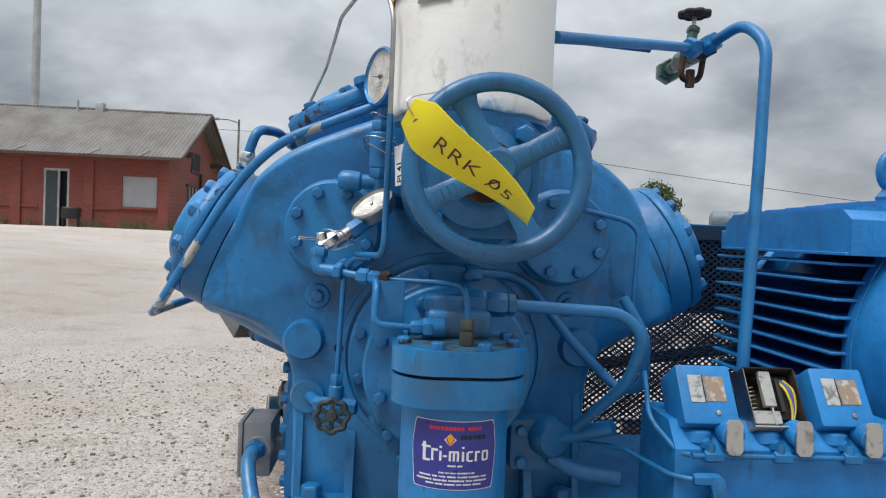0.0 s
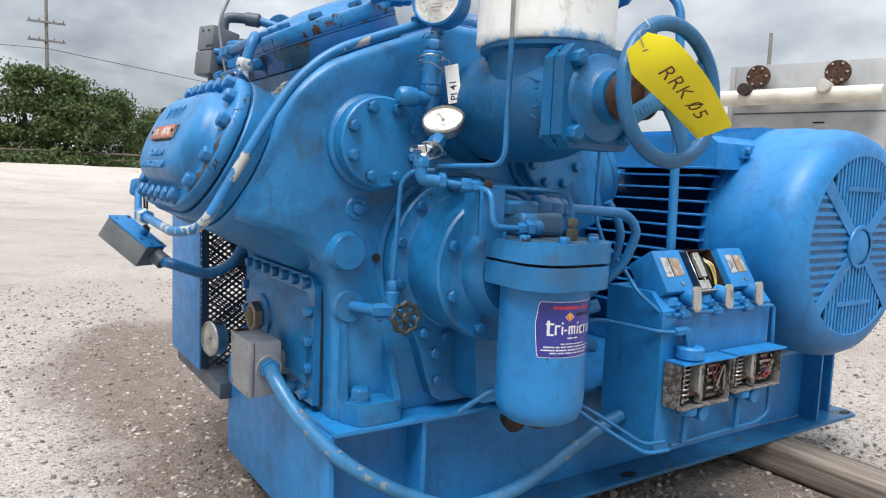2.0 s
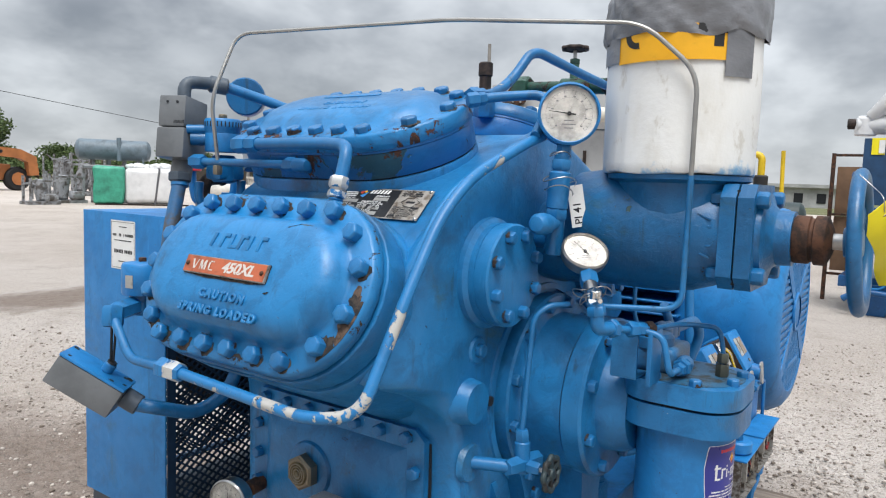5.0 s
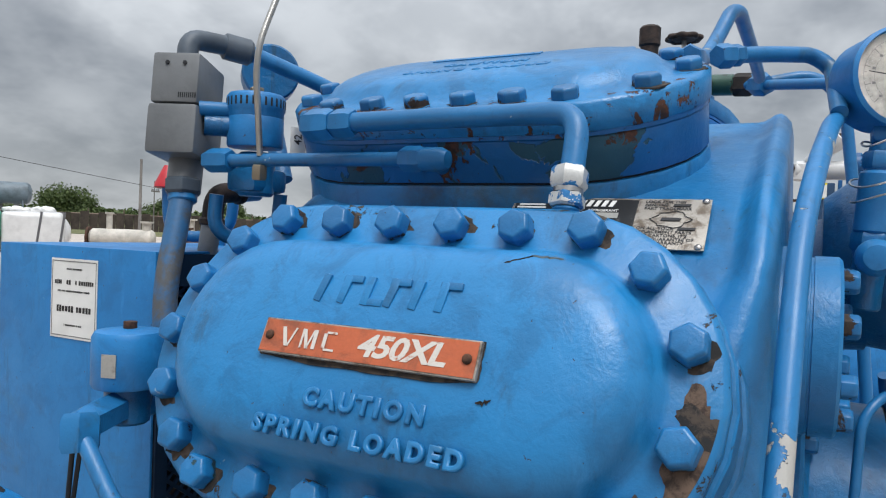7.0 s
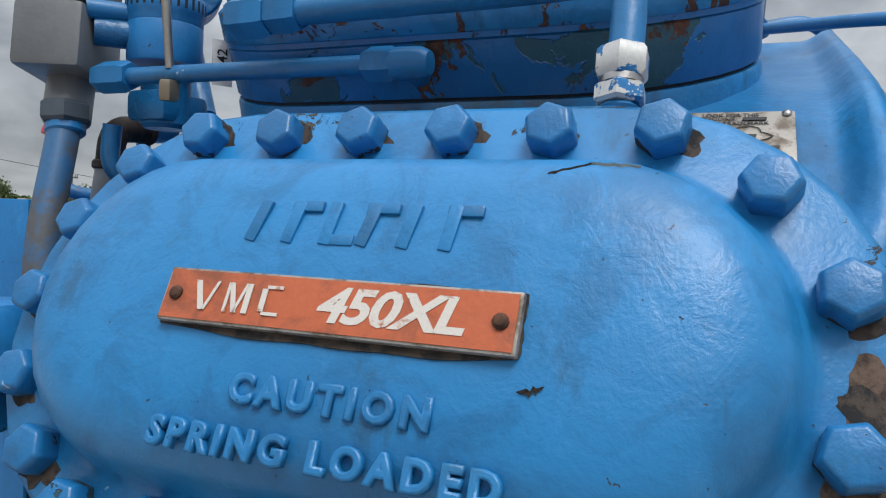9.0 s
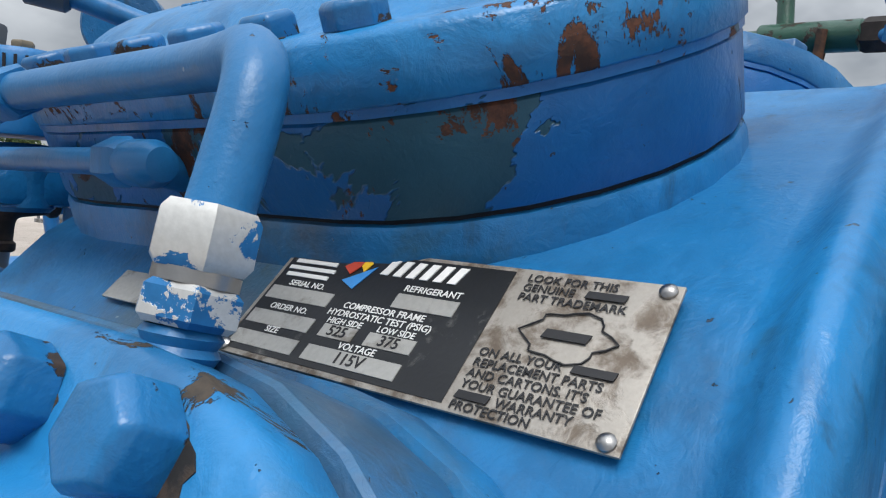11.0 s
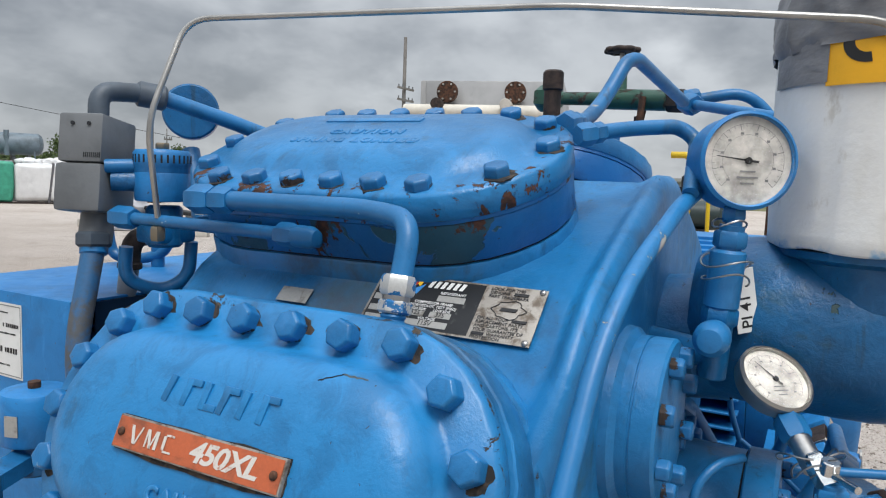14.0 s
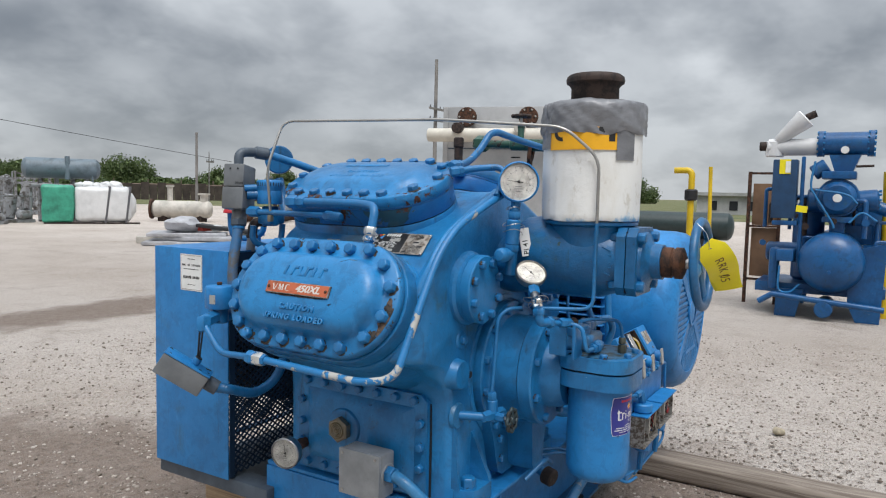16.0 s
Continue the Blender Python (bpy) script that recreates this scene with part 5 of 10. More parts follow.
part("crank_stub", rod((CX, 1.86, CZ), (CX, 2.2, CZ), 0.055), M_DKRUST, drive)
for i in range(4):
    y = 2.13 + 0.035 * i
    for s in (-1, 1):
        t = bmesh.new()
        a, b = Vector((CX, y, CZ - 0.02 + s * 0.212)), Vector((MX, y, MZ + s * 0.112))
        n_ = Vector((0, 0, s * 0.010))
        vs = [t.verts.new(q) for q in (a + Vector((0, -0.011, 0)), a + Vector((0, 0.011, 0)), b + Vector((0, 0.011, 0)), b + Vector((0, -0.011, 0)))]
        vs += [t.verts.new(Vector(v.co) + n_) for v in vs]
        for f in ((0, 1, 2, 3), (4, 7, 6, 5), (0, 3, 7, 4), (1, 5, 6, 2), (0, 4, 5, 1), (2, 6, 7, 3)):
            t.faces.new([vs[j] for j in f])
        part("belt", t, M_BLACK, drive)
# paper notice on the guard's end
note = thing("paper_notice", (GX0 - 0.001, 2.19, 0.885), "white dealer notice on the guard, weathered", "sticker")
nm_ = quad_frame((GX0 - 0.0004, 2.190, 0.884), (0, -1, 0), (0, 0, 1))
plate(note, "paper", nm_, 0.094, 0.108, 0.0006, M_WHITE)
nb = nm_ @ Matrix.Translation((0, 0, 0.0008))
g = random.Random(3)
type_ = []
for y_, wid_, h_ in ((0.040, 0.030, 0.0022), (0.022, 0.078, 0.0062), (0.010, 0.066, 0.0026), (-0.014, 0.068, 0.0092), (-0.036, 0.036, 0.0024)):
    x_ = -wid_ / 2
    while x_ < wid_ / 2:
        w_ = h_ * g.uniform(0.38, 0.62)
        if g.random() > 0.08:
            type_.append((x_ + w_ / 2, y_, w_, h_ * g.uniform(0.75, 1.0), 0))
        x_ += w_ * 1.35
bars(note, nb, type_, M_INK, "print_bars", 0.0002, "printed lines and number as small bars")
bars(note, nb, [(0, 0.0505, 0.090, 0.001, 0), (0, -0.0505, 0.090, 0.001, 0), (-0.0445, 0, 0.001, 0.10, 0), (0.0445, 0, 0.001, 0.10, 0)], M_FADED, "border_line", 0.0002)

# ---- oil filter ----
FX, FY = 0.101, 1.056
filt = thing("oil_filter", (FX, FY, 0.40), "blue cylindrical oil filter housing with bolted flange and blue label", "oil filter")
fm = Matrix.Translation((FX, FY, 0))
part("canister", lathe([(0, 0.405), (0.03, 0.406), (0.058, 0.411), (0.072, 0.420), (0.0785, 0.436), (0.080, 0.455), (0.080, 0.664)], 64, fm), M_SHEET, filt, "plain blue canister")


def cushion(h, c, z0, z1, w=0.003):
    """A square plate with well rounded corners round the filter's axis."""
    pts = []
    for q in range(4):
        for i in range(7):
            a = radians(90 * q + 15 * i)
            ox, oy = ((1, 1), (-1, 1), (-1, -1), (1, -1))[q]
            pts.append((FX + ox * (h - c) + c * math.cos(a), FY + oy * (h - c) + c * math.sin(a)))
    return prism(pts, "z", z0, z1, w, 2)


part("lower_flange", cushion(0.096, 0.062, 0.657, 0.6975), M_CAST, filt)
part("flange_gap", lathe([(0.091, 0.6970), (0.091, 0.703)], 48, fm), M_DARK, filt)
capm = part("head", cushion(0.097, 0.062, 0.7025, 0.737, 0.005), M_CAST, filt, "cast filter head")
for i in range(8):
    a = radians(22 + 45 * i)
    p = Vector((FX + 0.086 * math.cos(a), FY + 0.086 * math.sin(a), 0.737))
    bolt(capm, p, (0, 0, 1), 0.0185, 0.011)
    part("flange_stud", rod(p + Vector((0, 0, -0.046)), p + Vector((0, 0, -0.030)), 0.006, 8), M_DARK, capm)
part("drain_plug", rod((FX, FY, 0.406), (FX, FY, 0.392), 0.018, 16, 0.003), M_RUST, filt)
part("port_block", box((FX - 0.045, FY + 0.06, 0.69), (FX + 0.045, 1.165, 0.735), 0.008), M_CAST, filt)
part("flange_dirt", lathe([(0.0895, 0.7345), (0.0895, 0.7378), (0.083, 0.7384), (0.060, 0.7386), (0.0, 0.7386)], 40, fm), M_GRIMY, filt, "oily dirt on the filter head")
br = part("tube_bracket", box((-0.0165, 1.108, 0.7400), (-0.0125, 1.152, 0.820), 0.001), M_CAST, filt, "angle bracket holding the small tubes")
part("bracket_foot", box((-0.0165, 1.108, 0.7388), (0.040, 1.150, 0.7425), 0.001), M_CAST, br)
# label wrapped on the canister: white card, blue field, both with a blunt point at each side


def label_sheet(name, mat, parent, r, half, z0, z1, lbl=""):
    t = bmesh.new()
    zs = [z0 + (z1 - z0) * q for q in (0.0, 0.06, 0.35, 0.62, 0.94, 1.0)]
    wide = [half - 5, half - 3.2, half - 1.2, half, half - 3.2, half - 5]
    g_ = [[t.verts.new((FX + r * math.cos(radians(-94 + h_ * (i - 10) / 10)), FY + r * math.sin(radians(-94 + h_ * (i - 10) / 10)), z)) for z, h_ in zip(zs, wide)] for i in range(21)]
    for a_, b_ in zip(g_, g_[1:]):
        for j in range(5):
            t.faces.new((a_[j], b_[j], b_[j + 1], a_[j + 1]))
    return part(name, t, mat, parent, lbl, angle=180)


lab = label_sheet("filter_label", M_WHITE, filt, 0.0805, 47.2, 0.5405, 0.6375, "printed label with white border")
label_sheet("label_field", M_LABEL, lab, 0.0808, 46.4, 0.5416, 0.6364, "dark blue printed field")


def on_can(shapes, mat, name, lbl="", r=0.0811):
    """Flat printed shapes (degrees from the label's middle, z, degrees wide, height) bent round the canister."""
    t = bmesh.new()
    for d, z, w, h in shapes:
        z, h = 0.6375 - (0.6375 - z) * 0.775, h * 0.775
        n = max(2, int(w / 4) + 1)
        lo, hi = [], []
        for i in range(n + 1):
            a = radians(-94 + d - w / 2 + w * i / n)
            lo.append(t.verts.new((FX + r * math.cos(a), FY + r * math.sin(a), z - h / 2)))
            hi.append(t.verts.new((FX + r * math.cos(a), FY + r * math.sin(a), z + h / 2)))
        for i in range(n):
            t.faces.new((lo[i], lo[i + 1], hi[i + 1], hi[i]))
    return part(name, t, mat, lab, lbl, angle=180)


def dashes(seed, x0, x1, z, h, word=(3, 9)):
    """A line of small type as letter-sized dashes with gaps between the words."""
    q, x, out = random.Random(seed), x0, []
    while x < x1:
        for _ in range(q.randint(*word)):
            w = h * q.uniform(330, 560)
            if x + w > x1:
                break
            out.append((x + w / 2, z, w, h * q.uniform(0.8, 1.0)))
            x += w * 1.22
        x += h * 420
    return out


on_can(dashes(1, -26, 30, 0.624, 0.0075, (9, 9)), M_INK_RED, "label_heading", "red heading as dashes")
on_can(dashes(2, 6, 36, 0.6085, 0.0085, (6, 6)), M_INK, "label_mark", "maker's mark as dashes")
on_can([(-31, 0.579, 3.4, 0.034), (-29, 0.588, 10, 0.0042), (-27.0, 0.564, 5, 0.0042), (-22.0, 0.575, 2.4, 0.022), (-18.5, 0.584, 4.5, 0.0044), (-13.5, 0.574, 2.4, 0.018), (-13.5, 0.590, 2.4, 0.004), (-9.0, 0.574, 4, 0.0034), (-4, 0.574, 2.2, 0.018), (0, 0.574, 2.2, 0.017), (4, 0.574, 2.2, 0.017), (0, 0.582, 9, 0.0036), (9, 0.574, 2.4, 0.018), (9, 0.590, 2.4, 0.004), (13.6, 0.574, 2.4, 0.015), (16.5, 0.582, 5, 0.0034), (16.5, 0.566, 5, 0.0034), (22.4, 0.574, 2.4, 0.018), (25, 0.5815, 4, 0.0036), (30, 0.574, 2.2, 0.015), (35.5, 0.574, 2.2, 0.015), (32.8, 0.582, 6, 0.0034), (32.8, 0.566, 6, 0.0034)], M_WHITE, "product_mark", "white product mark as strokes")
on_can(dashes(3, -6, 10, 0.5565, 0.0034) + dashes(4, -15, 22, 0.5435, 0.0030) + dashes(5, -36, 36, 0.5365, 0.0034) + dashes(6, -39, 38, 0.5295, 0.0034) + dashes(7, -28, 30, 0.5228, 0.0034), M_WHITE, "label_lines", "small unreadable lines as dashes")
for nm_, mt_, w_, z_ in (("star_rim", M_WHITE, 12.5, 0.0), ("star_field", M_INK_RED, 9.6, 0.0), ("star_field", M_YLABEL, 6.2, 0.002)):
    # a diamond laid up from narrow rows
    on_can([(-4.0, 0.6035 + z_ + 0.0014 * j, max(0.5, w_ * (1 - abs(j) / 8.0)), 0.0015) for j in range(-8, 9) if abs(j) * 0.9 < w_], mt_, nm_, "coloured star mark", 0.0811 + (12.5 - w_) * 0.00003)

# ---- suction stop valve, handwheel ----
VX, VZ = 0.112, 0.977
valve = thing("stop_valve", (VX, 1.1, 0.90), "heavy blue suction stop valve with rusty packing nut", "valve")
my = frame_to((VX, 0.0, VZ), (0, -1, 0))


def along(prof, seg=40):
    """Turned round the valve's stem axis; heights are distances towards the front from y = 0."""
    return lathe([(r, -y) for r, y in prof], seg, my)


part("valve_body", along([(0, 1.30), (0.075, 1.30), (0.098, 1.27), (0.104, 1.22), (0.104, 1.10), (0.098, 1.06), (0.088, 1.03), (0.082, 1.012), (0.082, 1.0)]), M_VALVE, valve, "cast valve body")
part("outlet_neck", lathe([(0.095, 0.98), (0.100, 1.03), (0.104, 1.058), (0.118, 1.064), (0.118, 1.072), (0.05, 1.072)], 44, Matrix.Translation((VX, 1.10, 0))), M_VALVE, valve)
part("mount_neck", lathe([(0.075, 0), (0.080, 0.05), (0.075, 0.10)], 36, frame_to((VX, 1.35, VZ - 0.03), (0, -1, 0.0))), M_VALVE, valve)
t = prism([(VX + sx * a, VZ + sz * b) for sx, sz, a, b in ((-1, -1, 0.083, 0.062), (-1, -1, 0.062, 0.083), (1, -1, 0.062, 0.083), (1, -1, 0.083, 0.062), (1, 1, 0.083, 0.062), (1, 1, 0.062, 0.083), (-1, 1, 0.062, 0.083), (-1, 1, 0.083, 0.062))], "y", 0.985, 1.008, 0.003)
part("body_flange", t, M_VALVE, valve)
t = prism([(VX + sx * a, VZ + sz * b) for sx, sz, a, b in ((-1, -1, 0.083, 0.062), (-1, -1, 0.062, 0.083), (1, -1, 0.062, 0.083), (1, -1, 0.083, 0.062), (1, 1, 0.083, 0.062), (1, 1, 0.062, 0.083), (-1, 1, 0.062, 0.083), (-1, 1, 0.083, 0.062))], "y", 0.958, 0.982, 0.004)
bon = part("bonnet_flange", t, M_VALVE, valve, "square bonnet flange with corner bolts")
part("flange_gap", box((VX - 0.074, 0.981, VZ - 0.074), (VX + 0.074, 0.986, VZ + 0.074)), M_DARK, valve)
for sx in (-1, 1):
    for sz in (-1, 1):
        bolt(bon, (VX + sx * 0.059, 0.9585, VZ + sz * 0.059), (0, -1, 0), 0.024, 0.018, M_VALVE)
        part("stud_nut", nut((VX + sx * 0.059, 1.007, VZ + sz * 0.059), (VX + sx * 0.059, 1.026, VZ + sz * 0.059), 0.024), M_VALVE, bon)
part("bonnet", along([(0.074, 0.960), (0.070, 0.950), (0.052, 0.944), (0.044, 0.935), (0.043, 0.912), (0, 0.912)]), M_VALVE, valve)
part("packing_nut", along([(0.036, 0.913), (0.0375, 0.910), (0.0375, 0.890), (0.034, 0.888), (0.034, 0.884), (0.0385, 0.882), (0.0385, 0.866), (0.030, 0.862), (0.020, 0.858), (0, 0.858)]), M_RUST, valve, "rust brown packing nut")
part("stem", rod((VX, 0.87, VZ), (VX, 0.822, VZ), 0.0125, 18, 0.001), M_STEEL, valve, "bare steel stem")
for i in range(5):
    t = box((-0.0016, -0.012, 0), (0.0016, 0.012, 0.0022), 0.0008)
    t.transform(quad_frame((VX - 0.083, 1.03, VZ + 0.03 - 0.015 * i), (0, -1, 0), (0, 0, 1)) @ Matrix.Rotation(1.57 if i % 2 else 1.2, 4, "Z"))
    part("cast_mark", t, M_VALVE, valve, "raised casting mark")
wheel = thing("handwheel", (VX, 0.835, VZ), "blue cast handwheel with four flared spokes", "handwheel")
WM = frame_to((VX + 0.006, 0.832, VZ), (0, -1, 0.06), (0, 0, 1))
rim = []
for i in range(56):
    a = 2 * math.pi * i / 56
    rim.append(Vector((0.1015 * math.cos(a), 0.1015 * math.sin(a), 0.010)))
t = bmesh.new()
tor = []
for p in rim:
    d = p.copy()
    d.z = 0
    d.normalize()
    tor.append([t.verts.new(p + d * 0.0115 * math.cos(b) + Vector((0, 0, 0.0105 * math.sin(b)))) for b in [2 * math.pi * j / 14 for j in range(14)]])
for i in range(56):
    a, b = tor[i], tor[(i + 1) % 56]
    for j in range(14):
        t.faces.new((a[j], b[j], b[(j + 1) % 14], a[(j + 1) % 14]))
t.transform(WM)
part("rim", t, M_WHEEL, wheel)
part("hub", lathe([(0, -0.012), (0.022, -0.012), (0.025, -0.006), (0.026, 0.008), (0.020, 0.014), (0, 0.014)], 28, WM), M_WHEEL, wheel)
for i in range(4):
    a = radians(-62 + 90 * i)
    t = bmesh.new()
    prof = [(0.016, 0.017, 0.008), (0.045, 0.0125, 0.006), (0.080, 0.0135, 0.006), (0.098, 0.020, 0.007)]
    rs = []
    for r, w, h in prof:
        rs.append([t.verts.new((r, sx * w, 0.004 + sz * h)) for sx, sz in ((-1, -0.5), (1, -0.5), (1, 0.3), (0.55, 1), (-0.55, 1), (-1, 0.3))])
    for p, q in zip(rs, rs[1:]):
        for j in range(6):
            t.faces.new((p[j], p[(j + 1) % 6], q[(j + 1) % 6], q[j]))
    t.faces.new(rs[0][::-1])
    t.faces.new(rs[-1])
    t.transform(WM @ Matrix.Rotation(a, 4, "Z"))
    sp = part("spoke", t, M_WHEEL, wheel)
    if i in (0, 2):
        for j in range(6):
            q = box((0.036 + j * 0.0085, -0.007, 0.0085), (0.039 + j * 0.0085, 0.006, 0.0105), 0.0006)
            q.transform(WM @ Matrix.Rotation(a, 4, "Z"))
            part("cast_mark", q, M_WHEEL, sp, "raised casting mark")
# yellow tag wired to the rim
tag = thing("yellow_tag", (0.03, 0.80, 1.02), "bright yellow plastic tag handwritten RRK 05, wired to the handwheel", "tag")
TA = Vector((0.010, 0.796, 1.034))
tdir = Vector((0.73, -0.23, -0.65)).normalized()
tlen = 0.182
tside = Vector((0.12, -0.58, 0.62))
tside = (tside - tdir * tside.dot(tdir)).normalized()
tn = tdir.cross(tside)


def tag_at(u, v, out=0.0):
    """A point of the bent and twisted tag: u from the tied end to the loose one, v metres across."""
    turn = Matrix.Rotation(0.75 * (u - 0.25) * TWIST, 3, tdir)
    side_v, norm = turn @ tside, turn @ tn
    c = TA + tdir * tlen * u + tn * 0.011 * math.sin(u * 5.2) + tside * 0.006 * math.sin(u * 4.0)
    return c + side_v * v + norm * (out - 2.2 * v * v)


TWIST = 1.0 if (Matrix.Rotation(0.4, 3, tdir) @ tn).x < tn.x else -1.0
t = bmesh.new()
rows_ = []
for i in range(21):
    u = i / 20
    w = 0.0355 * (0.50 + 0.50 * min(1, u / 0.16)) * (1 - 0.22 * max(0.0, u - 0.6))
    rows_.append([t.verts.new(tag_at(u, s * w)) for s in (-1, -0.66, -0.33, 0, 0.33, 0.66, 1)])
for a_, b_ in zip(rows_, rows_[1:]):
    for j in range(6):
        t.faces.new((a_[j], a_[j + 1], b_[j + 1], b_[j]))
ext = bmesh.ops.extrude_face_region(t, geom=list(t.faces))
for v in [g for g in ext["geom"] if isinstance(g, bmesh.types.BMVert)]:
    v.co -= tn * 0.0008
tagp = part("tag_sheet", t, M_YELLOW, tag, angle=60)
M_MARKER = plain("brown_marker", (0.075, 0.022, 0.014), 0.5)


def on_tag(ob):
    """Bends flat writing onto the tag."""
    for v in ob.data.vertices:
        v.co = tag_at(0.55 + v.co.x / tlen, v.co.y - 0.001, 0.0004 + max(0.0, v.co.z))


on_tag(lettering("handwriting", "RRK 05", 0.030, Matrix(), M_MARKER, tagp, 0.0002, shear=0.15, label="brown handwritten letters", space=1.12, weight=-0.0002))
t = box((-0.0009, -0.014, 0.0), (0.0009, 0.014, 0.0004))
t.transform(Matrix.Translation((0.0262, 0.001, 0)) @ Matrix.Rotation(-0.5, 4, "Z"))
on_tag(part("handwriting", t, M_MARKER, tagp, "stroke through the zero"))
part("grommet", lathe([(0.003, 0), (0.0065, 0), (0.006, 0.0016), (0.003, 0.0016)], 16, frame_to(TA + tdir * tlen * 0.11 + tn * 0.0035, tn)), M_BRASS, tagp)
part("tie_wire", sweep(spline([TA + tdir * 0.02 + tn * 0.004, TA + Vector((0.0, -0.004, 0.012)), Vector((0.045, 0.806, 1.060)), Vector((0.052, 0.826, 1.078))], 6), 0.0008, 6), M_STEEL, tag)

# ---- insulated riser ----
RX, RY, RR = 0.112, 1.103, 0.124
riser = thing("insulated_riser", (RX, RY, 1.073), "white jacketed suction riser taped grey at the top, rusty flange", "pipe")
rm = Matrix.Translation((RX, RY, 0))
t = lathe([(0.05, 1.0735), (RR - 0.002, 1.0735), (RR, 1.076)] + [(RR, 1.09 + 0.02 * i) for i in range(13)], 96, rm)
for v in t.verts:
    # dented by hand, with one lengthwise seam
    d_ = Vector((v.co.x - RX, v.co.y - RY))
    a_ = math.atan2(d_.y, d_.x)
    k_ = 1 + 0.022 * noise.noise(Vector((d_.x * 11, d_.y * 11, v.co.z * 7))) + 0.008 * noise.noise(Vector((d_.x * 40, d_.y * 40, v.co.z * 30)))
    k_ -= 0.016 * math.exp(-((a_ - 2.62) / 0.035) ** 2)
    if d_.length > 0.06:
        v.co.x, v.co.y = RX + d_.x * k_, RY + d_.y * k_
        if v.co.z < 1.08:
            v.co.z += 0.006 * noise.noise(Vector((d_.x * 20, d_.y * 20, 3.0)))
part("jacket", t, M_INSUL, riser, "white insulation jacket with paint smears", angle=60)
t = bmesh.new()
prof = [(RR + 0.0030, 1.290), (RR + 0.0045, 1.298), (RR + 0.0050, 1.306), (RR + 0.0045, 1.316), (RR + 0.0050, 1.326), (RR + 0.0045, 1.336), (RR + 0.0040, 1.346), (RR + 0.003, 1.356), (RR - 0.002, 1.3645), (0.105, 1.370), (0.085, 1.373), (0.062, 1.376)]
rg = []
for j, (r, z) in enumerate(prof):
    row = []
    for i in range(144):
        a = 2 * math.pi * i / 144
        dz = 0.020 * noise.noise(Vector((math.cos(a) * 1.9, math.sin(a) * 1.9, 4.0))) if j < 3 else 0.004 * noise.noise(Vector((math.cos(a) * 4, math.sin(a) * 4, z * 30)))
        # slanting pleats
        fold = 1 - abs(noise.noise(Vector((math.cos(a) * 3.2 + z * 24, math.sin(a) * 3.2 - z * 30, 2.0)))) * 2.4
        dr = 0.0055 * max(0.0, fold) ** 2 + 0.004 * noise.noise(Vector((math.cos(a) * 2.2, math.sin(a) * 2.2, z * 18)))
        row.append(t.verts.new((RX + (r + dr) * math.cos(a), RY + (r + dr) * math.sin(a), z + dz)))
    rg.append(row)
for p, q in zip(rg, rg[1:]):
    for i in range(144):
        t.faces.new((p[i], p[(i + 1) % 144], q[(i + 1) % 144], q[i]))
part("duct_tape", t, M_TAPE, riser, "wrinkled grey duct tape", angle=60)
part("pipe_stub", lathe([(0.060, 1.30), (0.060, 1.408), (0.066, 1.416), (0.0725, 1.420), (0.0735, 1.428), (0.071, 1.436), (0.064, 1.441), (0.052, 1.440), (0.050, 1.40)], 44, rm), M_DKRUST, riser, "rusty brown pipe end with a flange lip")


def band(parent, name, d0, d1, z0, z1, mat, r, lbl=""):
    t = bmesh.new()
    n = max(2, int(abs(d1 - d0) / 5))
    g = [[t.verts.new((RX + r * math.cos(radians(d0 + (d1 - d0) * i / n)), RY + r * math.sin(radians(d0 + (d1 - d0) * i / n)), z)) for z in (z0, z1)] for i in range(n + 1)]
    for p, q in zip(g, g[1:]):
        t.faces.new((p[0], q[0], q[1], p[1]))
    return part(name, t, mat, parent, lbl, angle=180)


yb = band(riser, "yellow_band", 145, 226, 1.246, 1.300, M_YLABEL, RR + 0.0034, "yellow pipe marker with torn black letters")
t = bmesh.new()
hook = []
for i in range(15):
    w_ = radians(-100 + 16 * i - 90)
    hook.append([t.verts.new((RX + (RR + 0.0038) * math.cos(radians(163) + q * math.sin(w_) / RR), RY + (RR + 0.0038) * math.sin(radians(163) + q * math.sin(w_) / RR), 1.288 + q * math.cos(w_) * 0.9)) for q in (0.013, 0.024)])
for p, q in zip(hook, hook[1:]):
    t.faces.new((p[0], q[0], q[1], p[1]))
part("letter_stroke", t, M_BLACK, yb, angle=180)
band(yb, "letter_stroke", 205, 226, 1.286, 1.300, M_BLACK, RR + 0.0038)
band(yb, "letter_stroke", 216, 223, 1.266, 1.286, M_BLACK, RR + 0.0038)
band(riser, "tape_patch", 225, 249, 1.222, 1.300, M_TAPE, RR + 0.0045, "grey tape patch")
band(riser, "tape_patch", 108, 146, 1.250, 1.300, M_TAPE, RR + 0.0044, "grey tape patch")

# ---- gauges ----
k = Mat("gauge_glass")
k.b.inputs["Transmission Weight"].default_value = 1.0
k.b.inputs["IOR"].default_value = 1.2
M_GLASS = k.put((1.0, 1.0, 1.0), 0.04)


M_DIALINK = plain("faded_dial_ink", (0.16, 0.16, 0.16), 0.5, 0.0, 0.2)


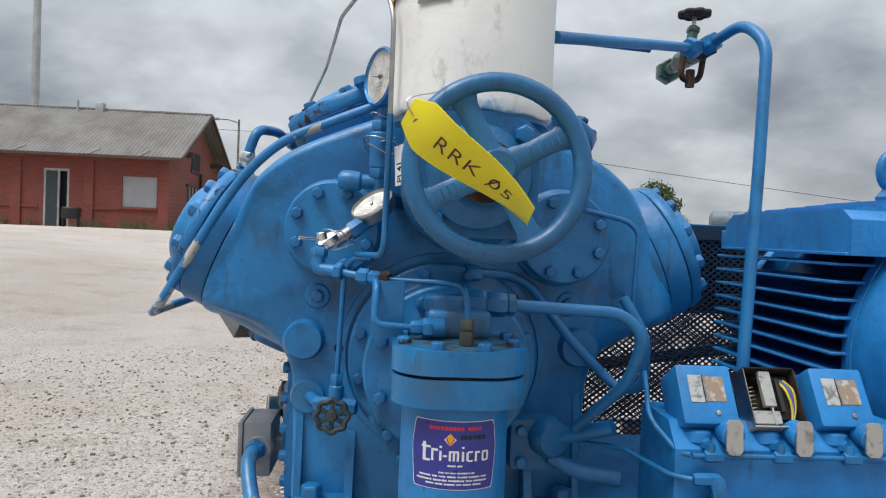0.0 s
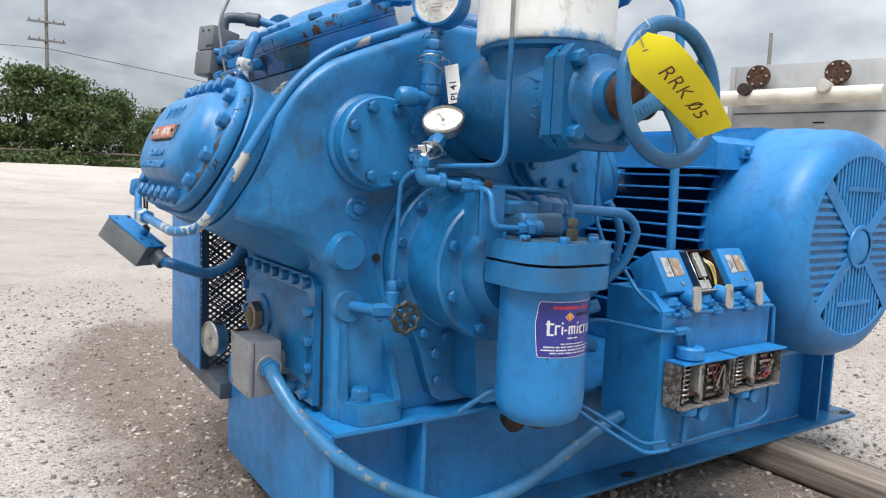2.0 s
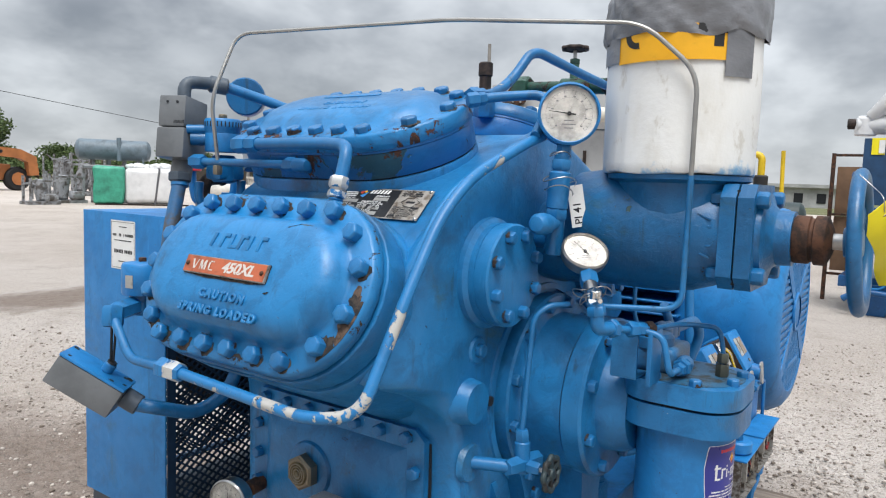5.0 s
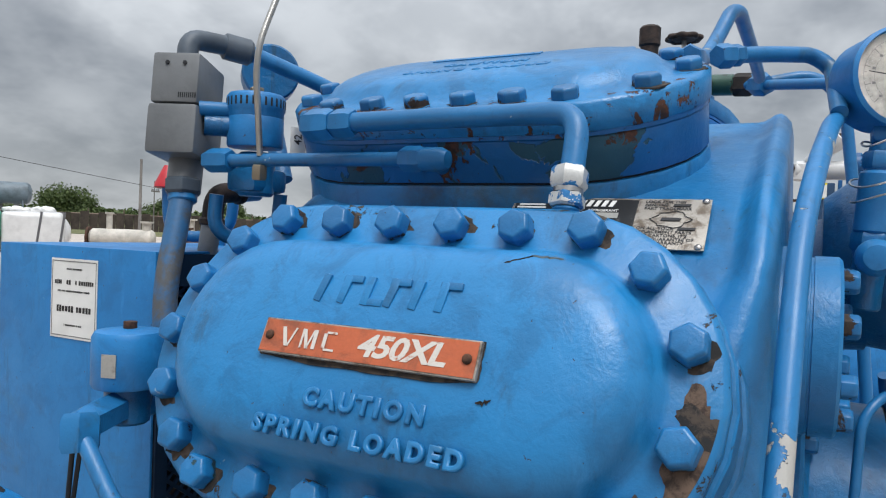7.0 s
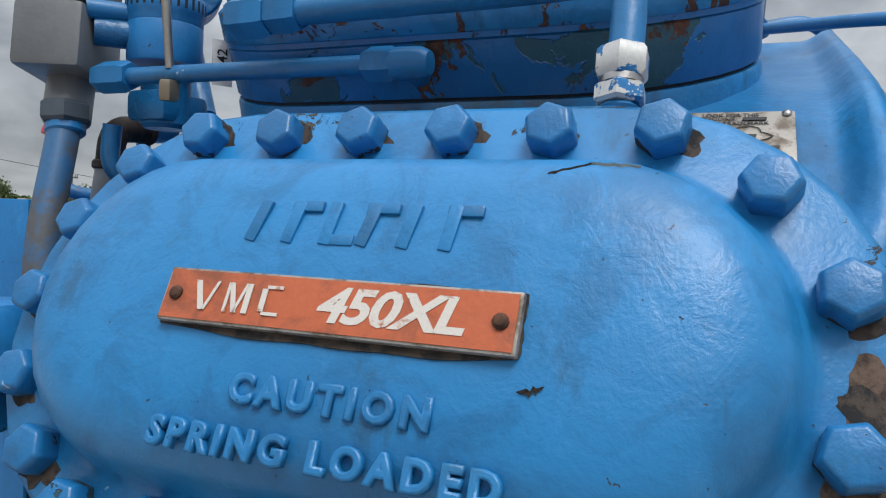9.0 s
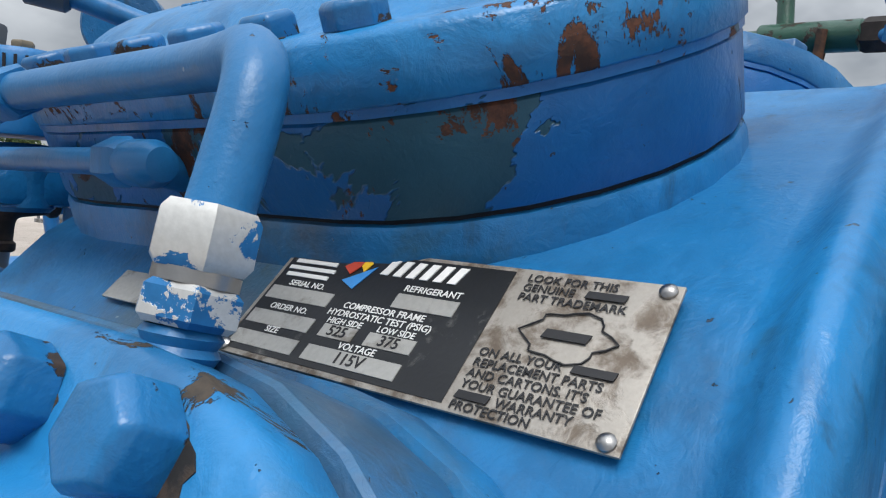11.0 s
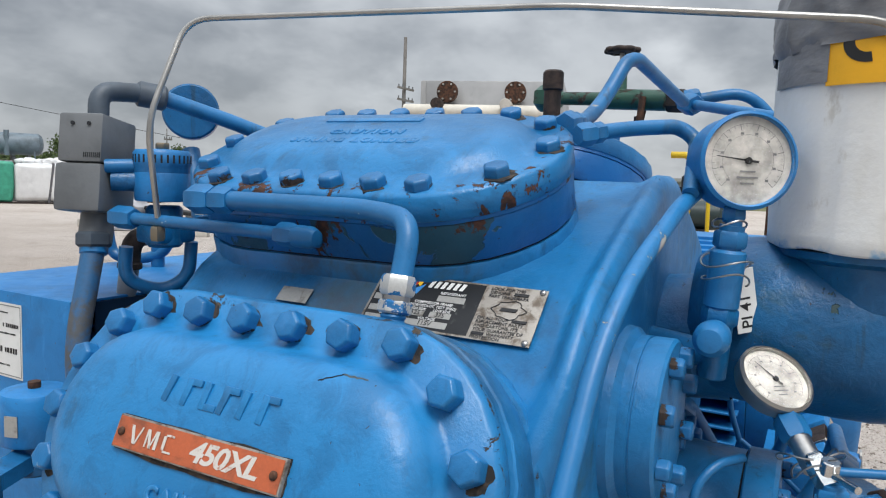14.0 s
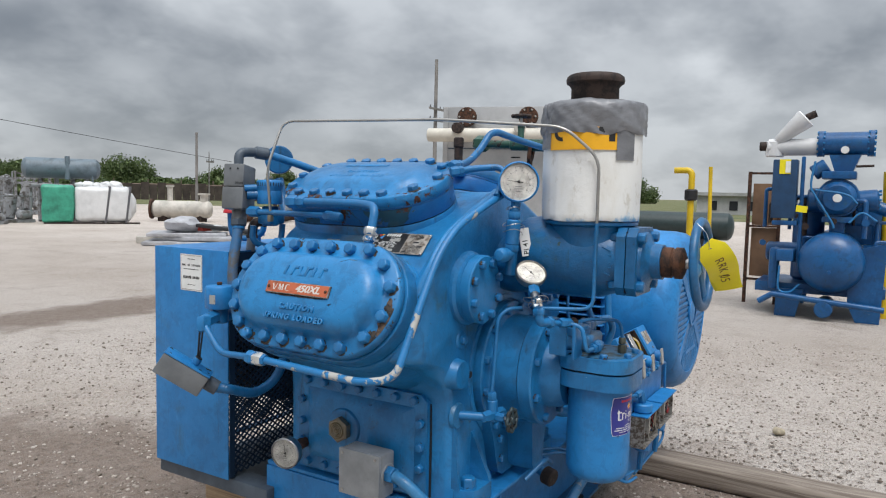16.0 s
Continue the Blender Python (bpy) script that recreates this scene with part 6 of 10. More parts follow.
def gauge(name, c, n, r, label, case, stem_to, needle=-2.6, deep=0.030):
    """A dial gauge: case, bezel, face with printed arcs, needle, glass and stem."""
    g = thing(name, c, label, "gauge", "pressure gauges")
    m = frame_to(c, n) @ Matrix.Rotation(radians(-90), 4, "Z")
    body = part("case", lathe([(0, -deep), (r * 0.90, -deep), (r * 0.96, -deep + 0.004), (r * 0.97, 0.0), (r, 0.002), (r, 0.008), (r * 0.93, 0.011), (r * 0.90, 0.008), (r * 0.90, 0.004)], 56, m), case, g)
    face = part("dial", lathe([(0, 0.0045), (r * 0.905, 0.0045)], 48, m), M_DIAL, g, "aged white dial")
    t = bmesh.new()
    for ring_r, wid in ((0.74, 0.007), (0.52, 0.006)):
        for i in range(54):
            a0, a1 = radians(-135 + 5 * i), radians(-135 + 5 * (i + 1))
            vs = [t.verts.new((r * q * math.sin(a), r * q * math.cos(a), 0.0049)) for a in (a0, a1) for q in (ring_r, ring_r + wid)]
            t.faces.new((vs[0], vs[1], vs[3], vs[2]))
    for i in range(28):
        a = radians(-135 + 10 * i)
        big = i % 3 == 0
        q0, q1, w = (0.62 if big else 0.68), 0.75, (0.007 if big else 0.004)
        ca, sa = math.cos(a), math.sin(a)
        vs = [t.verts.new((r * (q * sa + s * w * ca), r * (q * ca - s * w * sa), 0.0051)) for q in (q0, q1) for s in (-1, 1)]
        t.faces.new((vs[0], vs[1], vs[3], vs[2]))
    for i in range(10):
        a = radians(-135 + 30 * i)
        cx_, cy_ = 0.56 * r * math.sin(a), 0.56 * r * math.cos(a)
        if i < 9 or True:
            s = r * 0.034
            vs = [t.verts.new((cx_ + sx * s, cy_ + sy * s * 0.7, 0.0052)) for sx, sy in ((-1, -1), (1, -1), (1, 1), (-1, 1))]
            t.faces.new(vs)
    for i, wdt in enumerate((0.16, 0.22, 0.14)):
        y = -r * (0.22 + 0.12 * i)
        vs = [t.verts.new((sx * r * wdt, y + sy * r * 0.018, 0.0052)) for sx, sy in ((-1, -1), (1, -1), (1, 1), (-1, 1))]
        t.faces.new(vs)
    t.transform(m)
    part("dial_print", t, M_DIALINK, face, "printed scale marks")
    t = bmesh.new()
    vs = [t.verts.new(q) for q in ((-r * 0.025, -r * 0.22, 0.0062), (r * 0.025, -r * 0.22, 0.0062), (r * 0.008, r * 0.66, 0.0062), (-r * 0.008, r * 0.66, 0.0062))]
    t.faces.new(vs)
    t.transform(m @ Matrix.Rotation(needle, 4, "Z"))
    part("needle", t, M_INK, g)
    part("needle_hub", lathe([(r * 0.07, 0.0055), (r * 0.07, 0.0075), (0, 0.0078)], 16, m), M_INK, g)
    gl = part("glass", lathe([(0, 0.0088), (r * 0.91, 0.0088), (r * 0.91, 0.0096), (0, 0.0096)], 40, m), M_GLASS, g)
    gl.visible_shadow = False
    if stem_to is not None:
        a = Vector(c) - Vector(n).normalized() * deep * 0.55
        b = Vector(stem_to)
        d = (b - a).normalized()
        part("stem", rod(a + d * r * 0.9, b, 0.009, 16), M_TUBE, g)
        part("stem_flat", nut(a + d * (r * 0.95), a + d * (r * 0.95 + 0.016), 0.022), M_TUBE, g)
    return g


G1, G2, G3 = Vector((-0.030, 1.243, 1.166)), Vector((-0.036, 1.200, 0.938)), Vector((-0.288, 1.776, 0.437))
gauge("pressure_gauge", G1, (-0.86, -0.50, 0.06), 0.0515, "large dial gauge with scratched bezel and blue case", M_SHEET, (-0.030, 1.250, 1.090), 1.45, 0.040)
gauge("pressure_gauge", G2, (-0.50, -0.46, 0.735), 0.0395, "small weathered dial gauge tilted upwards", M_STAIN, None, 0.6, 0.012)
gauge("oil_gauge", G3, (-1, -0.22, 0.02), 0.0415, "round dial gauge with steel rim beside the sight glass", M_STEEL, None, 0.1, 0.020)
t = rod(G3 + Vector((0.016, 0.003, 0)), (-0.232, 1.788, 0.437), 0.011, 18)
nut((-0.262, 1.782, 0.437), (-0.246, 1.785, 0.437), 0.030, t)
rod((-0.236, 1.787, 0.437), (-0.196, 1.794, 0.437), 0.015, 18, 0.002, t)
single("gauge_fitting", t, M_RUST, "rusty pipe fitting holding the oil gauge", "pipe fitting")

# fittings below the large gauge, with wire and a white tag
fit1 = thing("gauge_valve", (-0.03, 1.253, 0.93), "blue gauge shut-off fittings with wire loops", "valve")
part("upper_body", rod((-0.030, 1.251, 1.098), (-0.030, 1.254, 1.070), 0.013, 18), M_TUBE, fit1)
part("union", nut((-0.030, 1.252, 1.092), (-0.030, 1.253, 1.074), 0.030), M_TUBE, fit1)
part("valve_block", rod((-0.030, 1.253, 1.072), (-0.030, 1.257, 1.008), 0.0185, 22, 0.003), M_TUBE, fit1)
part("union", nut((-0.030, 1.257, 1.010), (-0.030, 1.258, 0.990), 0.034), M_VALVE, fit1)
part("lower_body", rod((-0.028, 1.258, 0.992), (-0.026, 1.262, 0.930), 0.0155, 20, 0.002), M_VALVE, fit1)
part("side_arm", rod((-0.028, 1.258, 0.985), (-0.062, 1.257, 0.984), 0.0125, 18), M_TUBE, fit1)
part("side_cap", lathe([(0.013, 0), (0.017, 0.004), (0.0185, 0.018), (0.0175, 0.034), (0.012, 0.041), (0, 0.043)], 20, frame_to((-0.060, 1.257, 0.984), (-1, 0, 0.02))), M_TUBE, fit1)
part("back_arm", rod((-0.026, 1.262, 0.955), (0.02, 1.345, 0.955), 0.016, 18), M_VALVE, fit1)
for z, rr, tl in ((1.060, 0.026, 0.1), (1.040, 0.024, -0.25), (1.100, 0.017, 0.0)):
    loop = [Vector((-0.032 + rr * math.cos(a) * 1.05, 1.254 + rr * math.sin(a), z + tl * rr * math.cos(a) + 0.004 * math.sin(2 * a))) for a in [2 * math.pi * i / 26 for i in range(23)]]
    part("wire_loop", sweep(loop, 0.0011, 6), M_STEEL, fit1)
ptag = thing("instrument_tag", (-0.02, 1.24, 1.02), "white plastic instrument tag marked PI 41", "tag")
tagm = Matrix.Translation((0.006, 1.236, 1.014)) @ frame_to(None, (-0.78, -0.62, 0.06), (-0.02, 0.20, 0.97))
t = box((-0.036, -0.0135, 0), (0.036, 0.0135, 0.0012), 0.0004, 1)
t.transform(tagm)
pt = part("tag_plate", t, M_WHITE, ptag)
lettering("tag_print", "PI 41", 0.019, tagm @ Matrix.Translation((-0.012, 0, 0.0014)), M_INK, pt, 0.0001)
part("tag_wire", sweep(spline([Vector((0.004, 1.242, 1.047)), Vector((-0.012, 1.232, 1.056)), Vector((-0.034, 1.238, 1.052))], 6), 0.0008, 6), M_STEEL, ptag)

# fittings below the small gauge
fit2 = thing("gauge_elbow", (-0.1, 1.15, 0.84), "bright chrome valve on blue elbow fittings under the gauge", "pipe fitting")
n2 = Vector((-0.62, -0.36, 0.66)).normalized()
part("gauge_stem", rod(G2 - n2 * 0.018, Vector((-0.056, 1.181, 0.902)), 0.010, 18), M_TUBE, fit2)
part("union", nut((-0.054, 1.184, 0.908), (-0.074, 1.171, 0.893), 0.026), M_TUBE, fit2)
part("nipple", rod((-0.072, 1.172, 0.895), (-0.098, 1.155, 0.876), 0.011, 16), M_STEEL, fit2)
part("chrome_valve", nut((-0.094, 1.157, 0.886), (-0.119, 1.141, 0.868), 0.021), M_CHROME, fit2, "bright chrome needle valve")
part("chrome_cap", rod((-0.112, 1.145, 0.872), (-0.116, 1.143, 0.893), 0.0085, 14, 0.001), M_CHROME, fit2)
part("chrome_lever", rod((-0.116, 1.142, 0.880), (-0.148, 1.122, 0.882), 0.0035, 10), M_CHROME, fit2)
part("elbow", pipe([(-0.118, 1.140, 0.872), (-0.119, 1.136, 0.834), (-0.088, 1.126, 0.832)], 0.0105, 0.010), M_TUBE, fit2)
part("union", nut((-0.1175, 1.1405, 0.868), (-0.1185, 1.138, 0.853), 0.025), M_TUBE, fit2)
part("union", nut((-0.090, 1.127, 0.832), (-0.078, 1.123, 0.831), 0.026), M_TUBE, fit2)
part("cross_tube", rod((-0.08, 1.124, 0.831), (-0.045, 1.108, 0.826), 0.0058, 12), M_TUBE, fit2)
part("union", nut((-0.053, 1.112, 0.827), (-0.036, 1.104, 0.826), 0.022), M_TUBE, fit2)
part("tee_block", nut((-0.036, 1.104, 0.826), (-0.018, 1.096, 0.825), 0.019), M_TUBE, fit2)
part("union", nut((-0.018, 1.096, 0.825), (-0.004, 1.090, 0.824), 0.022), M_DKRUST, fit2, "dark rusty union")
for rr, cc, ax in ((0.030, Vector((-0.090, 1.160, 0.885)), (0.3, 0.2, 0.9)), (0.024, Vector((-0.094, 1.156, 0.880)), (0.1, 0.6, 0.8))):
    mm = frame_to(cc, ax)
    part("wire_loop", sweep([mm @ Vector((rr * math.cos(a), rr * math.sin(a), 0.003 * math.sin(3 * a))) for a in [2 * math.pi * i / 26 for i in range(25)]], 0.0010, 6), M_STEEL, fit2)

# ---- tubing ----


def tube(points, r, label, mat=None, bend=0.03, group="copper and steel tubing", seg=14, name="tube", ends=None):
    e = thing(name, points[0], label, "tube", group)
    part("run", pipe(points, r, bend, seg), mat or M_TUBE, e)
    if ends:
        for i in (0, -1) if ends == 2 else (0,) if ends == 1 else (-1,):
            a, b = Vector(points[i]), Vector(points[1 if i == 0 else -2])
            d = (b - a).normalized()
            part("union_nut", nut(a - d * 0.004, a + d * (r * 2.0 + 0.006), r * 3.1), mat or M_TUBE, e)
    return e


tube([(-0.229, 1.895, 1.075), (-0.250, 1.888, 1.190), (-0.193, 1.884, 1.322), (-0.120, 1.42, 1.318), (-0.045, 1.12, 1.298), (-0.012, 1.043, 1.225), (-0.012, 1.043, 1.06)], 0.0038, "thin dull stainless tube arching over the compressor", M_STAIN, 0.035)
tube([(-0.012, 1.043, 1.07), (-0.012, 1.043, 1.04), (-0.014, 1.044, 0.862), (-0.060, 1.175, 0.858)], 0.0047, "thin tube from the stainless line, painted blue", M_TUBE, 0.03)
tube([(-0.004, 1.288, 1.138), (-0.062, 1.300, 1.117), (-0.208, 1.313, 1.058), (-0.274, 1.322, 0.998), (-0.335, 1.325, 0.905), (-0.432, 1.330, 0.735), (-0.462, 1.40, 0.724), (-0.450, 1.70, 0.730)], 0.0088, "blue conduit pipe bent round the cylinder head, paint scuffed white", M_TUBE_WORN, 0.07, seg=18)
tube([(-0.450, 1.695, 0.730), (-0.452, 1.740, 0.731), (-0.437, 1.86, 0.722), (-0.424, 1.934, 0.785)], 0.0082, "thin blue tube below the cylinder head", M_TUBE, 0.03, ends=1)
jn = thing("pipe_union", (-0.45, 1.70, 0.70), "worn steel and blue union on the conduit", "pipe fitting")
part("nut", nut((-0.4495, 1.698, 0.730), (-0.4505, 1.726, 0.7305), 0.030), M_CHIPWHITE, jn)
part("nut", nut((-0.4505, 1.726, 0.7305), (-0.451, 1.748, 0.731), 0.030), M_TUBE, jn)
# vertical sensing line, its valve
tube([(-0.036, 1.222, 0.851), (-0.068, 1.245, 0.850), (-0.085, 1.262, 0.828), (-0.092, 1.270, 0.632)], 0.0048, "thin blue sensing tube down to the drain valve", M_TUBE, 0.02, ends=None)
nv = thing("drain_valve", (-0.094, 1.25, 0.57), "blue needle valve with worn grey-green handwheel", "valve")
part("valve_nut", nut((-0.092, 1.270, 0.640), (-0.092, 1.268, 0.618), 0.021), M_TUBE, nv)
part("valve_body", rod((-0.092, 1.268, 0.620), (-0.092, 1.266, 0.566), 0.0135, 18, 0.002), M_TUBE, nv)
part("body_flat", nut((-0.130, 1.275, 0.583), (-0.055, 1.256, 0.583), 0.026), M_TUBE, nv)
part("inlet_stub", rod((-0.150, 1.345, 0.583), (-0.120, 1.273, 0.583), 0.011, 16), M_TUBE, nv)
part("inlet_boss", lathe([(0, 0), (0.034, 0), (0.030, 0.010), (0, 0.010)], 28, frame_to((-0.150, 1.339, 0.583), (0, -1, 0))), M_CAST, nv)
part("bonnet", nut((-0.092, 1.262, 0.580), (-0.093, 1.232, 0.580), 0.020), M_TUBE, nv)
part("stem", rod((-0.093, 1.236, 0.580), (-0.094, 1.212, 0.579), 0.005, 12), M_STEEL, nv)
M_DULLGREEN = two_tone("worn_grey_green_wheel", (0.030, 0.052, 0.058), (0.026, 0.025, 0.024), 0.45, 0.6, 60.0, 0.5)
wm = frame_to((-0.094, 1.212, 0.579), (0.0, -1, 0.03))
t = bmesh.new()
prof = []
for i in range(48):
    a = 2 * math.pi * i / 48
    r_ = 0.0265 + 0.0022 * math.cos(8 * a)
    prof.append(Vector((r_ * math.cos(a), r_ * math.sin(a), 0)))
t = sweep(prof + prof[:1], 0.0048, 10)
t.transform(wm)
part("handwheel", t, M_DULLGREEN, nv, "small grey-green handwheel")
part("wheel_hub", lathe([(0, -0.006), (0.010, -0.005), (0.0115, 0.0), (0.008, 0.006), (0, 0.007)], 16, wm), M_DULLGREEN, nv)
for i in range(3):
    q = box((-0.024, -0.004, -0.003), (0.024, 0.004, 0.003), 0.001)
    q.transform(wm @ Matrix.Rotation(math.pi * i / 3, 4, "Z"))
    part("wheel_spoke", q, M_DULLGREEN, nv)
# short lines on the filter head
tube([(-0.027, 1.098, 0.824), (-0.022, 1.066, 0.818), (-0.025, 1.052, 0.760), (0.048, 1.056, 0.755)], 0.0052, "small blue oil line to the filter head", M_TUBE, 0.016)
u = thing("filter_union", (0.06, 1.056, 0.735), "blue hexagon unions on the filter head", "pipe fitting")
part("union", nut((0.030, 1.0555, 0.7555), (0.048, 1.0558, 0.7555), 0.019), M_TUBE, u)
part("union", nut((0.048, 1.0558, 0.7555), (0.064, 1.056, 0.7555), 0.027), M_TUBE, u)
part("port", rod((0.062, 1.056, 0.7555), (0.080, 1.058, 0.757), 0.0145, 16), M_TUBE, u)
tube([(-0.006, 1.091, 0.824), (0.074, 1.070, 0.824), (0.105, 1.014, 0.822), (0.110, 1.006, 0.790), (0.110, 1.005, 0.742)], 0.0042, "thin blue-painted tube to the bleed stud", M_VALVE, 0.018)
u = thing("bleed_fitting", (0.11, 1.005, 0.735), "tarnished green brass bleed fitting on the filter head", "pipe fitting")
part("union", nut((0.110, 1.005, 0.778), (0.110, 1.005, 0.762), 0.017), M_OLDBRASS, u)
part("union", nut((0.110, 1.005, 0.760), (0.110, 1.005, 0.7365), 0.019), M_OLDBRASS, u)
# filter head casting up to the pump, with unions
u = thing("filter_outlet", (0.13, 1.1, 0.74), "blue cast filter outlet block with large unions", "pipe fitting")
t = box((0.055, 1.070, 0.738), (0.155, 1.150, 0.782), 0.012, 3)
part("block", t, M_CAST, u)
part("block_top", lathe([(0.034, 0.778), (0.034, 0.796), (0.028, 0.802), (0, 0.802)], 28, Matrix.Translation((0.085, 1.115, 0))), M_CAST, u)
part("union", nut((0.118, 1.122, 0.790), (0.150, 1.120, 0.789), 0.040), M_TUBE, u)
part("union", nut((0.150, 1.120, 0.789), (0.184, 1.119, 0.788), 0.034), M_TUBE, u)
part("union", nut((0.184, 1.119, 0.788), (0.198, 1.119, 0.788), 0.031), M_TUBE, u)
part("bracket", box((-0.030, 1.080, 0.735), (0.02, 1.088, 0.823), 0.002), M_TUBE, u)
tube([(0.195, 1.119, 0.788), (0.375, 1.126, 0.780), (0.412, 1.122, 0.745), (0.400, 1.145, 0.665), (0.335, 1.235, 0.560)], 0.0100, "fat blue oil line bent down beside the filter", M_TUBE, 0.04, seg=18)
tube([(0.140, 1.310, 0.826), (0.225, 1.322, 0.824), (0.262, 1.318, 0.806), (0.322, 1.283, 0.722), (0.392, 1.275, 0.652)], 0.0092, "blue oil line across the crankcase", M_TUBE, 0.035, seg=18, ends=1)
tube([(0.392, 1.275, 0.652), (0.420, 1.262, 0.625), (0.452, 1.225, 0.640), (0.440, 1.190, 0.735), (0.400, 1.20, 0.80)], 0.0092, "blue looped oil line behind the filter", M_TUBE, 0.03, seg=18)
tube([(0.318, 1.285, 0.958), (0.430, 1.285, 0.935), (0.452, 1.284, 0.915), (0.446, 1.282, 0.765), (0.46, 1.262, 0.70)], 0.0048, "thin blue tube running down the cylinder bank", M_TUBE, 0.02)
tube([(0.46, 1.262, 0.705), (0.440, 1.180, 0.655), (0.428, 1.125, 0.610), (0.462, 1.082, 0.567), (0.478, 1.079, 0.566)], 0.0045, "thin blue tube to the pressure switches", M_TUBE, 0.02)
tube([(0.26, 1.300, 0.530), (0.335, 1.265, 0.530), (0.410, 1.205, 0.537), (0.450, 1.080, 0.532), (0.478, 1.062, 0.532)], 0.0045, "thin blue tube to the lower switch", M_TUBE, 0.02)
tube([(0.215, 1.30, 0.385), (0.30, 1.24, 0.385), (0.36, 1.135, 0.340), (0.42, 1.075, 0.292), (0.470, 1.060, 0.296)], 0.0045, "thin blue tube to the panel foot", M_TUBE, 0.02)
tube([(0.215, 1.285, 0.375), (0.30, 1.225, 0.375), (0.355, 1.12, 0.320), (0.412, 1.062, 0.278), (0.470, 1.050, 0.280)], 0.0045, "thin blue tube to the panel foot", M_TUBE, 0.02)
# pipework low on the right of the pump
u = thing("oil_strainer", (0.29, 1.27, 0.40), "blue cast oil strainer body with flanged cover", "strainer")
part("body", box((0.225, 1.270, 0.470), (0.318, 1.338, 0.565), 0.010, 2), M_CAST, u)
part("cap", lathe([(0, 0), (0.036, 0), (0.036, 0.02), (0.028, 0.032), (0, 0.034)], 28, frame_to((0.292, 1.272, 0.535), (0.3, -1, 0))), M_CAST, u)
bolt(u, (0.245, 1.2695, 0.545), (0, -1, 0), 0.019, 0.012)
bolt(u, (0.245, 1.2695, 0.488), (0, -1, 0), 0.019, 0.012)
part("nozzle", rod((0.305, 1.262, 0.535), (0.395, 1.205, 0.572), 0.0145, 18), M_TUBE, u)
tube([(0.300, 1.268, 0.500), (0.345, 1.250, 0.478), (0.42, 1.235, 0.470)], 0.015, "blue hose below the strainer", M_TUBE, 0.03, seg=16)
tube([(0.05, 1.235, 0.372), (0.11, 1.20, 0.420), (0.16, 1.205, 0.392)], 0.006, "small blue drain tube under the pump", M_TUBE, 0.02)
u = thing("drain_plug", (0.18, 1.225, 0.345), "round rusty plug hanging below the filter", "plug")
part("neck", rod((0.190, 1.300, 0.378), (0.182, 1.230, 0.345), 0.014, 18), M_TUBE, u)
part("plug", rod((0.182, 1.234, 0.346), (0.176, 1.202, 0.339), 0.025, 22, 0.004), M_DKRUST, u)
u = thing("sensor_fitting", (0.145, 1.29, 0.50), "blue hexagon sensor fitting with a grey cable end", "pipe fitting")
part("hex", nut((0.232, 1.338, 0.600), (0.232, 1.312, 0.600), 0.036), M_TUBE, u)
part("plug_end", rod((0.232, 1.313, 0.600), (0.236, 1.285, 0.590), 0.012, 14), M_GREY_DK, u)

# right vertical pipe, small valve with green body
vp = thing("vent_pipe", (0.628, 1.215, 0.36), "tall blue vent pipe bent over to a small valve", "pipe")
part("run", pipe([(0.618, 1.200, 0.357), (0.622, 1.203, 0.70), (0.650, 1.235, 1.05), (0.668, 1.262, 1.272), (0.648, 1.315, 1.322), (0.628, 1.405, 1.306)], 0.0108, 0.035, 18), M_TUBE, vp)
part("union", nut((0.632, 1.395, 1.309), (0.622, 1.425, 1.303), 0.036), M_TUBE, vp)
part("run", pipe([(0.615, 1.430, 1.300), (0.45, 1.285, 1.262), (0.235, 1.075, 1.205)], 0.0095, 0.03, 16), M_TUBE, vp)
part("union", nut((0.600, 1.418, 1.297), (0.572, 1.392, 1.290), 0.036), M_TUBE, vp)
bv = thing("globe_valve", (0.63, 1.5, 1.25), "small flaking green globe valve with dark handwheel", "valve")
part("adapter", nut((0.628, 1.420, 1.304), (0.630, 1.458, 1.306), 0.040), M_DKRUST, bv)
part("valve_body", rod((0.630, 1.455, 1.306), (0.636, 1.585, 1.312), 0.021, 20, 0.003), M_GREEN, bv)
part("yoke", pipe([(0.608, 1.500, 1.312), (0.606, 1.505, 1.252), (0.652, 1.515, 1.252), (0.656, 1.505, 1.312)], 0.0068, 0.02, 10), M_RUST, bv, "rusty bracket")
part("yoke_bolt", rod((0.629, 1.510, 1.238), (0.629, 1.510, 1.275), 0.010, 14), M_DKRUST, bv)
part("outlet", rod((0.636, 1.580, 1.312), (0.655, 1.700, 1.318), 0.014, 16), M_GREEN, bv)
part("outlet_cap", nut((0.655, 1.690, 1.318), (0.662, 1.740, 1.320), 0.052), M_GREEN, bv)
part("bonnet", rod((0.640, 1.552, 1.318), (0.650, 1.556, 1.368), 0.0115, 16), M_GREEN, bv)
part("bonnet_nut", nut((0.650, 1.556, 1.368), (0.652, 1.557, 1.383), 0.025), M_GREEN, bv)
part("stem", rod((0.652, 1.557, 1.383), (0.653, 1.558, 1.408), 0.005, 10), M_STEEL, bv)
t = sweep([Vector((0.653 + (0.030 + 0.003 * math.cos(8 * a)) * math.cos(a), 1.558 + (0.030 + 0.003 * math.cos(8 * a)) * math.sin(a), 1.412)) for a in [2 * math.pi * i / 48 for i in range(49)]], 0.0058, 10)
part("handwheel", t, M_DKRUST, bv, "small dark fluted handwheel")
part("wheel_disc", lathe([(0, 1.406), (0.012, 1.408), (0.029, 1.410), (0.029, 1.414), (0, 1.418)], 24, Matrix.Translation((0.653, 1.558, 0))), M_DKRUST, bv)

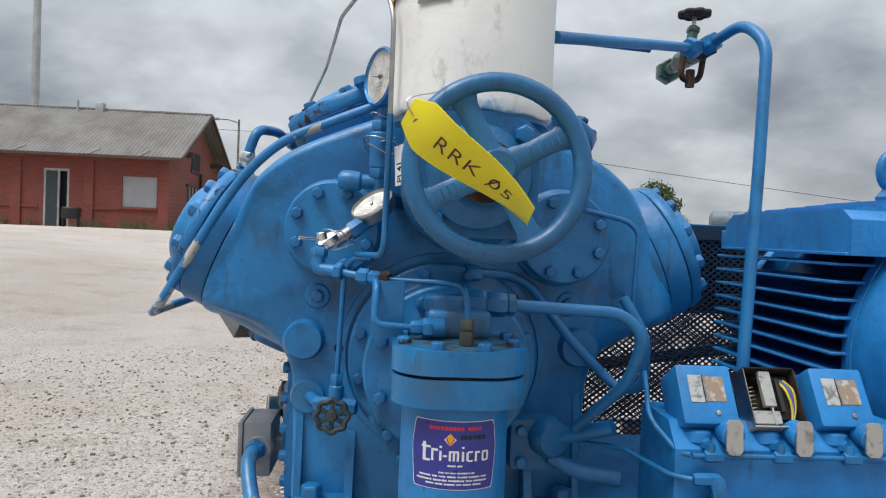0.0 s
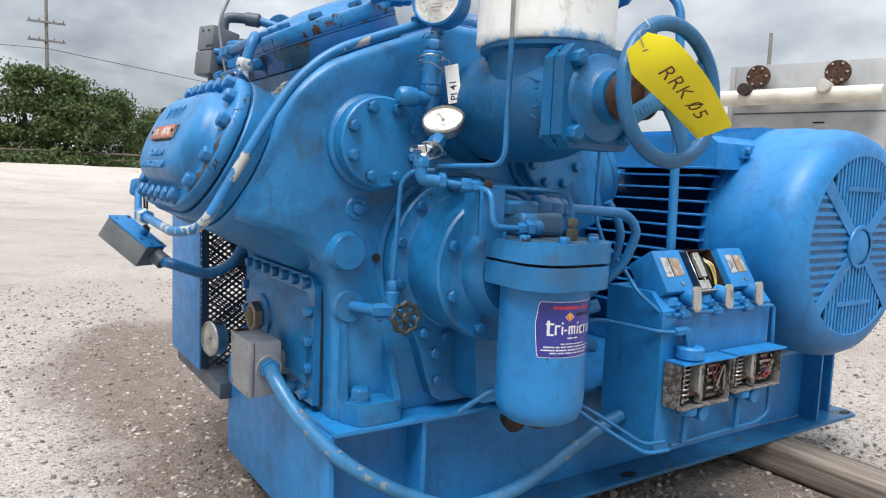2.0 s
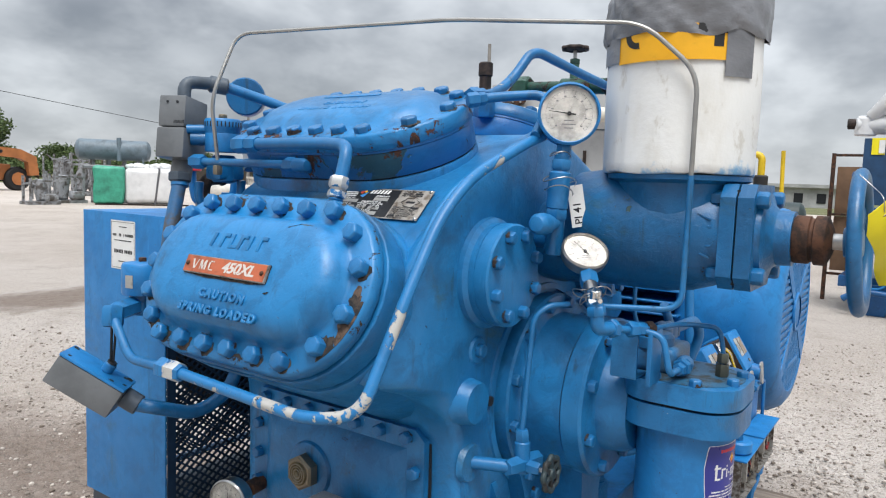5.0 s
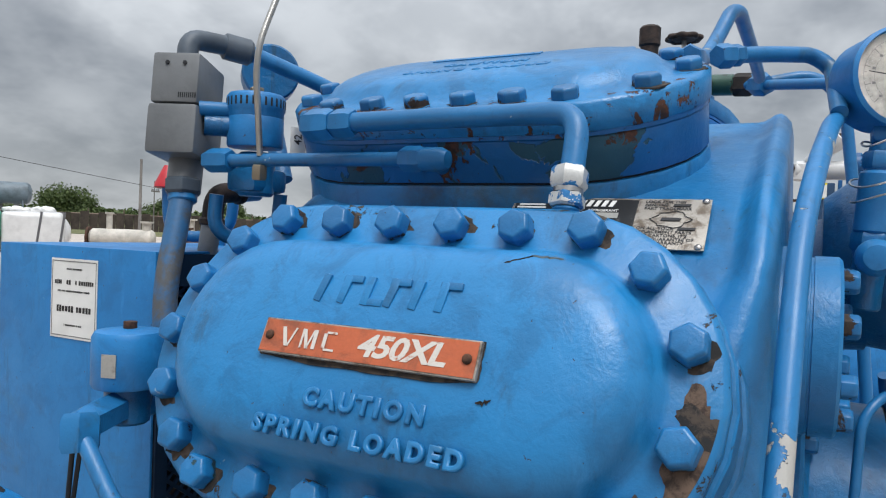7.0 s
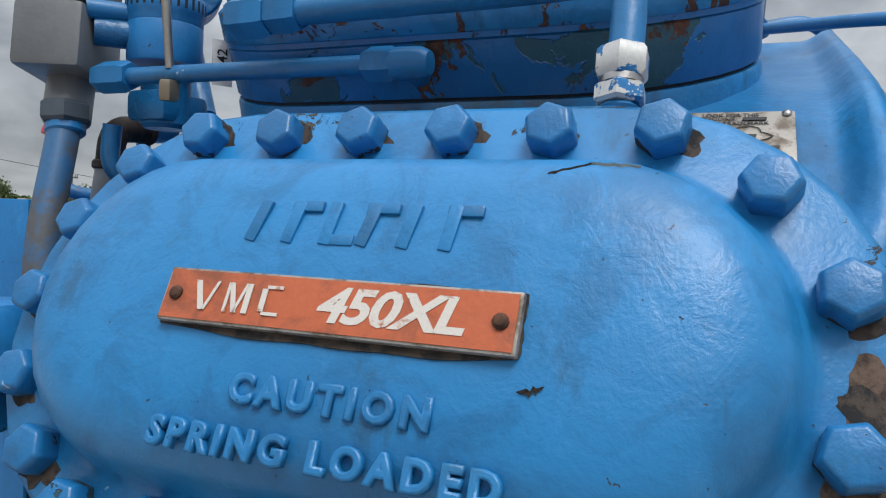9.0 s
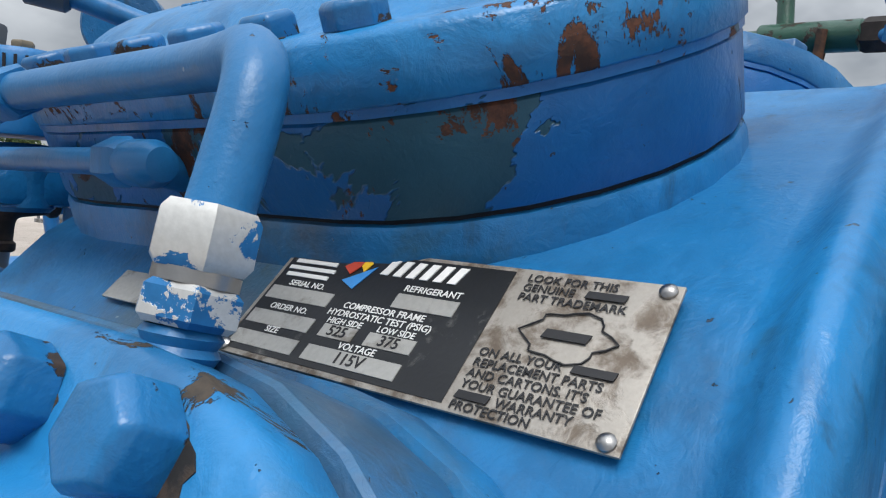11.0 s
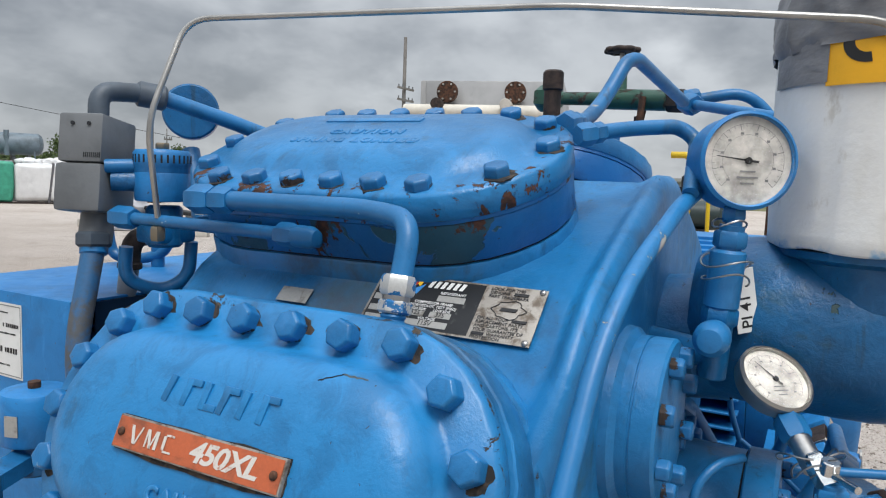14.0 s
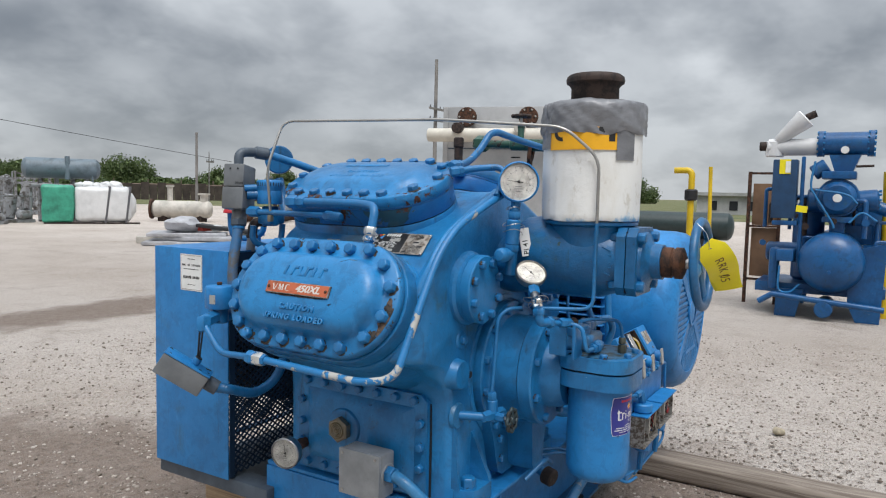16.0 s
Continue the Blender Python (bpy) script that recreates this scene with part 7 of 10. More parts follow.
# pipes behind the upper head
un_ = thing("pipe_union", (0.05, 1.445, 1.21), "blue union nuts on the lines behind the upper head", "pipe fitting")
part("nut", nut((-0.022, 1.446, 1.204), (0.010, 1.4455, 1.2085), 0.029), M_TUBE, un_)
part("nut", nut((0.008, 1.4455, 1.208), (0.028, 1.445, 1.211), 0.025), M_TUBE, un_)
part("nut", nut((-0.084, 1.409, 1.188), (-0.068, 1.396, 1.1915), 0.023), M_TUBE, un_)
part("nut", nut((-0.068, 1.396, 1.1915), (-0.058, 1.388, 1.194), 0.0205), M_TUBE, un_)
tube([(-0.015, 1.446, 1.205), (0.055, 1.444, 1.215), (0.112, 1.436, 1.250), (0.152, 1.420, 1.306), (0.180, 1.412, 1.312), (0.33, 1.405, 1.298), (0.50, 1.402, 1.288)], 0.0098, "blue discharge line humped behind the upper head", M_TUBE, 0.04, seg=18)
tube([(-0.075, 1.402, 1.190), (-0.03, 1.365, 1.200), (0.010, 1.320, 1.205), (0.015, 1.300, 1.190), (-0.05, 1.293, 1.130)], 0.0086, "blue pipe joining the gauge line behind the head", M_TUBE, 0.03, seg=18)
u = thing("relief_cap", (0.161, 1.528, 1.20), "short dark pipe nipple with worn cap standing on a cylinder head", "pipe fitting")
part("base_nut", nut((0.161, 1.528, 1.185), (0.161, 1.528, 1.232), 0.038), M_TUBE, u)
part("nipple", rod((0.161, 1.528, 1.23), (0.161, 1.528, 1.276), 0.0125, 20, 0.002), M_DKRUST, u)
part("cap", rod((0.161, 1.528, 1.268), (0.161, 1.528, 1.298), 0.0150, 20, 0.003), M_DKRUST, u)

# pipes along the left shoulder: bright fitting and unloader lines
uf = thing("unloader_line", (-0.25, 1.76, 1.10), "blue unloader line along the upper head to a chipped bright fitting", "tube")
part("run", pipe([(-0.258, 1.758, 1.104), (-0.262, 1.560, 1.104), (-0.291, 1.492, 1.098), (-0.307, 1.492, 1.046)], 0.0102, 0.05, 20), M_TUBE, uf)
part("union", nut((-0.257, 1.805, 1.103), (-0.2575, 1.770, 1.1035), 0.030), M_TUBE, uf)
part("union", nut((-0.2575, 1.770, 1.1035), (-0.258, 1.742, 1.104), 0.027), M_TUBE, uf)
F0, F1, F2, F3, F4 = Vector((-0.3075, 1.493, 1.050)), Vector((-0.3115, 1.493, 1.032)), Vector((-0.3125, 1.493, 1.028)), Vector((-0.3155, 1.493, 1.0165)), Vector((-0.326, 1.493, 0.968))
part("fitting_nut", nut(F0, F1, 0.0275), M_CHIPWHITE, uf, "bright fitting nut with chipped blue paint")
part("fitting_neck", rod(F1, F2, 0.0125, 20), M_STEEL, uf)
part("fitting_body", nut(F2, F3, 0.0265), M_CHIPWHITE, uf)
t = bmesh.new()
for i in range(10):
    a, b = F3.lerp(F4, i / 10), F3.lerp(F4, (i + 1) / 10)
    lathe([(0.0104, 0), (0.0118, 0.0022), (0.0104, (b - a).length)], 20, frame_to(a, b - a), t)
part("thread", t, M_TUBE, uf)
uf = thing("unloader_line", (-0.26, 1.95, 1.06), "second blue unloader line with elbow into the casting", "tube")
part("run", pipe([(-0.222, 1.970, 1.071), (-0.230, 1.655, 1.068)], 0.0078, 0.02, 18), M_TUBE, uf)
part("union", nut((-0.222, 1.985, 1.071), (-0.2225, 1.945, 1.0708), 0.026), M_TUBE, uf)
part("union", nut((-0.2295, 1.700, 1.0685), (-0.230, 1.674, 1.068), 0.024), M_TUBE, uf)
part("elbow", lathe([(0.0115, 0), (0.0125, 0.006), (0.0125, 0.024), (0.009, 0.032), (0, 0.034)], 18, frame_to((-0.230, 1.677, 1.068), (-0.03, -1, -0.03))), M_TUBE, uf)
part("boss", rod((-0.231, 1.660, 1.067), (-0.195, 1.664, 1.062), 0.010, 16), M_TUBE, uf)

# solenoid and switch box at the rear left
sb = thing("solenoid_box", (-0.235, 1.985, 1.07), "grey two-part electrical box on a conduit", "electrical box")
bm_ = quad_frame((-0.209, 2.037, 1.136), (0.40, -0.917, 0), (0.10, 0.06, 1))
t = box((-0.0300, 0.0, -0.043), (0.0300, 0.064, 0.043), 0.005, 2)
t.transform(bm_)
upper = part("upper_half", t, M_GREY, sb)
for i in range(9):
    t = box((0.006 + i * 0.0026, 0.006, 0.0425), (0.0072 + i * 0.0026, 0.0125, 0.0436))
    t.transform(bm_)
    part("vent_slot", t, M_DARK, upper)
t = box((-0.0315, -0.064, -0.045), (0.0315, -0.0012, 0.045), 0.006, 2)
t.transform(bm_)
part("lower_half", t, M_GREY, sb)
for dx_, dz_ in ((-0.010, -0.0455), (0.012, -0.0455)):
    part("cover_screw", rod(bm_ @ Vector((dx_, 0.050, dz_ + 0.089)), bm_ @ Vector((dx_, 0.050, dz_ + 0.0905)), 0.0026, 10), M_DARK, upper)
part("hub", rod(bm_ @ Vector((0.003, -0.063, -0.004)), (-0.224, 2.024, 1.030), 0.0215, 20, 0.002), M_GREY, sb)
part("hub_nut", nut((-0.224, 2.024, 1.048), (-0.226, 2.022, 1.028), 0.041), M_GREY_DK, sb)
part("hub_ring", rod((-0.2255, 2.0225, 1.030), (-0.228, 2.020, 1.018), 0.0178, 20, 0.002), M_TUBE, sb)
tube([(-0.226, 2.022, 1.03), (-0.240, 2.016, 0.985), (-0.266, 2.006, 0.90), (-0.272, 1.985, 0.80), (-0.20, 1.95, 0.70)], 0.0145, "grey flexible conduit with worn blue overspray", M_OVERSPRAY, 0.06, seg=18)
cn = thing("conduit", (-0.1, 2.0, 1.2), "grey conduit elbow from the box to the upper head", "conduit")
part("elbow", pipe([(-0.188, 2.062, 1.196), (-0.184, 2.066, 1.240), (-0.118, 2.050, 1.243)], 0.0138, 0.026, 18), M_GREY_DK, cn)
part("coupling", rod((-0.130, 2.058, 1.243), (-0.095, 2.035, 1.238), 0.0185, 20, 0.004), M_GREY_DK, cn)
part("run", pipe([(-0.10, 2.038, 1.239), (-0.02, 1.985, 1.212), (0.10, 1.905, 1.165)], 0.0115, 0.02, 18), M_TUBE, cn)
sv = thing("solenoid_valve", (-0.165, 1.96, 1.04), "blue solenoid valve coil with a small white tag", "valve")
part("coil", lathe([(0, 1.092), (0.034, 1.092), (0.0355, 1.095), (0.0355, 1.1285), (0.0348, 1.130), (0.0355, 1.1315), (0.0355, 1.138), (0.037, 1.140), (0.037, 1.156), (0.034, 1.160), (0.012, 1.1615), (0, 1.1615)], 40, Matrix.Translation((-0.170, 1.956, 0))), M_SHEET, sv)
for i in range(30):
    a = 2 * math.pi * i / 30
    t = box((0.0362, -0.0012, 1.143), (0.0374, 0.0012, 1.1535))
    t.transform(Matrix.Translation((-0.170, 1.956, 0)) @ Matrix.Rotation(a, 4, "Z"))
    part("coil_slot", t, M_DARK, sv)
part("coil_nut", nut((-0.170, 1.956, 1.161), (-0.170, 1.956, 1.170), 0.016), M_BRASS, sv, "small brass nut on the coil")
part("side_port", rod((-0.226, 2.000, 1.136), (-0.190, 1.975, 1.138), 0.0095, 16), M_TUBE, sv)
part("side_port", rod((-0.215, 2.000, 1.118), (-0.185, 1.972, 1.118), 0.014, 16), M_VALVE, sv)
part("tube_nut", nut((-0.2285, 1.8955, 1.064), (-0.228, 1.896, 1.046), 0.0165), M_BRASS, sv, "brass nut on the thin tube")
part("valve_body", rod((-0.168, 1.955, 1.086), (-0.168, 1.955, 1.03), 0.024, 24, 0.004), M_VALVE, sv)
part("body_block", box((-0.196, 1.932, 1.035), (-0.132, 1.980, 1.066), 0.008), M_VALVE, sv)
part("return_loop", pipe([(-0.205, 1.985, 1.03), (-0.205, 1.99, 0.985), (-0.16, 1.97, 0.965), (-0.13, 1.95, 0.985), (-0.13, 1.945, 1.035)], 0.009, 0.03, 14), M_TUBE, sv)
plate(sv, "tag_plate", quad_frame((-0.146, 1.906, 1.098), (0.82, -0.55, 0), (0, 0, 1)), 0.020, 0.045, 0.001, M_WHITE, 0.0, "white tag")
lettering("tag_print", "42", 0.014, quad_frame((-0.146, 1.906, 1.105), (0, 0, 1), (-0.82, 0.55, 0)) @ Matrix.Translation((0, 0, 0.0014)), M_INK, sv, 0.0001)
dc = thing("blind_disc", (-0.04, 2.046, 1.16), "round blue steel disc standing behind the box", "disc")
part("disc", rod((0.002, 2.088, 1.226), (-0.036, 2.050, 1.226), 0.043, 40, 0.003), M_VALVE, dc)
part("neck", rod((-0.038, 2.048, 1.165), (-0.06, 2.0, 1.06), 0.014, 14), M_VALVE, dc)
re_ = thing("rusty_elbow", (-0.13, 2.04, 1.03), "dark rusty pipe elbow with a hose behind the box", "pipe fitting")
part("nipple", rod((-0.070, 2.04, 1.043), (-0.112, 2.04, 1.038), 0.0145, 18, 0.001), M_VALVE, re_)
part("collar", rod((-0.104, 2.04, 1.039), (-0.112, 2.04, 1.038), 0.0175, 18, 0.002), M_DKRUST, re_)
part("elbow", pipe([(-0.108, 2.04, 1.0385), (-0.153, 2.04, 1.034), (-0.157, 2.04, 0.992)], 0.0142, 0.022, 18), M_DKRUST, re_)
part("collar", rod((-0.1565, 2.04, 1.000), (-0.157, 2.04, 0.990), 0.0170, 18, 0.002), M_DKRUST, re_)
part("hose", sweep(spline([(-0.157, 2.04, 0.994), (-0.158, 2.045, 0.96), (-0.150, 2.06, 0.92), (-0.12, 2.08, 0.90)], 6), 0.0135, 14), M_GREY_LT, re_)
rc = thing("red_knob", (0.017, 2.322, 0.957), "red plastic valve knob on a blue hose loop above the guard", "valve knob")
part("knob", lathe([(0, 0.040), (0.007, 0.040), (0.012, 0.030), (0.022, 0.008), (0.023, 0.002), (0.020, 0.0), (0, 0.0)], 20, Matrix.Translation((0.017, 2.322, 1.052))), plain("red_plastic", (0.5, 0.02, 0.03), 0.4), rc)
part("hose_loop", sweep(spline([(0.017, 2.322, 1.054), (0.018, 2.318, 1.0), (0.024, 2.305, 0.974), (0.045, 2.262, 0.970), (0.064, 2.222, 0.992), (0.067, 2.214, 1.06)], 8), 0.010, 12), M_VALVE, rc)
part("knob_stem", rod((0.060, 2.24, 0.954), (0.060, 2.24, 1.0), 0.012, 12), M_VALVE, rc)

# lower left: oil separator float switch, grey box on its cable
fs = thing("float_valve", (-0.355, 1.965, 0.76), "blue capped solenoid hanging beside the guard", "valve")
part("cap", lathe([(0, 0.815), (0.036, 0.815), (0.038, 0.818), (0.038, 0.868), (0.035, 0.874), (0.02, 0.876), (0, 0.877)], 32, Matrix.Translation((-0.348, 1.962, 0))), M_SHEET, fs)
part("cap_screw", rod((-0.348, 1.962, 0.876), (-0.348, 1.962, 0.884), 0.007, 10), M_RUST, fs)
plate(fs, "silver_plate", quad_frame((-0.3835, 1.949, 0.842), (0.33, -0.94, 0), (0, 0, 1)), 0.016, 0.024, 0.001, M_SILVER)
part("body", rod((-0.348, 1.962, 0.818), (-0.350, 1.962, 0.775), 0.024, 24, 0.003), M_VALVE, fs)
part("arm", nut((-0.36, 1.960, 0.795), (-0.425, 1.938, 0.790), 0.032), M_TUBE, fs)
part("elbow", nut((-0.418, 1.942, 0.802), (-0.425, 1.934, 0.766), 0.034), M_TUBE, fs)
part("back_pipe", rod((-0.345, 1.965, 0.79), (-0.20, 1.98, 0.79), 0.016, 16), M_VALVE, fs)
gb = thing("hanging_box", (-0.425, 2.02, 0.60), "grey and blue electrical box hanging tilted on a flexible conduit", "electrical box")
gx_ = (Vector((-0.408, 1.987, 0.582)) - Vector((-0.483, 2.072, 0.655))).normalized()
HB = quad_frame((-0.4265, 2.014, 0.648), gx_, (0.10, -0.05, 0.72))
t = box((-0.067, 0.0265, -0.041), (0.067, 0.0325, 0.035), 0.002, 2)
t.transform(HB)
part("cover", t, M_SHEET, gb, "blue oversprayed cover")
t = box((-0.066, -0.030, -0.040), (0.066, 0.026, 0.034), 0.004, 2)
t.transform(HB)
part("back_box", t, M_GREY, gb, "grey back box")
part("hub", rod(HB @ Vector((0.066, 0.006, -0.012)), HB @ Vector((0.100, 0.006, -0.012)), 0.020, 18, 0.002), M_GREY_DK, gb)
part("gland", rod(HB @ Vector((0.014, 0.032, -0.004)), HB @ Vector((0.014, 0.050, -0.004)), 0.0115, 18, 0.002), M_TUBE, gb)
part("gland_bush", rod(HB @ Vector((0.014, 0.050, -0.004)), HB @ Vector((0.014, 0.054, -0.004)), 0.0095, 16), M_BLACK, gb)
part("stem", rod(HB @ Vector((0.012, 0.050, -0.004)), (-0.404, 1.972, 0.775), 0.0026, 10), M_BLACK, gb)
part("cable", rod(HB @ Vector((0.017, 0.050, -0.003)), (-0.397, 1.968, 0.775), 0.0024, 8), M_BLACK, gb)
for i, (cx_, cz_, cs_) in enumerate(((-0.058, -0.030, 0.006), (-0.052, 0.024, 0.004), (0.056, -0.030, 0.007), (0.048, -0.024, 0.004), (0.058, 0.010, 0.004), (0.034, 0.024, 0.005))):
    pts = [(cs_ * (1 + 0.5 * noise.noise(Vector((math.cos(q_) * 1.7, math.sin(q_) * 1.7, i * 3.1)))) * math.cos(q_), cs_ * (1 + 0.5 * noise.noise(Vector((math.cos(q_) * 1.7, 5 + math.sin(q_) * 1.7, i * 3.1)))) * math.sin(q_)) for q_ in [math.pi * j / 8 for j in range(16)]]
    t = prism(pts, "z", 0.0, 0.0004)
    t.transform(HB @ Matrix.Translation((cx_, 0.0325, cz_)) @ Matrix.Rotation(-math.pi / 2, 4, "X"))
    part("chipped_spot", t, M_DARK, gb, "dark spot where paint chipped off")
tube([HB @ Vector((0.096, 0.006, -0.012)), (-0.352, 1.930, 0.600), (-0.262, 1.915, 0.566), (-0.200, 1.897, 0.600), (-0.175, 1.890, 0.66), (-0.165, 1.9, 0.70)], 0.0135, "blue flexible conduit looping to the hanging box", M_VALVE, 0.05, seg=18)

# grey junction box on the crankcase door with its flexible conduit
jb = thing("junction_box", (-0.27, 1.523, 0.378), "square grey junction box on the crankcase door", "junction box")
part("cover", box((-0.303, 1.462, 0.381), (-0.293, 1.586, 0.497), 0.004, 2), M_GREY_LT, jb)
part("box", box((-0.2925, 1.464, 0.383), (-0.236, 1.584, 0.495), 0.005, 2), M_GREY_LT, jb)
for y in (1.474, 1.574):
    for z in (0.392, 0.486):
        part("screw", rod((-0.303, y, z), (-0.3048, y, z), 0.004, 10), M_STEEL, jb)
part("hub", rod((-0.236, 1.52, 0.44), (-0.212, 1.52, 0.44), 0.022, 18), M_GREY_LT, jb)
part("hub", lathe([(0, 0), (0.032, 0), (0.030, 0.012), (0.026, 0.016), (0, 0.016)], 26, frame_to((-0.262, 1.478, 0.44), (0, -1, 0))), M_GREY_LT, jb)
cd = thing("flexible_conduit", (-0.26, 1.45, 0.2), "blue painted flexible conduit looping across the skid", "conduit")
part("connector", nut((-0.264, 1.463, 0.442), (-0.266, 1.440, 0.444), 0.036), M_TUBE, cd)
part("hose", sweep(spline([(-0.266, 1.442, 0.444), (-0.268, 1.400, 0.428), (-0.240, 1.335, 0.366), (-0.175, 1.272, 0.292), (-0.060, 1.245, 0.218), (0.055, 1.220, 0.178), (0.180, 1.200, 0.196), (0.310, 1.185, 0.258), (0.400, 1.175, 0.305), (0.452, 1.17, 0.322)], 22), 0.0145, 16, None, 0.012), M_HOSE, cd, angle=80)

# ---- switch panel ----
PX0, PX1, PY, PZ0, PZ1 = 0.455, 0.845, 1.078, 0.262, 0.580
panel = thing("switch_panel", (0.65, 1.15, 0.26), "blue steel panel carrying pressure switches, two with covers missing", "control panel")
t = prism([(PY, PZ0), (PY, PZ1 - 0.006), (1.112, 0.612), (1.235, 0.612), (1.235, PZ0)], "x", PX0, PX1, 0.005, 2)
part("stand", t, M_SHEET, panel)


M_SCALE = two_tone("clouded_scale_card", (0.46, 0.47, 0.46), (0.20, 0.19, 0.17), 0.45, 0.62, 70.0, 0.35)


def switch_box(cx, opened):
    """A pressure switch on the sloping top: box, window label, bellows cup, conduit knockout."""
    m = Matrix.Translation((cx, 1.088, 0.628)) @ Matrix.Rotation(radians(-32), 4, "X")
    w = 0.044
    if not opened:
        t = box((-w - 0.002, 0.0, -0.016), (w + 0.002, 0.074, 0.084), 0.006, 2)
        t.transform(m)
        b = part("switch_cover", t, M_SHEET, panel, "blue switch cover")
        fm_ = m @ quad_frame((0, -0.0004, 0.042), (1, 0, 0), (0, 0, 1))
        plate(b, "window", fm_ @ Matrix.Translation((-0.016, 0, 0)), 0.026, 0.046, 0.0008, M_SCALE, 0.0, "scale window")
        plate(b, "label", fm_ @ Matrix.Translation((0.014, 0, 0)), 0.032, 0.042, 0.0008, two_tone("faded_brown_label_%d" % int(cx * 1000), (0.30, 0.22, 0.15), (0.5, 0.48, 0.44), 0.5, 0.62, 60.0), 0.0, "faded brown label")
        bars(b, fm_ @ Matrix.Translation((-0.005, 0, 0.001)), [(0, 0, 0.002, 0.046, 0)], M_INK, "window_edge")
        bolt(b, m @ Vector((0.012, -0.0002, 0.002)), m.to_3x3() @ Vector((0, -1, 0)), 0.008, 0.003, M_STEEL, "screw")
    else:
        t = box((-w, 0.045, -0.016), (w, 0.049, 0.080), 0.001)
        t.transform(m)
        b = part("back_plate", t, M_DKRUST, panel, "open switch back plate")
        for lo, hi, mt, nm in (((-0.044, 0.0, -0.017), (-0.042, 0.045, 0.080), M_STEEL, "side_wall"), ((0.042, 0.0, -0.017), (0.044, 0.045, 0.080), M_DKRUST, "side_wall"), ((-0.044, 0.0, -0.019), (0.044, 0.045, -0.016), M_SILVER, "bottom_wall"), ((-0.044, 0.0, 0.080), (0.044, 0.045, 0.082), M_DKRUST, "top_wall"), ((-0.016, 0.006, 0.018), (0.004, 0.016, 0.078), M_SILVER, "bright_lever"), ((-0.036, 0.012, -0.010), (0.010, 0.022, 0.012), M_SILVER, "linkage"), ((-0.004, 0.010, -0.012), (0.0, 0.018, 0.030), M_SILVER, "linkage"), ((0.010, 0.020, 0.0), (0.040, 0.036, 0.074), M_BLACK, "terminal_block"), ((0.012, 0.010, 0.010), (0.020, 0.021, 0.066), M_BLACK, "contact_arm")):
            q = box(lo, hi, 0.001, 1)
            q.transform(m)
            part(nm, q, mt, b)
        sp_ = [m @ Vector((-0.029 + 0.007 * math.cos(a), 0.022 + 0.007 * math.sin(a), 0.012 + a * 0.0011)) for a in [i * 0.5 for i in range(74)]]
        part("spring", sweep(sp_, 0.0013, 6), M_BRASS, b)
        for i, cc in enumerate(((0.6, 0.42, 0.02), (0.03, 0.09, 0.4), (0.6, 0.42, 0.02))):
            part("lead", sweep(spline([m @ Vector((0.018 + 0.006 * i, 0.018, 0.066)), m @ Vector((0.024 + 0.006 * i, 0.006, 0.045)), m @ Vector((0.030 + 0.003 * i, 0.010, 0.018)), m @ Vector((0.026, 0.014, -0.01))], 6), 0.0022, 6), plain("wire_%d" % i, cc, 0.4), b)
        for i in range(3):
            q = rod(m @ Vector((0.018 + 0.008 * i, 0.02, 0.060)), m @ Vector((0.018 + 0.008 * i, 0.016, 0.060)), 0.0035, 8)
            part("terminal_screw", q, M_BRASS, b)
    cup = m @ Vector((-0.016, 0.030, -0.016))
    part("bellows_cup", rod(cup, cup + Vector((0, -0.004, -0.022)), 0.024, 24, 0.004), M_SHEET, panel)
    part("bellows_stem", nut(cup + Vector((0, -0.004, -0.020)), Vector((cx - 0.008, 1.072, 0.583)), 0.018), M_TUBE, panel)
    part("tee", nut((cx - 0.018, 1.068, 0.567), (cx + 0.010, 1.068, 0.567), 0.018), M_TUBE, panel)
    part("tee_stem", rod((cx - 0.008, 1.0695, 0.586), (cx - 0.008, 1.068, 0.566), 0.0075, 12), M_TUBE, panel)
    kx, kz = cx + 0.026, 0.603
    ko = rod((kx, 1.095, kz), (kx, 1.062, kz - 0.004), 0.019, 24, 0.002)
    kb = part("conduit_body", ko, M_SHEET, panel)
    t = prism([(-0.027, -0.008), (-0.021, -0.013), (0.021, -0.013), (0.027, -0.008), (0.027, 0.008), (0.021, 0.013), (-0.021, 0.013), (-0.027, 0.008)], "z", 0, 0.004, 0.001)
    t.transform(frame_to((kx, 1.062, kz - 0.004), (0, -1, 0.1)))
    part("cover_plate", t, M_SILVER, kb, "worn bare aluminium cover plate")


for cx_, op in ((0.515, False), (0.628, True), (0.742, False)):
    switch_box(cx_, op)
part("manifold_tube", rod((0.478, 1.068, 0.567), (0.80, 1.068, 0.567), 0.0045, 10), M_TUBE, panel)
part("down_tube", pipe([(0.735, 1.068, 0.567), (0.842, 1.066, 0.566), (0.848, 1.064, 0.42), (0.846, 1.062, 0.30), (0.80, 1.062, 0.285), (0.49, 1.062, 0.282)], 0.0045, 0.015, 10), M_TUBE, panel)


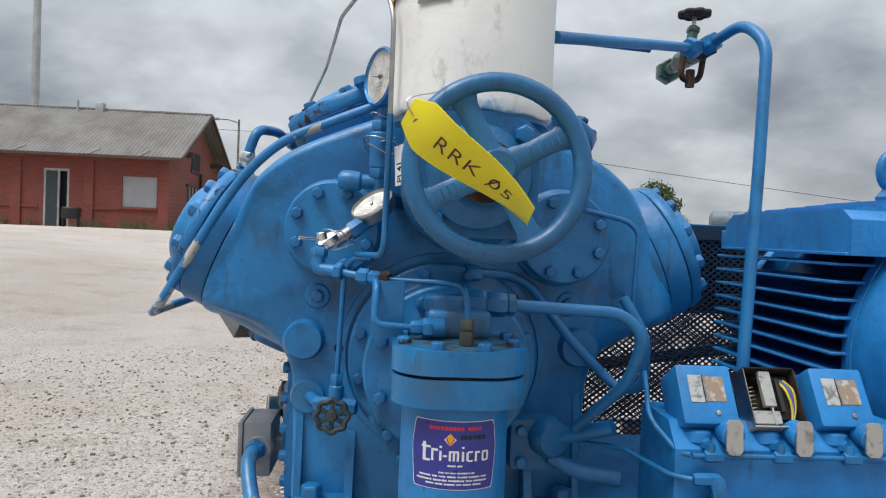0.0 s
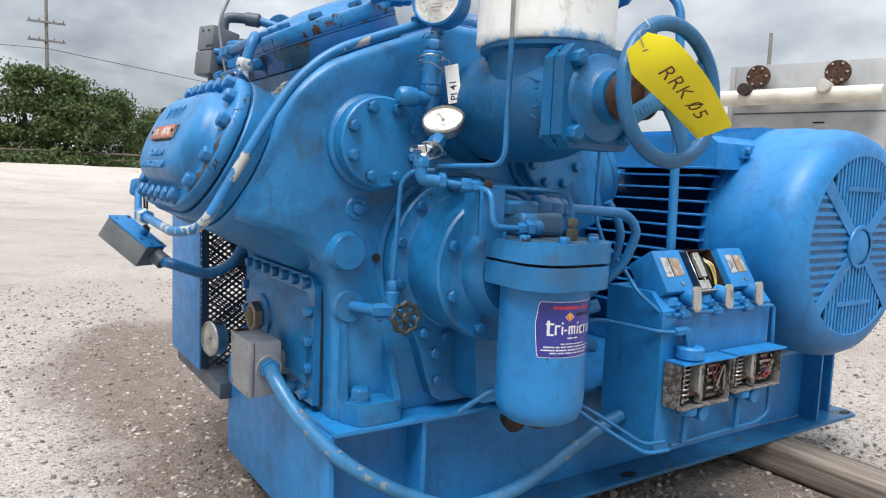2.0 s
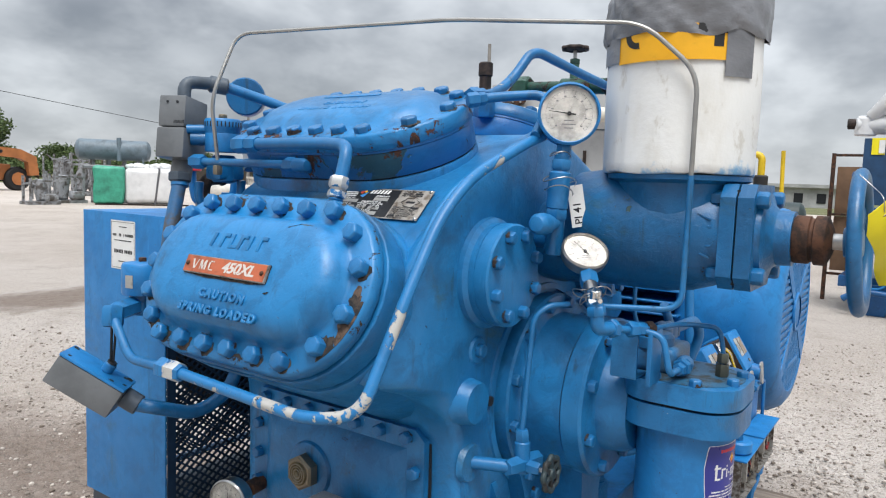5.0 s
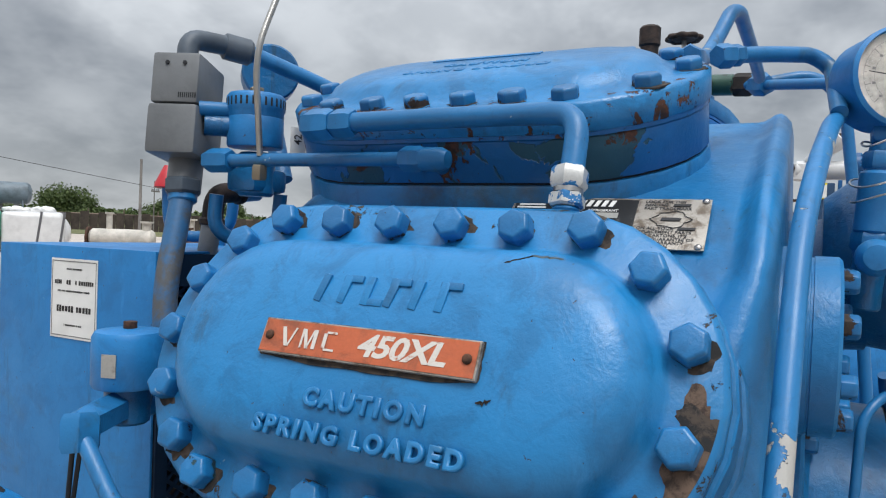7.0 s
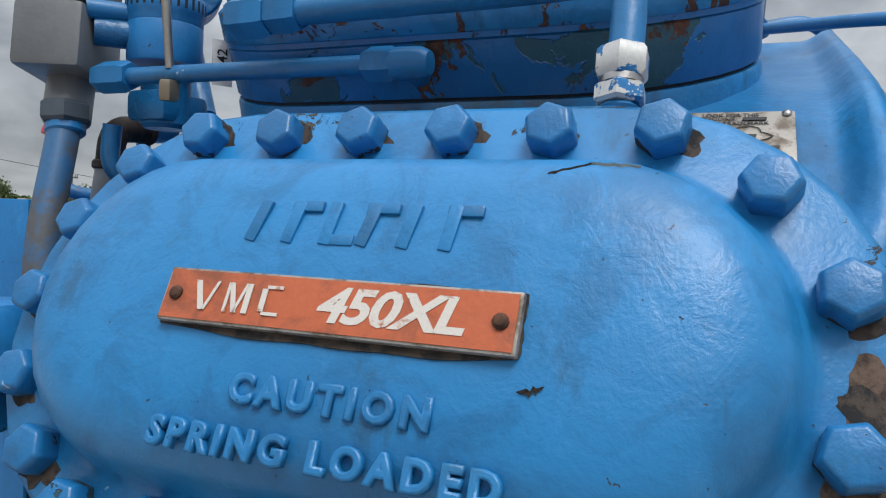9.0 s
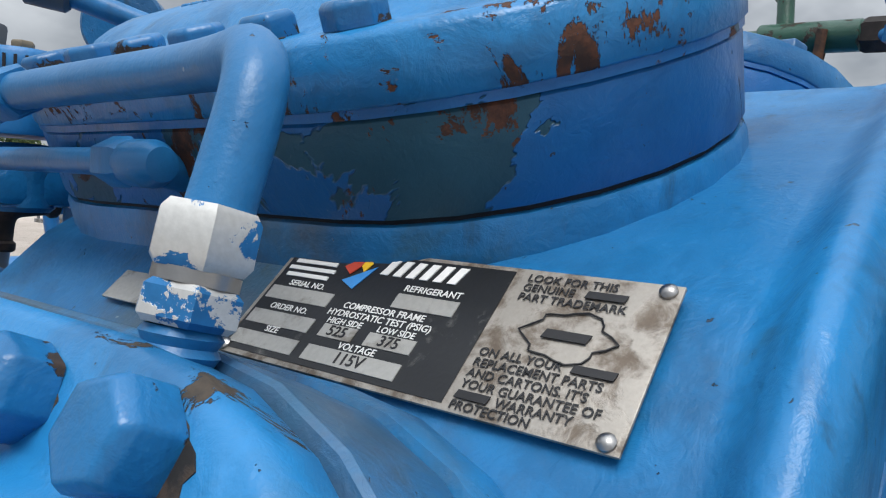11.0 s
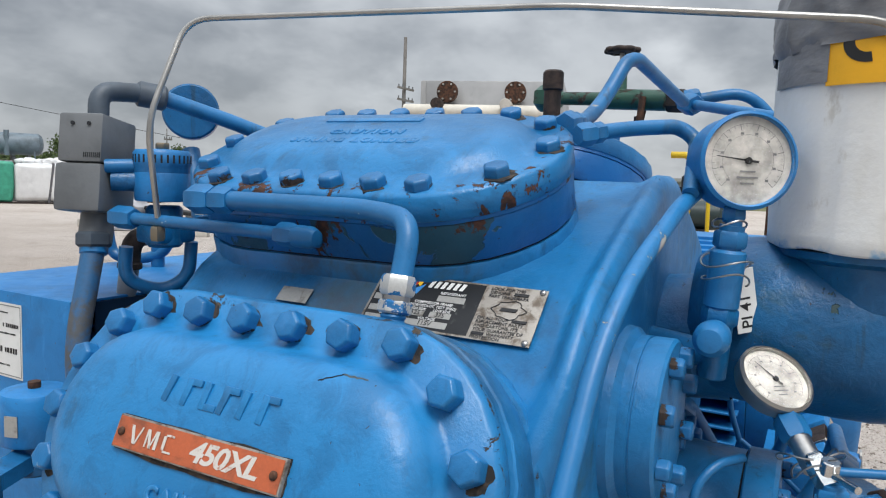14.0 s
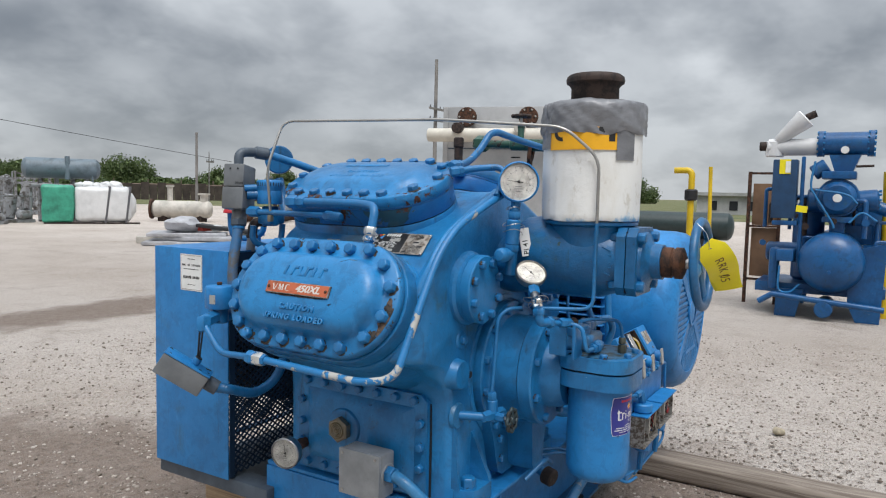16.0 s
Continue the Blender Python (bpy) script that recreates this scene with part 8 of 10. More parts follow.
def open_switch(x0, x1, z0, z1, seed):
    """A pressure switch whose cover is gone: frame, spring, levers, wires."""
    rng = random.Random(seed)
    b = part("open_switch_frame", box((x0, PY - 0.006, z0), (x1, PY - 0.002, z1), 0.001), M_DKRUST, panel, "open switch with bare workings")
    for lo, hi, mt in (((x0, PY - 0.048, z0 - 0.003), (x1, PY - 0.006, z0), M_WORKINGS), ((x0 - 0.003, PY - 0.046, z0), (x0, PY - 0.003, z1), M_WORKINGS), ((x1 - 0.002, PY - 0.046, z0), (x1, PY - 0.006, z1), M_WORKINGS), ((x0 - 0.004, PY - 0.056, z1), (x1 + 0.006, PY - 0.003, z1 + 0.003), M_SHEET)):
        part("frame_wall", box(lo, hi), mt, b)
    w = x1 - x0
    sp_ = [Vector((x0 + 0.2 * w + 0.012 * math.cos(a), PY - 0.026 + 0.012 * math.sin(a), z0 + 0.008 + a * (z1 - z0 - 0.02) / 44)) for a in [i * 0.5 for i in range(88)]]
    part("spring", sweep(sp_, 0.0021, 6), M_STEEL, b)
    part("lever", box((x0 + 0.42 * w, PY - 0.040, z0 + 0.004), (x0 + 0.50 * w, PY - 0.028, z1 - 0.004), 0.001), M_WORKINGS, b)
    part("lever", box((x0 + 0.04 * w, PY - 0.034, z0 + 0.02), (x0 + 0.44 * w, PY - 0.029, z0 + 0.032), 0.001), M_RUST, b)
    part("terminal_block", box((x0 + 0.55 * w, PY - 0.032, z0 + 0.008), (x0 + 0.95 * w, PY - 0.008, z1 - 0.010), 0.002), M_BLACK, b)
    for i in range(5):
        zz = z0 + 0.012 + (z1 - z0 - 0.03) * i / 4
        part("contact_strip", box((x0 + 0.60 * w, PY - 0.037, zz), (x0 + (0.74 + 0.15 * rng.random()) * w, PY - 0.0325, zz + 0.006), 0.0006, 1), M_STEEL if i % 2 else M_BRASS, b)
    part("adjuster", rod((x0 + 0.2 * w, PY - 0.026, z0 + 0.004), (x0 + 0.2 * w, PY - 0.026, z1 - 0.002), 0.004, 10), M_STEEL, b)
    part("hinge_bracket", box((x0 + 0.36 * w, PY - 0.045, z0 + 0.3 * (z1 - z0)), (x0 + 0.41 * w, PY - 0.010, z1 - 0.006), 0.001, 1), M_SILVER, b)
    for i, cc in enumerate(((0.25, 0.02, 0.02), (0.02, 0.04, 0.13), (0.02, 0.02, 0.02), (0.20, 0.015, 0.015), (0.3, 0.26, 0.2))):
        q = [Vector((x0 + (0.55 + 0.4 * rng.random()) * w, PY - 0.030 - 0.012 * rng.random(), z0 + 0.01 + (z1 - z0 - 0.02) * rng.random())) for _ in range(4)]
        part("lead", sweep(spline(q, 6), 0.0021, 6), plain("lead_%d_%d" % (seed, i), cc, 0.45), b)
    for i in range(6):
        px_, pz_ = x0 + (0.58 + 0.34 * rng.random()) * w, z0 + 0.012 + (z1 - z0 - 0.024) * rng.random()
        part("terminal_screw", rod((px_, PY - 0.031, pz_), (px_, PY - 0.036, pz_), 0.0036, 8), M_BRASS if i % 2 else M_STEEL, b)
    cxm = x0 + 0.3 * w
    part("bellows_cup", rod((cxm, PY - 0.026, z0 - 0.003), (cxm, PY - 0.026, z0 - 0.022), 0.022, 22, 0.003), M_SHEET, b)
    part("bellows_stem", nut((cxm, PY - 0.026, z0 - 0.020), (cxm, PY - 0.022, 0.288), 0.016), M_TUBE, b)
    part("conduit_body", rod((cxm + 0.045, PY - 0.005, z0 - 0.022), (cxm + 0.045, PY - 0.040, z0 - 0.024), 0.017, 20, 0.002), M_SHEET, b)


open_switch(0.472, 0.640, 0.372, 0.468, 3)
open_switch(0.655, 0.835, 0.386, 0.470, 8)
part("bellows_cup", rod((0.522, PY - 0.024, 0.472), (0.522, PY - 0.024, 0.500), 0.030, 26, 0.004), M_SHEET, panel)
part("bellows_stem", nut((0.522, PY - 0.024, 0.498), (0.514, PY - 0.018, 0.535), 0.022), M_TUBE, panel)
part("tee", nut((0.478, 1.062, 0.532), (0.520, 1.062, 0.532), 0.018), M_TUBE, panel)

# ---- loose stones on the yard ----
M_STONE = Mat("limestone_chips")
tone = M_STONE.n.new("ShaderNodeNewGeometry").outputs["Random Per Island"]
c_ = M_STONE.mix(M_STONE.step(tone, 0.15, 0.9, False), (0.11, 0.085, 0.068), (0.56, 0.50, 0.45))
c_ = M_STONE.mix(M_STONE.math("MULTIPLY", M_STONE.noise(120.0, 3, 0.6, None, 0.0, False), 0.4), c_, (0.30, 0.25, 0.20))
M_STONE = M_STONE.put(c_, 0.88, 0.0, M_STONE.noise(300.0, 2, 0.6, None, 0.0, False), 0.001, 0.4)
rng = np.random.default_rng(4)
base_v = [Vector(v) for v in ((0, 0, 1), (0.89, 0, 0.45), (0.28, 0.85, 0.45), (-0.72, 0.53, 0.45), (-0.72, -0.53, 0.45), (0.28, -0.85, 0.45), (0.72, 0.53, -0.45), (-0.28, 0.85, -0.45), (-0.89, 0, -0.45), (-0.28, -0.85, -0.45), (0.72, -0.53, -0.45), (0, 0, -1))]
base_f = [(0, 1, 2), (0, 2, 3), (0, 3, 4), (0, 4, 5), (0, 5, 1), (1, 6, 2), (2, 7, 3), (3, 8, 4), (4, 9, 5), (5, 10, 1), (6, 7, 2), (7, 8, 3), (8, 9, 4), (9, 10, 5), (10, 6, 1)]
BV = np.array([tuple(v) for v in base_v])
vv, ff_ = [], []
for i in range(60000):
    q = 0.25 + 4.2 * rng.random() ** 0.8
    a = rng.random() * 2 * math.pi
    x, y = 0.15 + q * math.cos(a), 1.15 + q * math.sin(a)
    if 0.06 < x < 0.2 and y > 0.28 or 1.2 < x < 1.32:
        continue
    s = 0.0021 + 0.0078 * rng.random() ** 2.9 + (0.009 * rng.random() if rng.random() < 0.004 else 0)
    sc = s * (0.7 + 0.6 * rng.random(3)) * np.array((1, 1, 0.7))
    p = BV * sc * (0.8 + 0.4 * rng.random((12, 1)))
    ca, sa = math.cos(a * 7), math.sin(a * 7)
    p = np.stack((p[:, 0] * ca - p[:, 1] * sa + x, p[:, 0] * sa + p[:, 1] * ca + y, p[:, 2] + rise(x, y) + 0.025 * (noise.noise(Vector((x * 0.35, y * 0.35, 1.0))) if q > 1.9 else 0) + sc[2] * 0.35), 1)
    n0 = len(vv) * 12
    vv.append(p)
    ff_.extend([(n0 + b0, n0 + b1, n0 + b2) for b0, b1, b2 in base_f])
me = bpy.data.meshes.new("loose_stones")
me.from_pydata(np.concatenate(vv).tolist(), [], ff_)
me.materials.append(M_STONE)
tagged(adopt(new("loose_stones", me), None), "loose limestone chips scattered over the yard", "gravel", kind="stuff")
# a few larger stones
for x, y, s in ((0.02, 1.20, 0.026), (0.52, 0.92, 0.022), (0.9, 0.78, 0.02), (-0.75, 1.5, 0.018), (2.1, 0.8, 0.03), (3.4, 2.9, 0.04), (1.7, 0.3, 0.022)):
    t = bmesh.new()
    bmesh.ops.create_icosphere(t, subdivisions=2, radius=s)
    for v in t.verts:
        v.co *= 1 + 0.35 * noise.noise(v.co * 40 + Vector((x, y, 0)))
        v.co.z *= 0.7
    t.transform(Matrix.Translation((x, y, s * 0.45)))
    single("stone", t, plain("pale_stone", (0.42, 0.36, 0.26), 0.85, 0.0, 0.4, 40.0), "pale rounded limestone lump lying on the yard", "stone", "loose larger stones")

# ---- grass beyond the yard ----
k = Mat("rough_grass_field")
col = k.mix(k.step(k.noise(0.35, 6, 0.65, None, 0.0, False), 0.35, 0.65), (0.085, 0.105, 0.035), (0.17, 0.16, 0.075))
col = k.mix(k.math("MULTIPLY", k.step(k.noise(3.0, 5, 0.7, None, 0.0, False), 0.5, 0.7), 0.5), col, (0.05, 0.07, 0.022))
M_GRASS = k.put(col, 0.95, 0.0, k.noise(8.0, 5, 0.7, None, 0.0, False), 0.08, 0.8)
t = bmesh.new()
rows = []
for j, q in enumerate((0.0, 3.0, 8.0, 25.0, 90.0, 400.0, 1800.0)):
    row = []
    for i in range(96):
        a = 2 * math.pi * i / 96
        r0 = 50 + 9 * math.sin(a - 0.6) - 6 * math.cos(a) + 2.5 * noise.noise(Vector((math.cos(a) * 3, math.sin(a) * 3, 7)))
        x, y = (r0 + q) * math.cos(a), (r0 + q) * math.sin(a)
        row.append(t.verts.new((x, y, rise(x, y) + (0.01 if j == 0 else 0.07))))
    rows.append(row)
for a, b in zip(rows, rows[1:]):
    for i in range(96):
        t.faces.new((a[i], b[i], b[(i + 1) % 96], a[(i + 1) % 96]))
single("grass_field", t, M_GRASS, "rough green and straw grass beyond the yard", "grass", kind="structure", angle=180)

# ---- trees, hedge ----
k = Mat("tree_leaves")
tone = k.n.new("ShaderNodeNewGeometry").outputs["Random Per Island"]
col = k.mix(tone, (0.040, 0.075, 0.022), (0.130, 0.175, 0.055))
M_LEAF = k.put(col, 0.6, 0.0)
M_BARK = plain("grey_bark", (0.09, 0.07, 0.055), 0.9, 0.0, 0.4, 6.0, 0.6, 30.0)


def leaf_mesh(name, lobes, n, size, seed):
    """Small leaf clumps, each two crossed quads, strewn through the lobes."""
    g = np.random.default_rng(seed)
    vs, fs = [], []
    for i in range(n):
        c, r = lobes[g.integers(len(lobes))]
        d = g.normal(size=3)
        d /= np.linalg.norm(d)
        p = np.array(c) + d * np.array(r) * (0.25 + 0.9 * g.random() ** 0.6) + g.normal(size=3) * np.array(r) * 0.12
        s = size * (0.5 + g.random())
        for _ in range(2):
            a, b = g.normal(size=3), g.normal(size=3)
            a /= np.linalg.norm(a)
            b -= a * a.dot(b)
            b /= np.linalg.norm(b)
            n0 = len(vs)
            vs += [p - a * s, p + b * s * 0.6, p + a * s, p - b * s * 0.6]
            fs.append((n0, n0 + 1, n0 + 2, n0 + 3))
    me = bpy.data.meshes.new(name)
    me.from_pydata([tuple(v) for v in vs], [], fs)
    me.materials.append(M_LEAF)
    return me


def tree(x, y, h, wid, seed, label, n=9000, low=0.16, leaf=1.0):
    g = random.Random(seed)
    z0 = rise(x, y)
    e = thing("tree", (x, y, z0), label, "tree", "trees beyond the yard")
    t = sweep(spline([(x, y, z0 - 0.1), (x + g.uniform(-0.1, 0.1), y, z0 + h * 0.25), (x + g.uniform(-0.3, 0.3), y + g.uniform(-0.3, 0.3), z0 + h * 0.7)], 4), 0.02 * h, 8)
    part("trunk", t, M_BARK, e)
    lobes = []
    for i in range(24):
        a = g.uniform(0, 6.28)
        up_ = g.uniform(low, 0.90)
        q = wid * g.uniform(0.15, 0.85) * (1.0 - 0.55 * max(0.0, up_ - 0.45) / 0.45)
        c = (x + q * math.cos(a), y + q * math.sin(a), z0 + h * up_)
        rr = wid * g.uniform(0.20, 0.40)
        lobes.append((c, (rr, rr, rr * g.uniform(0.6, 0.95))))
        if i < 6:
            part("limb", sweep(spline([(x, y, z0 + h * 0.2), ((x + c[0]) / 2, (y + c[1]) / 2, z0 + h * (0.2 + up_) / 2), c], 4), 0.008 * h, 6), M_BARK, e)
    adopt(new("crown", leaf_mesh("crown", lobes, n, 0.026 * leaf * h ** 0.75, seed)), e)
    return e


for i, (x, y, h, w) in enumerate(((-3.9, 54, 5.6, 3.3), (-2.7, 53, 3.8, 2.2), (2.1, 55, 6.5, 2.9), (4.4, 54.5, 6.4, 2.9), (7.2, 56, 5.2, 2.8), (21.2, 56, 5.7, 3.0), (11.0, 60, 4.4, 3.2), (-0.9, 60, 3.6, 2.8))):
    tree(x, y, h, w, 20 + i, "leafy green tree with broken crown at the yard's edge")
for i, (x, y, h, w) in enumerate(((88, 165, 6.6, 7.0), (112, 158, 5.6, 6.0), (102, 150, 7.2, 8.0), (128, 148, 6.0, 6.0), (84, 170, 5.8, 7.0), (136, 132, 5.6, 6.0), (70, 176, 6.2, 9.0), (58, 182, 5.0, 7.0), (150, 62, 6.0, 6.0), (156, 46, 5.2, 6.0))):
    tree(x, y, h, w, 50 + i, "far dark green tree in the tree line", 8000, 0.10, 2.3)
g = random.Random(9)
lobes = [((x, 53.5 + g.uniform(-1.5, 2.5), 0.55 + g.uniform(0.2, 0.75)), (1.6, 1.0, g.uniform(0.45, 0.9))) for x in [-4 + 0.95 * i for i in range(40)]]
ob = adopt(new("hedge_row", leaf_mesh("hedge_row", lobes, 14000, 0.12, 77)), None)
tagged(ob, "straggling weeds and bushes along the yard's far edge", "shrubs", kind="stuff")
lobes = [((60 + 2.0 * i, 178 - 1.3 * i, 1.2 + g.uniform(0, 0.9)), (4.0, 3.0, g.uniform(1.0, 1.9))) for i in range(50)]
ob = adopt(new("hedge_row", leaf_mesh("hedge_row", lobes, 14000, 0.6, 78)), None)
tagged(ob, "far line of bushes behind the scrap yard", "shrubs", kind="stuff")
lobes = [((-40 + 1.6 * i, 92 + g.uniform(-2, 2), (3.6 if i < 18 else 1.2) + g.uniform(-0.3, 0.5)), (2.6, 2.0, g.uniform(0.5, 1.0))) for i in range(46)]
ob = adopt(new("hedge_row", leaf_mesh("hedge_row", lobes, 12000, 0.30, 79)), None)
tagged(ob, "distant wood beyond the rail fence", "woods", kind="stuff")
M_BOARD = plain("weathered_fence_board", (0.16, 0.12, 0.095), 0.85, 0.0, 0.4, 2.0)


def fence(x0, y0, x1, y1, n, h, label):
    e = thing("fence", ((x0 + x1) / 2, (y0 + y1) / 2, rise((x0 + x1) / 2, (y0 + y1) / 2)), label, "fence")
    d = Vector((x1 - x0, y1 - y0, 0)) / n
    for i in range(n + 1):
        p = Vector((x0, y0, 0)) + d * i
        p.z = rise(p.x, p.y)
        part("post", rod(p, p + Vector((0, 0, h)), 0.05, 8), M_BOARD, e)
        if i < n:
            q = p + d
            q.z = rise(q.x, q.y)
            for k_, hh in enumerate((0.35, 0.75)):
                part("rail", sweep([p + Vector((0, 0, h * hh)), q + Vector((0, 0, h * hh))], 0.09, 6), M_BOARD, e)
    return e


fence(-6, 52.6, 30, 55.5, 13, 1.1, "low weathered wooden rail fence before the trees")
yf = fence(30, 62, 62, 40, 14, 1.9, "dark weathered yard fence behind the tanks")
M_DARKBOARD = plain("dark_weathered_board", (0.060, 0.046, 0.038), 0.85, 0.0, 0.5, 1.2)
g = random.Random(12)
for i in range(56):
    p, q = Vector((30 + 32 * i / 56, 61.85 - 22 * i / 56, 0)), Vector((30 + 32 * (i + 0.96) / 56, 61.85 - 22 * (i + 0.96) / 56, 0))
    t = box((0, -0.02, 0.05), ((q - p).length, 0.02, 1.55 + g.uniform(-0.18, 0.12)))
    t.transform(Matrix.Translation(p) @ Matrix.Rotation(math.atan2(q.y - p.y, q.x - p.x), 4, "Z"))
    part("board", t, M_DARKBOARD, yf)

# ---- brick building ----
k = Mat("red_brick_wall")
br = k.n.new("ShaderNodeTexBrick")
br.inputs["Scale"].default_value = 1.0
br.inputs["Brick Width"].default_value, br.inputs["Row Height"].default_value, br.inputs["Mortar Size"].default_value = 0.22, 0.075, 0.009
br.inputs["Color1"].default_value, br.inputs["Color2"].default_value, br.inputs["Mortar"].default_value = (0.225, 0.052, 0.037, 1), (0.165, 0.040, 0.031, 1), (0.17, 0.068, 0.053, 1)
swz = k.n.new("ShaderNodeMapping")
swz.inputs["Rotation"].default_value = (radians(90), 0, 0)
k.l.new(k.co, swz.inputs[0])
k.l.new(swz.outputs[0], br.inputs["Vector"])
col = k.mix(k.math("MULTIPLY", k.step(k.noise(1.2, 5, 0.65), 0.45, 0.7), 0.5), br.outputs[0], (0.15, 0.04, 0.032))
M_BRICK = k.put(col, 0.85, 0.0, br.outputs[1], 0.004, 0.4)
k = Mat("weathered_corrugated_roof")
wv = k.n.new("ShaderNodeTexWave")
wv.inputs["Scale"].default_value = 2.2
k.l.new(k.place((1, 0.02, 0.02), False), wv.inputs["Vector"])
col = k.mix(k.step(k.noise(0.8, 6, 0.7, (1, 0.5, 1)), 0.35, 0.7), (0.20, 0.19, 0.175), (0.115, 0.10, 0.09))
col = k.mix(k.math("MULTIPLY", wv.outputs[1], 0.45), col, (0.065, 0.06, 0.055))
M_ROOF = k.put(col, 0.8, 0.0, wv.outputs[1], 0.02, 0.5)
BM = Matrix.Translation((-8.05, 25.8, 0.53)) @ Matrix.Rotation(radians(0.6), 4, "Z")
bld = thing("brick_building", (-11, 27, 0.58), "single-storey red brick building with grey corrugated gable roof", "building")
BL, BW, BH, RH = 12.0, 7.0, 2.72, 4.68


def bpart(name, bm, mat, label="", parent=None):
    ob = adopt(new(name, finish(bm, name, mat)), parent or bld, BM)
    return tagged(ob, label)


# front wall in pieces round the door and the window
openings = ((-4.30, -3.42, 0.0, 2.10), (-1.62, -0.42, 0.85, 1.93))
xs = [-BL, -4.30, -3.42, -1.62, -0.42, 0.0]
for i in range(5):
    a, b = xs[i], xs[i + 1]
    op = [o for o in openings if abs(o[0] - a) < 0.01]
    for z0, z1 in ([(0, BH)] if not op else [(0, op[0][2]), (op[0][3], BH)]):
        if z1 > z0 + 0.01:
            bpart("wall", box((a, 0, z0 - 0.3 if z0 == 0 else z0), (b, 0.25, z1)), M_BRICK)
t = prism([(0.2505, -0.3), (BW, -0.3), (BW, BH), (BW / 2, RH - 0.12), (0.2505, BH)], "x", -0.25, 0)
bpart("gable_wall", t, M_BRICK)
bpart("wall", box((-BL, BW + 0.001, -0.3), (0, BW + 0.25, BH)), M_BRICK)
for x in (-6.5, -5.2, -2.75, -0.17):
    bpart("pilaster", box((x - 0.17, -0.07, -0.3), (x + 0.17, -0.001, BH - 0.3)), M_BRICK)
bpart("brick_band", box((-BL, -0.05, 0.72), (-4.45, -0.001, 0.80)), M_BRICK)
bpart("brick_band", box((-3.3, -0.055, 0.72), (-1.73, -0.001, 0.80)), M_BRICK)
bpart("brick_band", box((-BL, -0.06, BH - 0.30), (0.0, -0.001, BH - 0.05)), M_BRICK)
for s in (0, 1):
    t = bmesh.new()
    y0, y1 = (-0.45, BW / 2) if s == 0 else (BW + 0.7, BW / 2)
    zl = BH - 0.16
    vs = [t.verts.new(q) for q in ((-BL - 0.4, y0, zl), (0.55, y0, zl), (0.55, y1, RH), (-BL - 0.4, y1, RH))]
    vs += [t.verts.new((v.co.x, v.co.y, v.co.z + 0.07)) for v in vs]
    for f in ((3, 2, 1, 0), (4, 5, 6, 7), (0, 1, 5, 4), (1, 2, 6, 5), (2, 3, 7, 6), (3, 0, 4, 7)):
        t.faces.new([vs[j] for j in f])
    bpart("roof", t, M_ROOF)
bpart("ridge_cap", rod((-BL - 0.4, BW / 2, RH + 0.06), (0.55, BW / 2, RH + 0.06), 0.07, 8), M_ROOF)
M_TRIM = plain("grey_white_trim", (0.34, 0.33, 0.32), 0.6, 0.0, 0.3, 2.0)
M_FASCIA = plain("brown_stained_fascia", (0.075, 0.045, 0.036), 0.75, 0.0, 0.4, 3.0)
bpart("barge_board", prism([(-0.47, BH - 0.20), (-0.47, BH - 0.06), (BW / 2, RH + 0.10), (BW + 0.72, BH - 0.06), (BW + 0.72, BH - 0.20), (BW / 2, RH - 0.05)], "x", 0.551, 0.59), M_FASCIA)
bpart("gutter", box((-BL - 0.4, -0.52, BH - 0.20), (0.55, -0.455, BH - 0.12)), M_FASCIA)
for x in (-9.0, -5.1, -2.6, -0.9):
    bpart("gutter_strap", rod((x, -0.5, BH - 0.08), (x + 0.22, -0.1, BH + 0.16), 0.02, 6), M_TRIM)
bpart("vent_pipe", rod((-4.6, BW / 2 - 0.2, RH - 0.2), (-4.6, BW / 2 - 0.2, RH + 0.35), 0.05, 8), M_TRIM)
bpart("vent_hood", box((-3.9, BW / 2 - 0.3, RH - 0.1), (-3.6, BW / 2, RH + 0.30), 0.03), M_GALV)
dr = bpart("door_frame", box((-4.30, 0.02, 0.0), (-4.22, 0.12, 2.10)), M_TRIM)
bpart("door_frame", box((-3.50, 0.02, 0.0), (-3.42, 0.12, 2.10)), M_TRIM)
bpart("door_frame", box((-4.2195, 0.02, 2.02), (-3.5005, 0.12, 2.10)), M_TRIM)
bpart("door_leaf", box((-4.2195, 0.03, 0.0), (-3.82, 0.08, 2.0195)), plain("dark_green_door", (0.03, 0.045, 0.05), 0.4), "dark glazed door, half open")
bpart("door_leaf_edge", box((-3.8195, 0.02, 0.0), (-3.76, 0.09, 2.0195)), M_TRIM)
bpart("dark_doorway", box((-4.30, 0.26, 0.0), (-3.42, 0.30, 2.10)), M_DARK, "unlit doorway")
bpart("boarded_window", box((-1.62, 0.06, 0.85), (-0.42, 0.12, 1.93)), plain("grey_window_board", (0.30, 0.30, 0.31), 0.5, 0.0, 0.1, 1.0), "window closed with a grey board")
bpart("window_sill", box((-1.72, -0.08, 0.77), (-0.36, 0.06, 0.849)), M_BRICK)
bpart("attic_opening", box((0.001, 2.75, 2.45), (0.03, 3.95, 3.15)), M_DARK, "dark open attic hatch in the gable")
bpart("hatch_frame", box((0.001, 2.65, 2.36), (0.05, 4.05, 2.449)), M_FASCIA)
gw = bpart("gable_window", box((0.001, 2.2, 0.78), (0.03, 5.0, 1.78)), plain("dusty_grey_pane", (0.22, 0.23, 0.24), 0.35), "barred window with dusty panes")
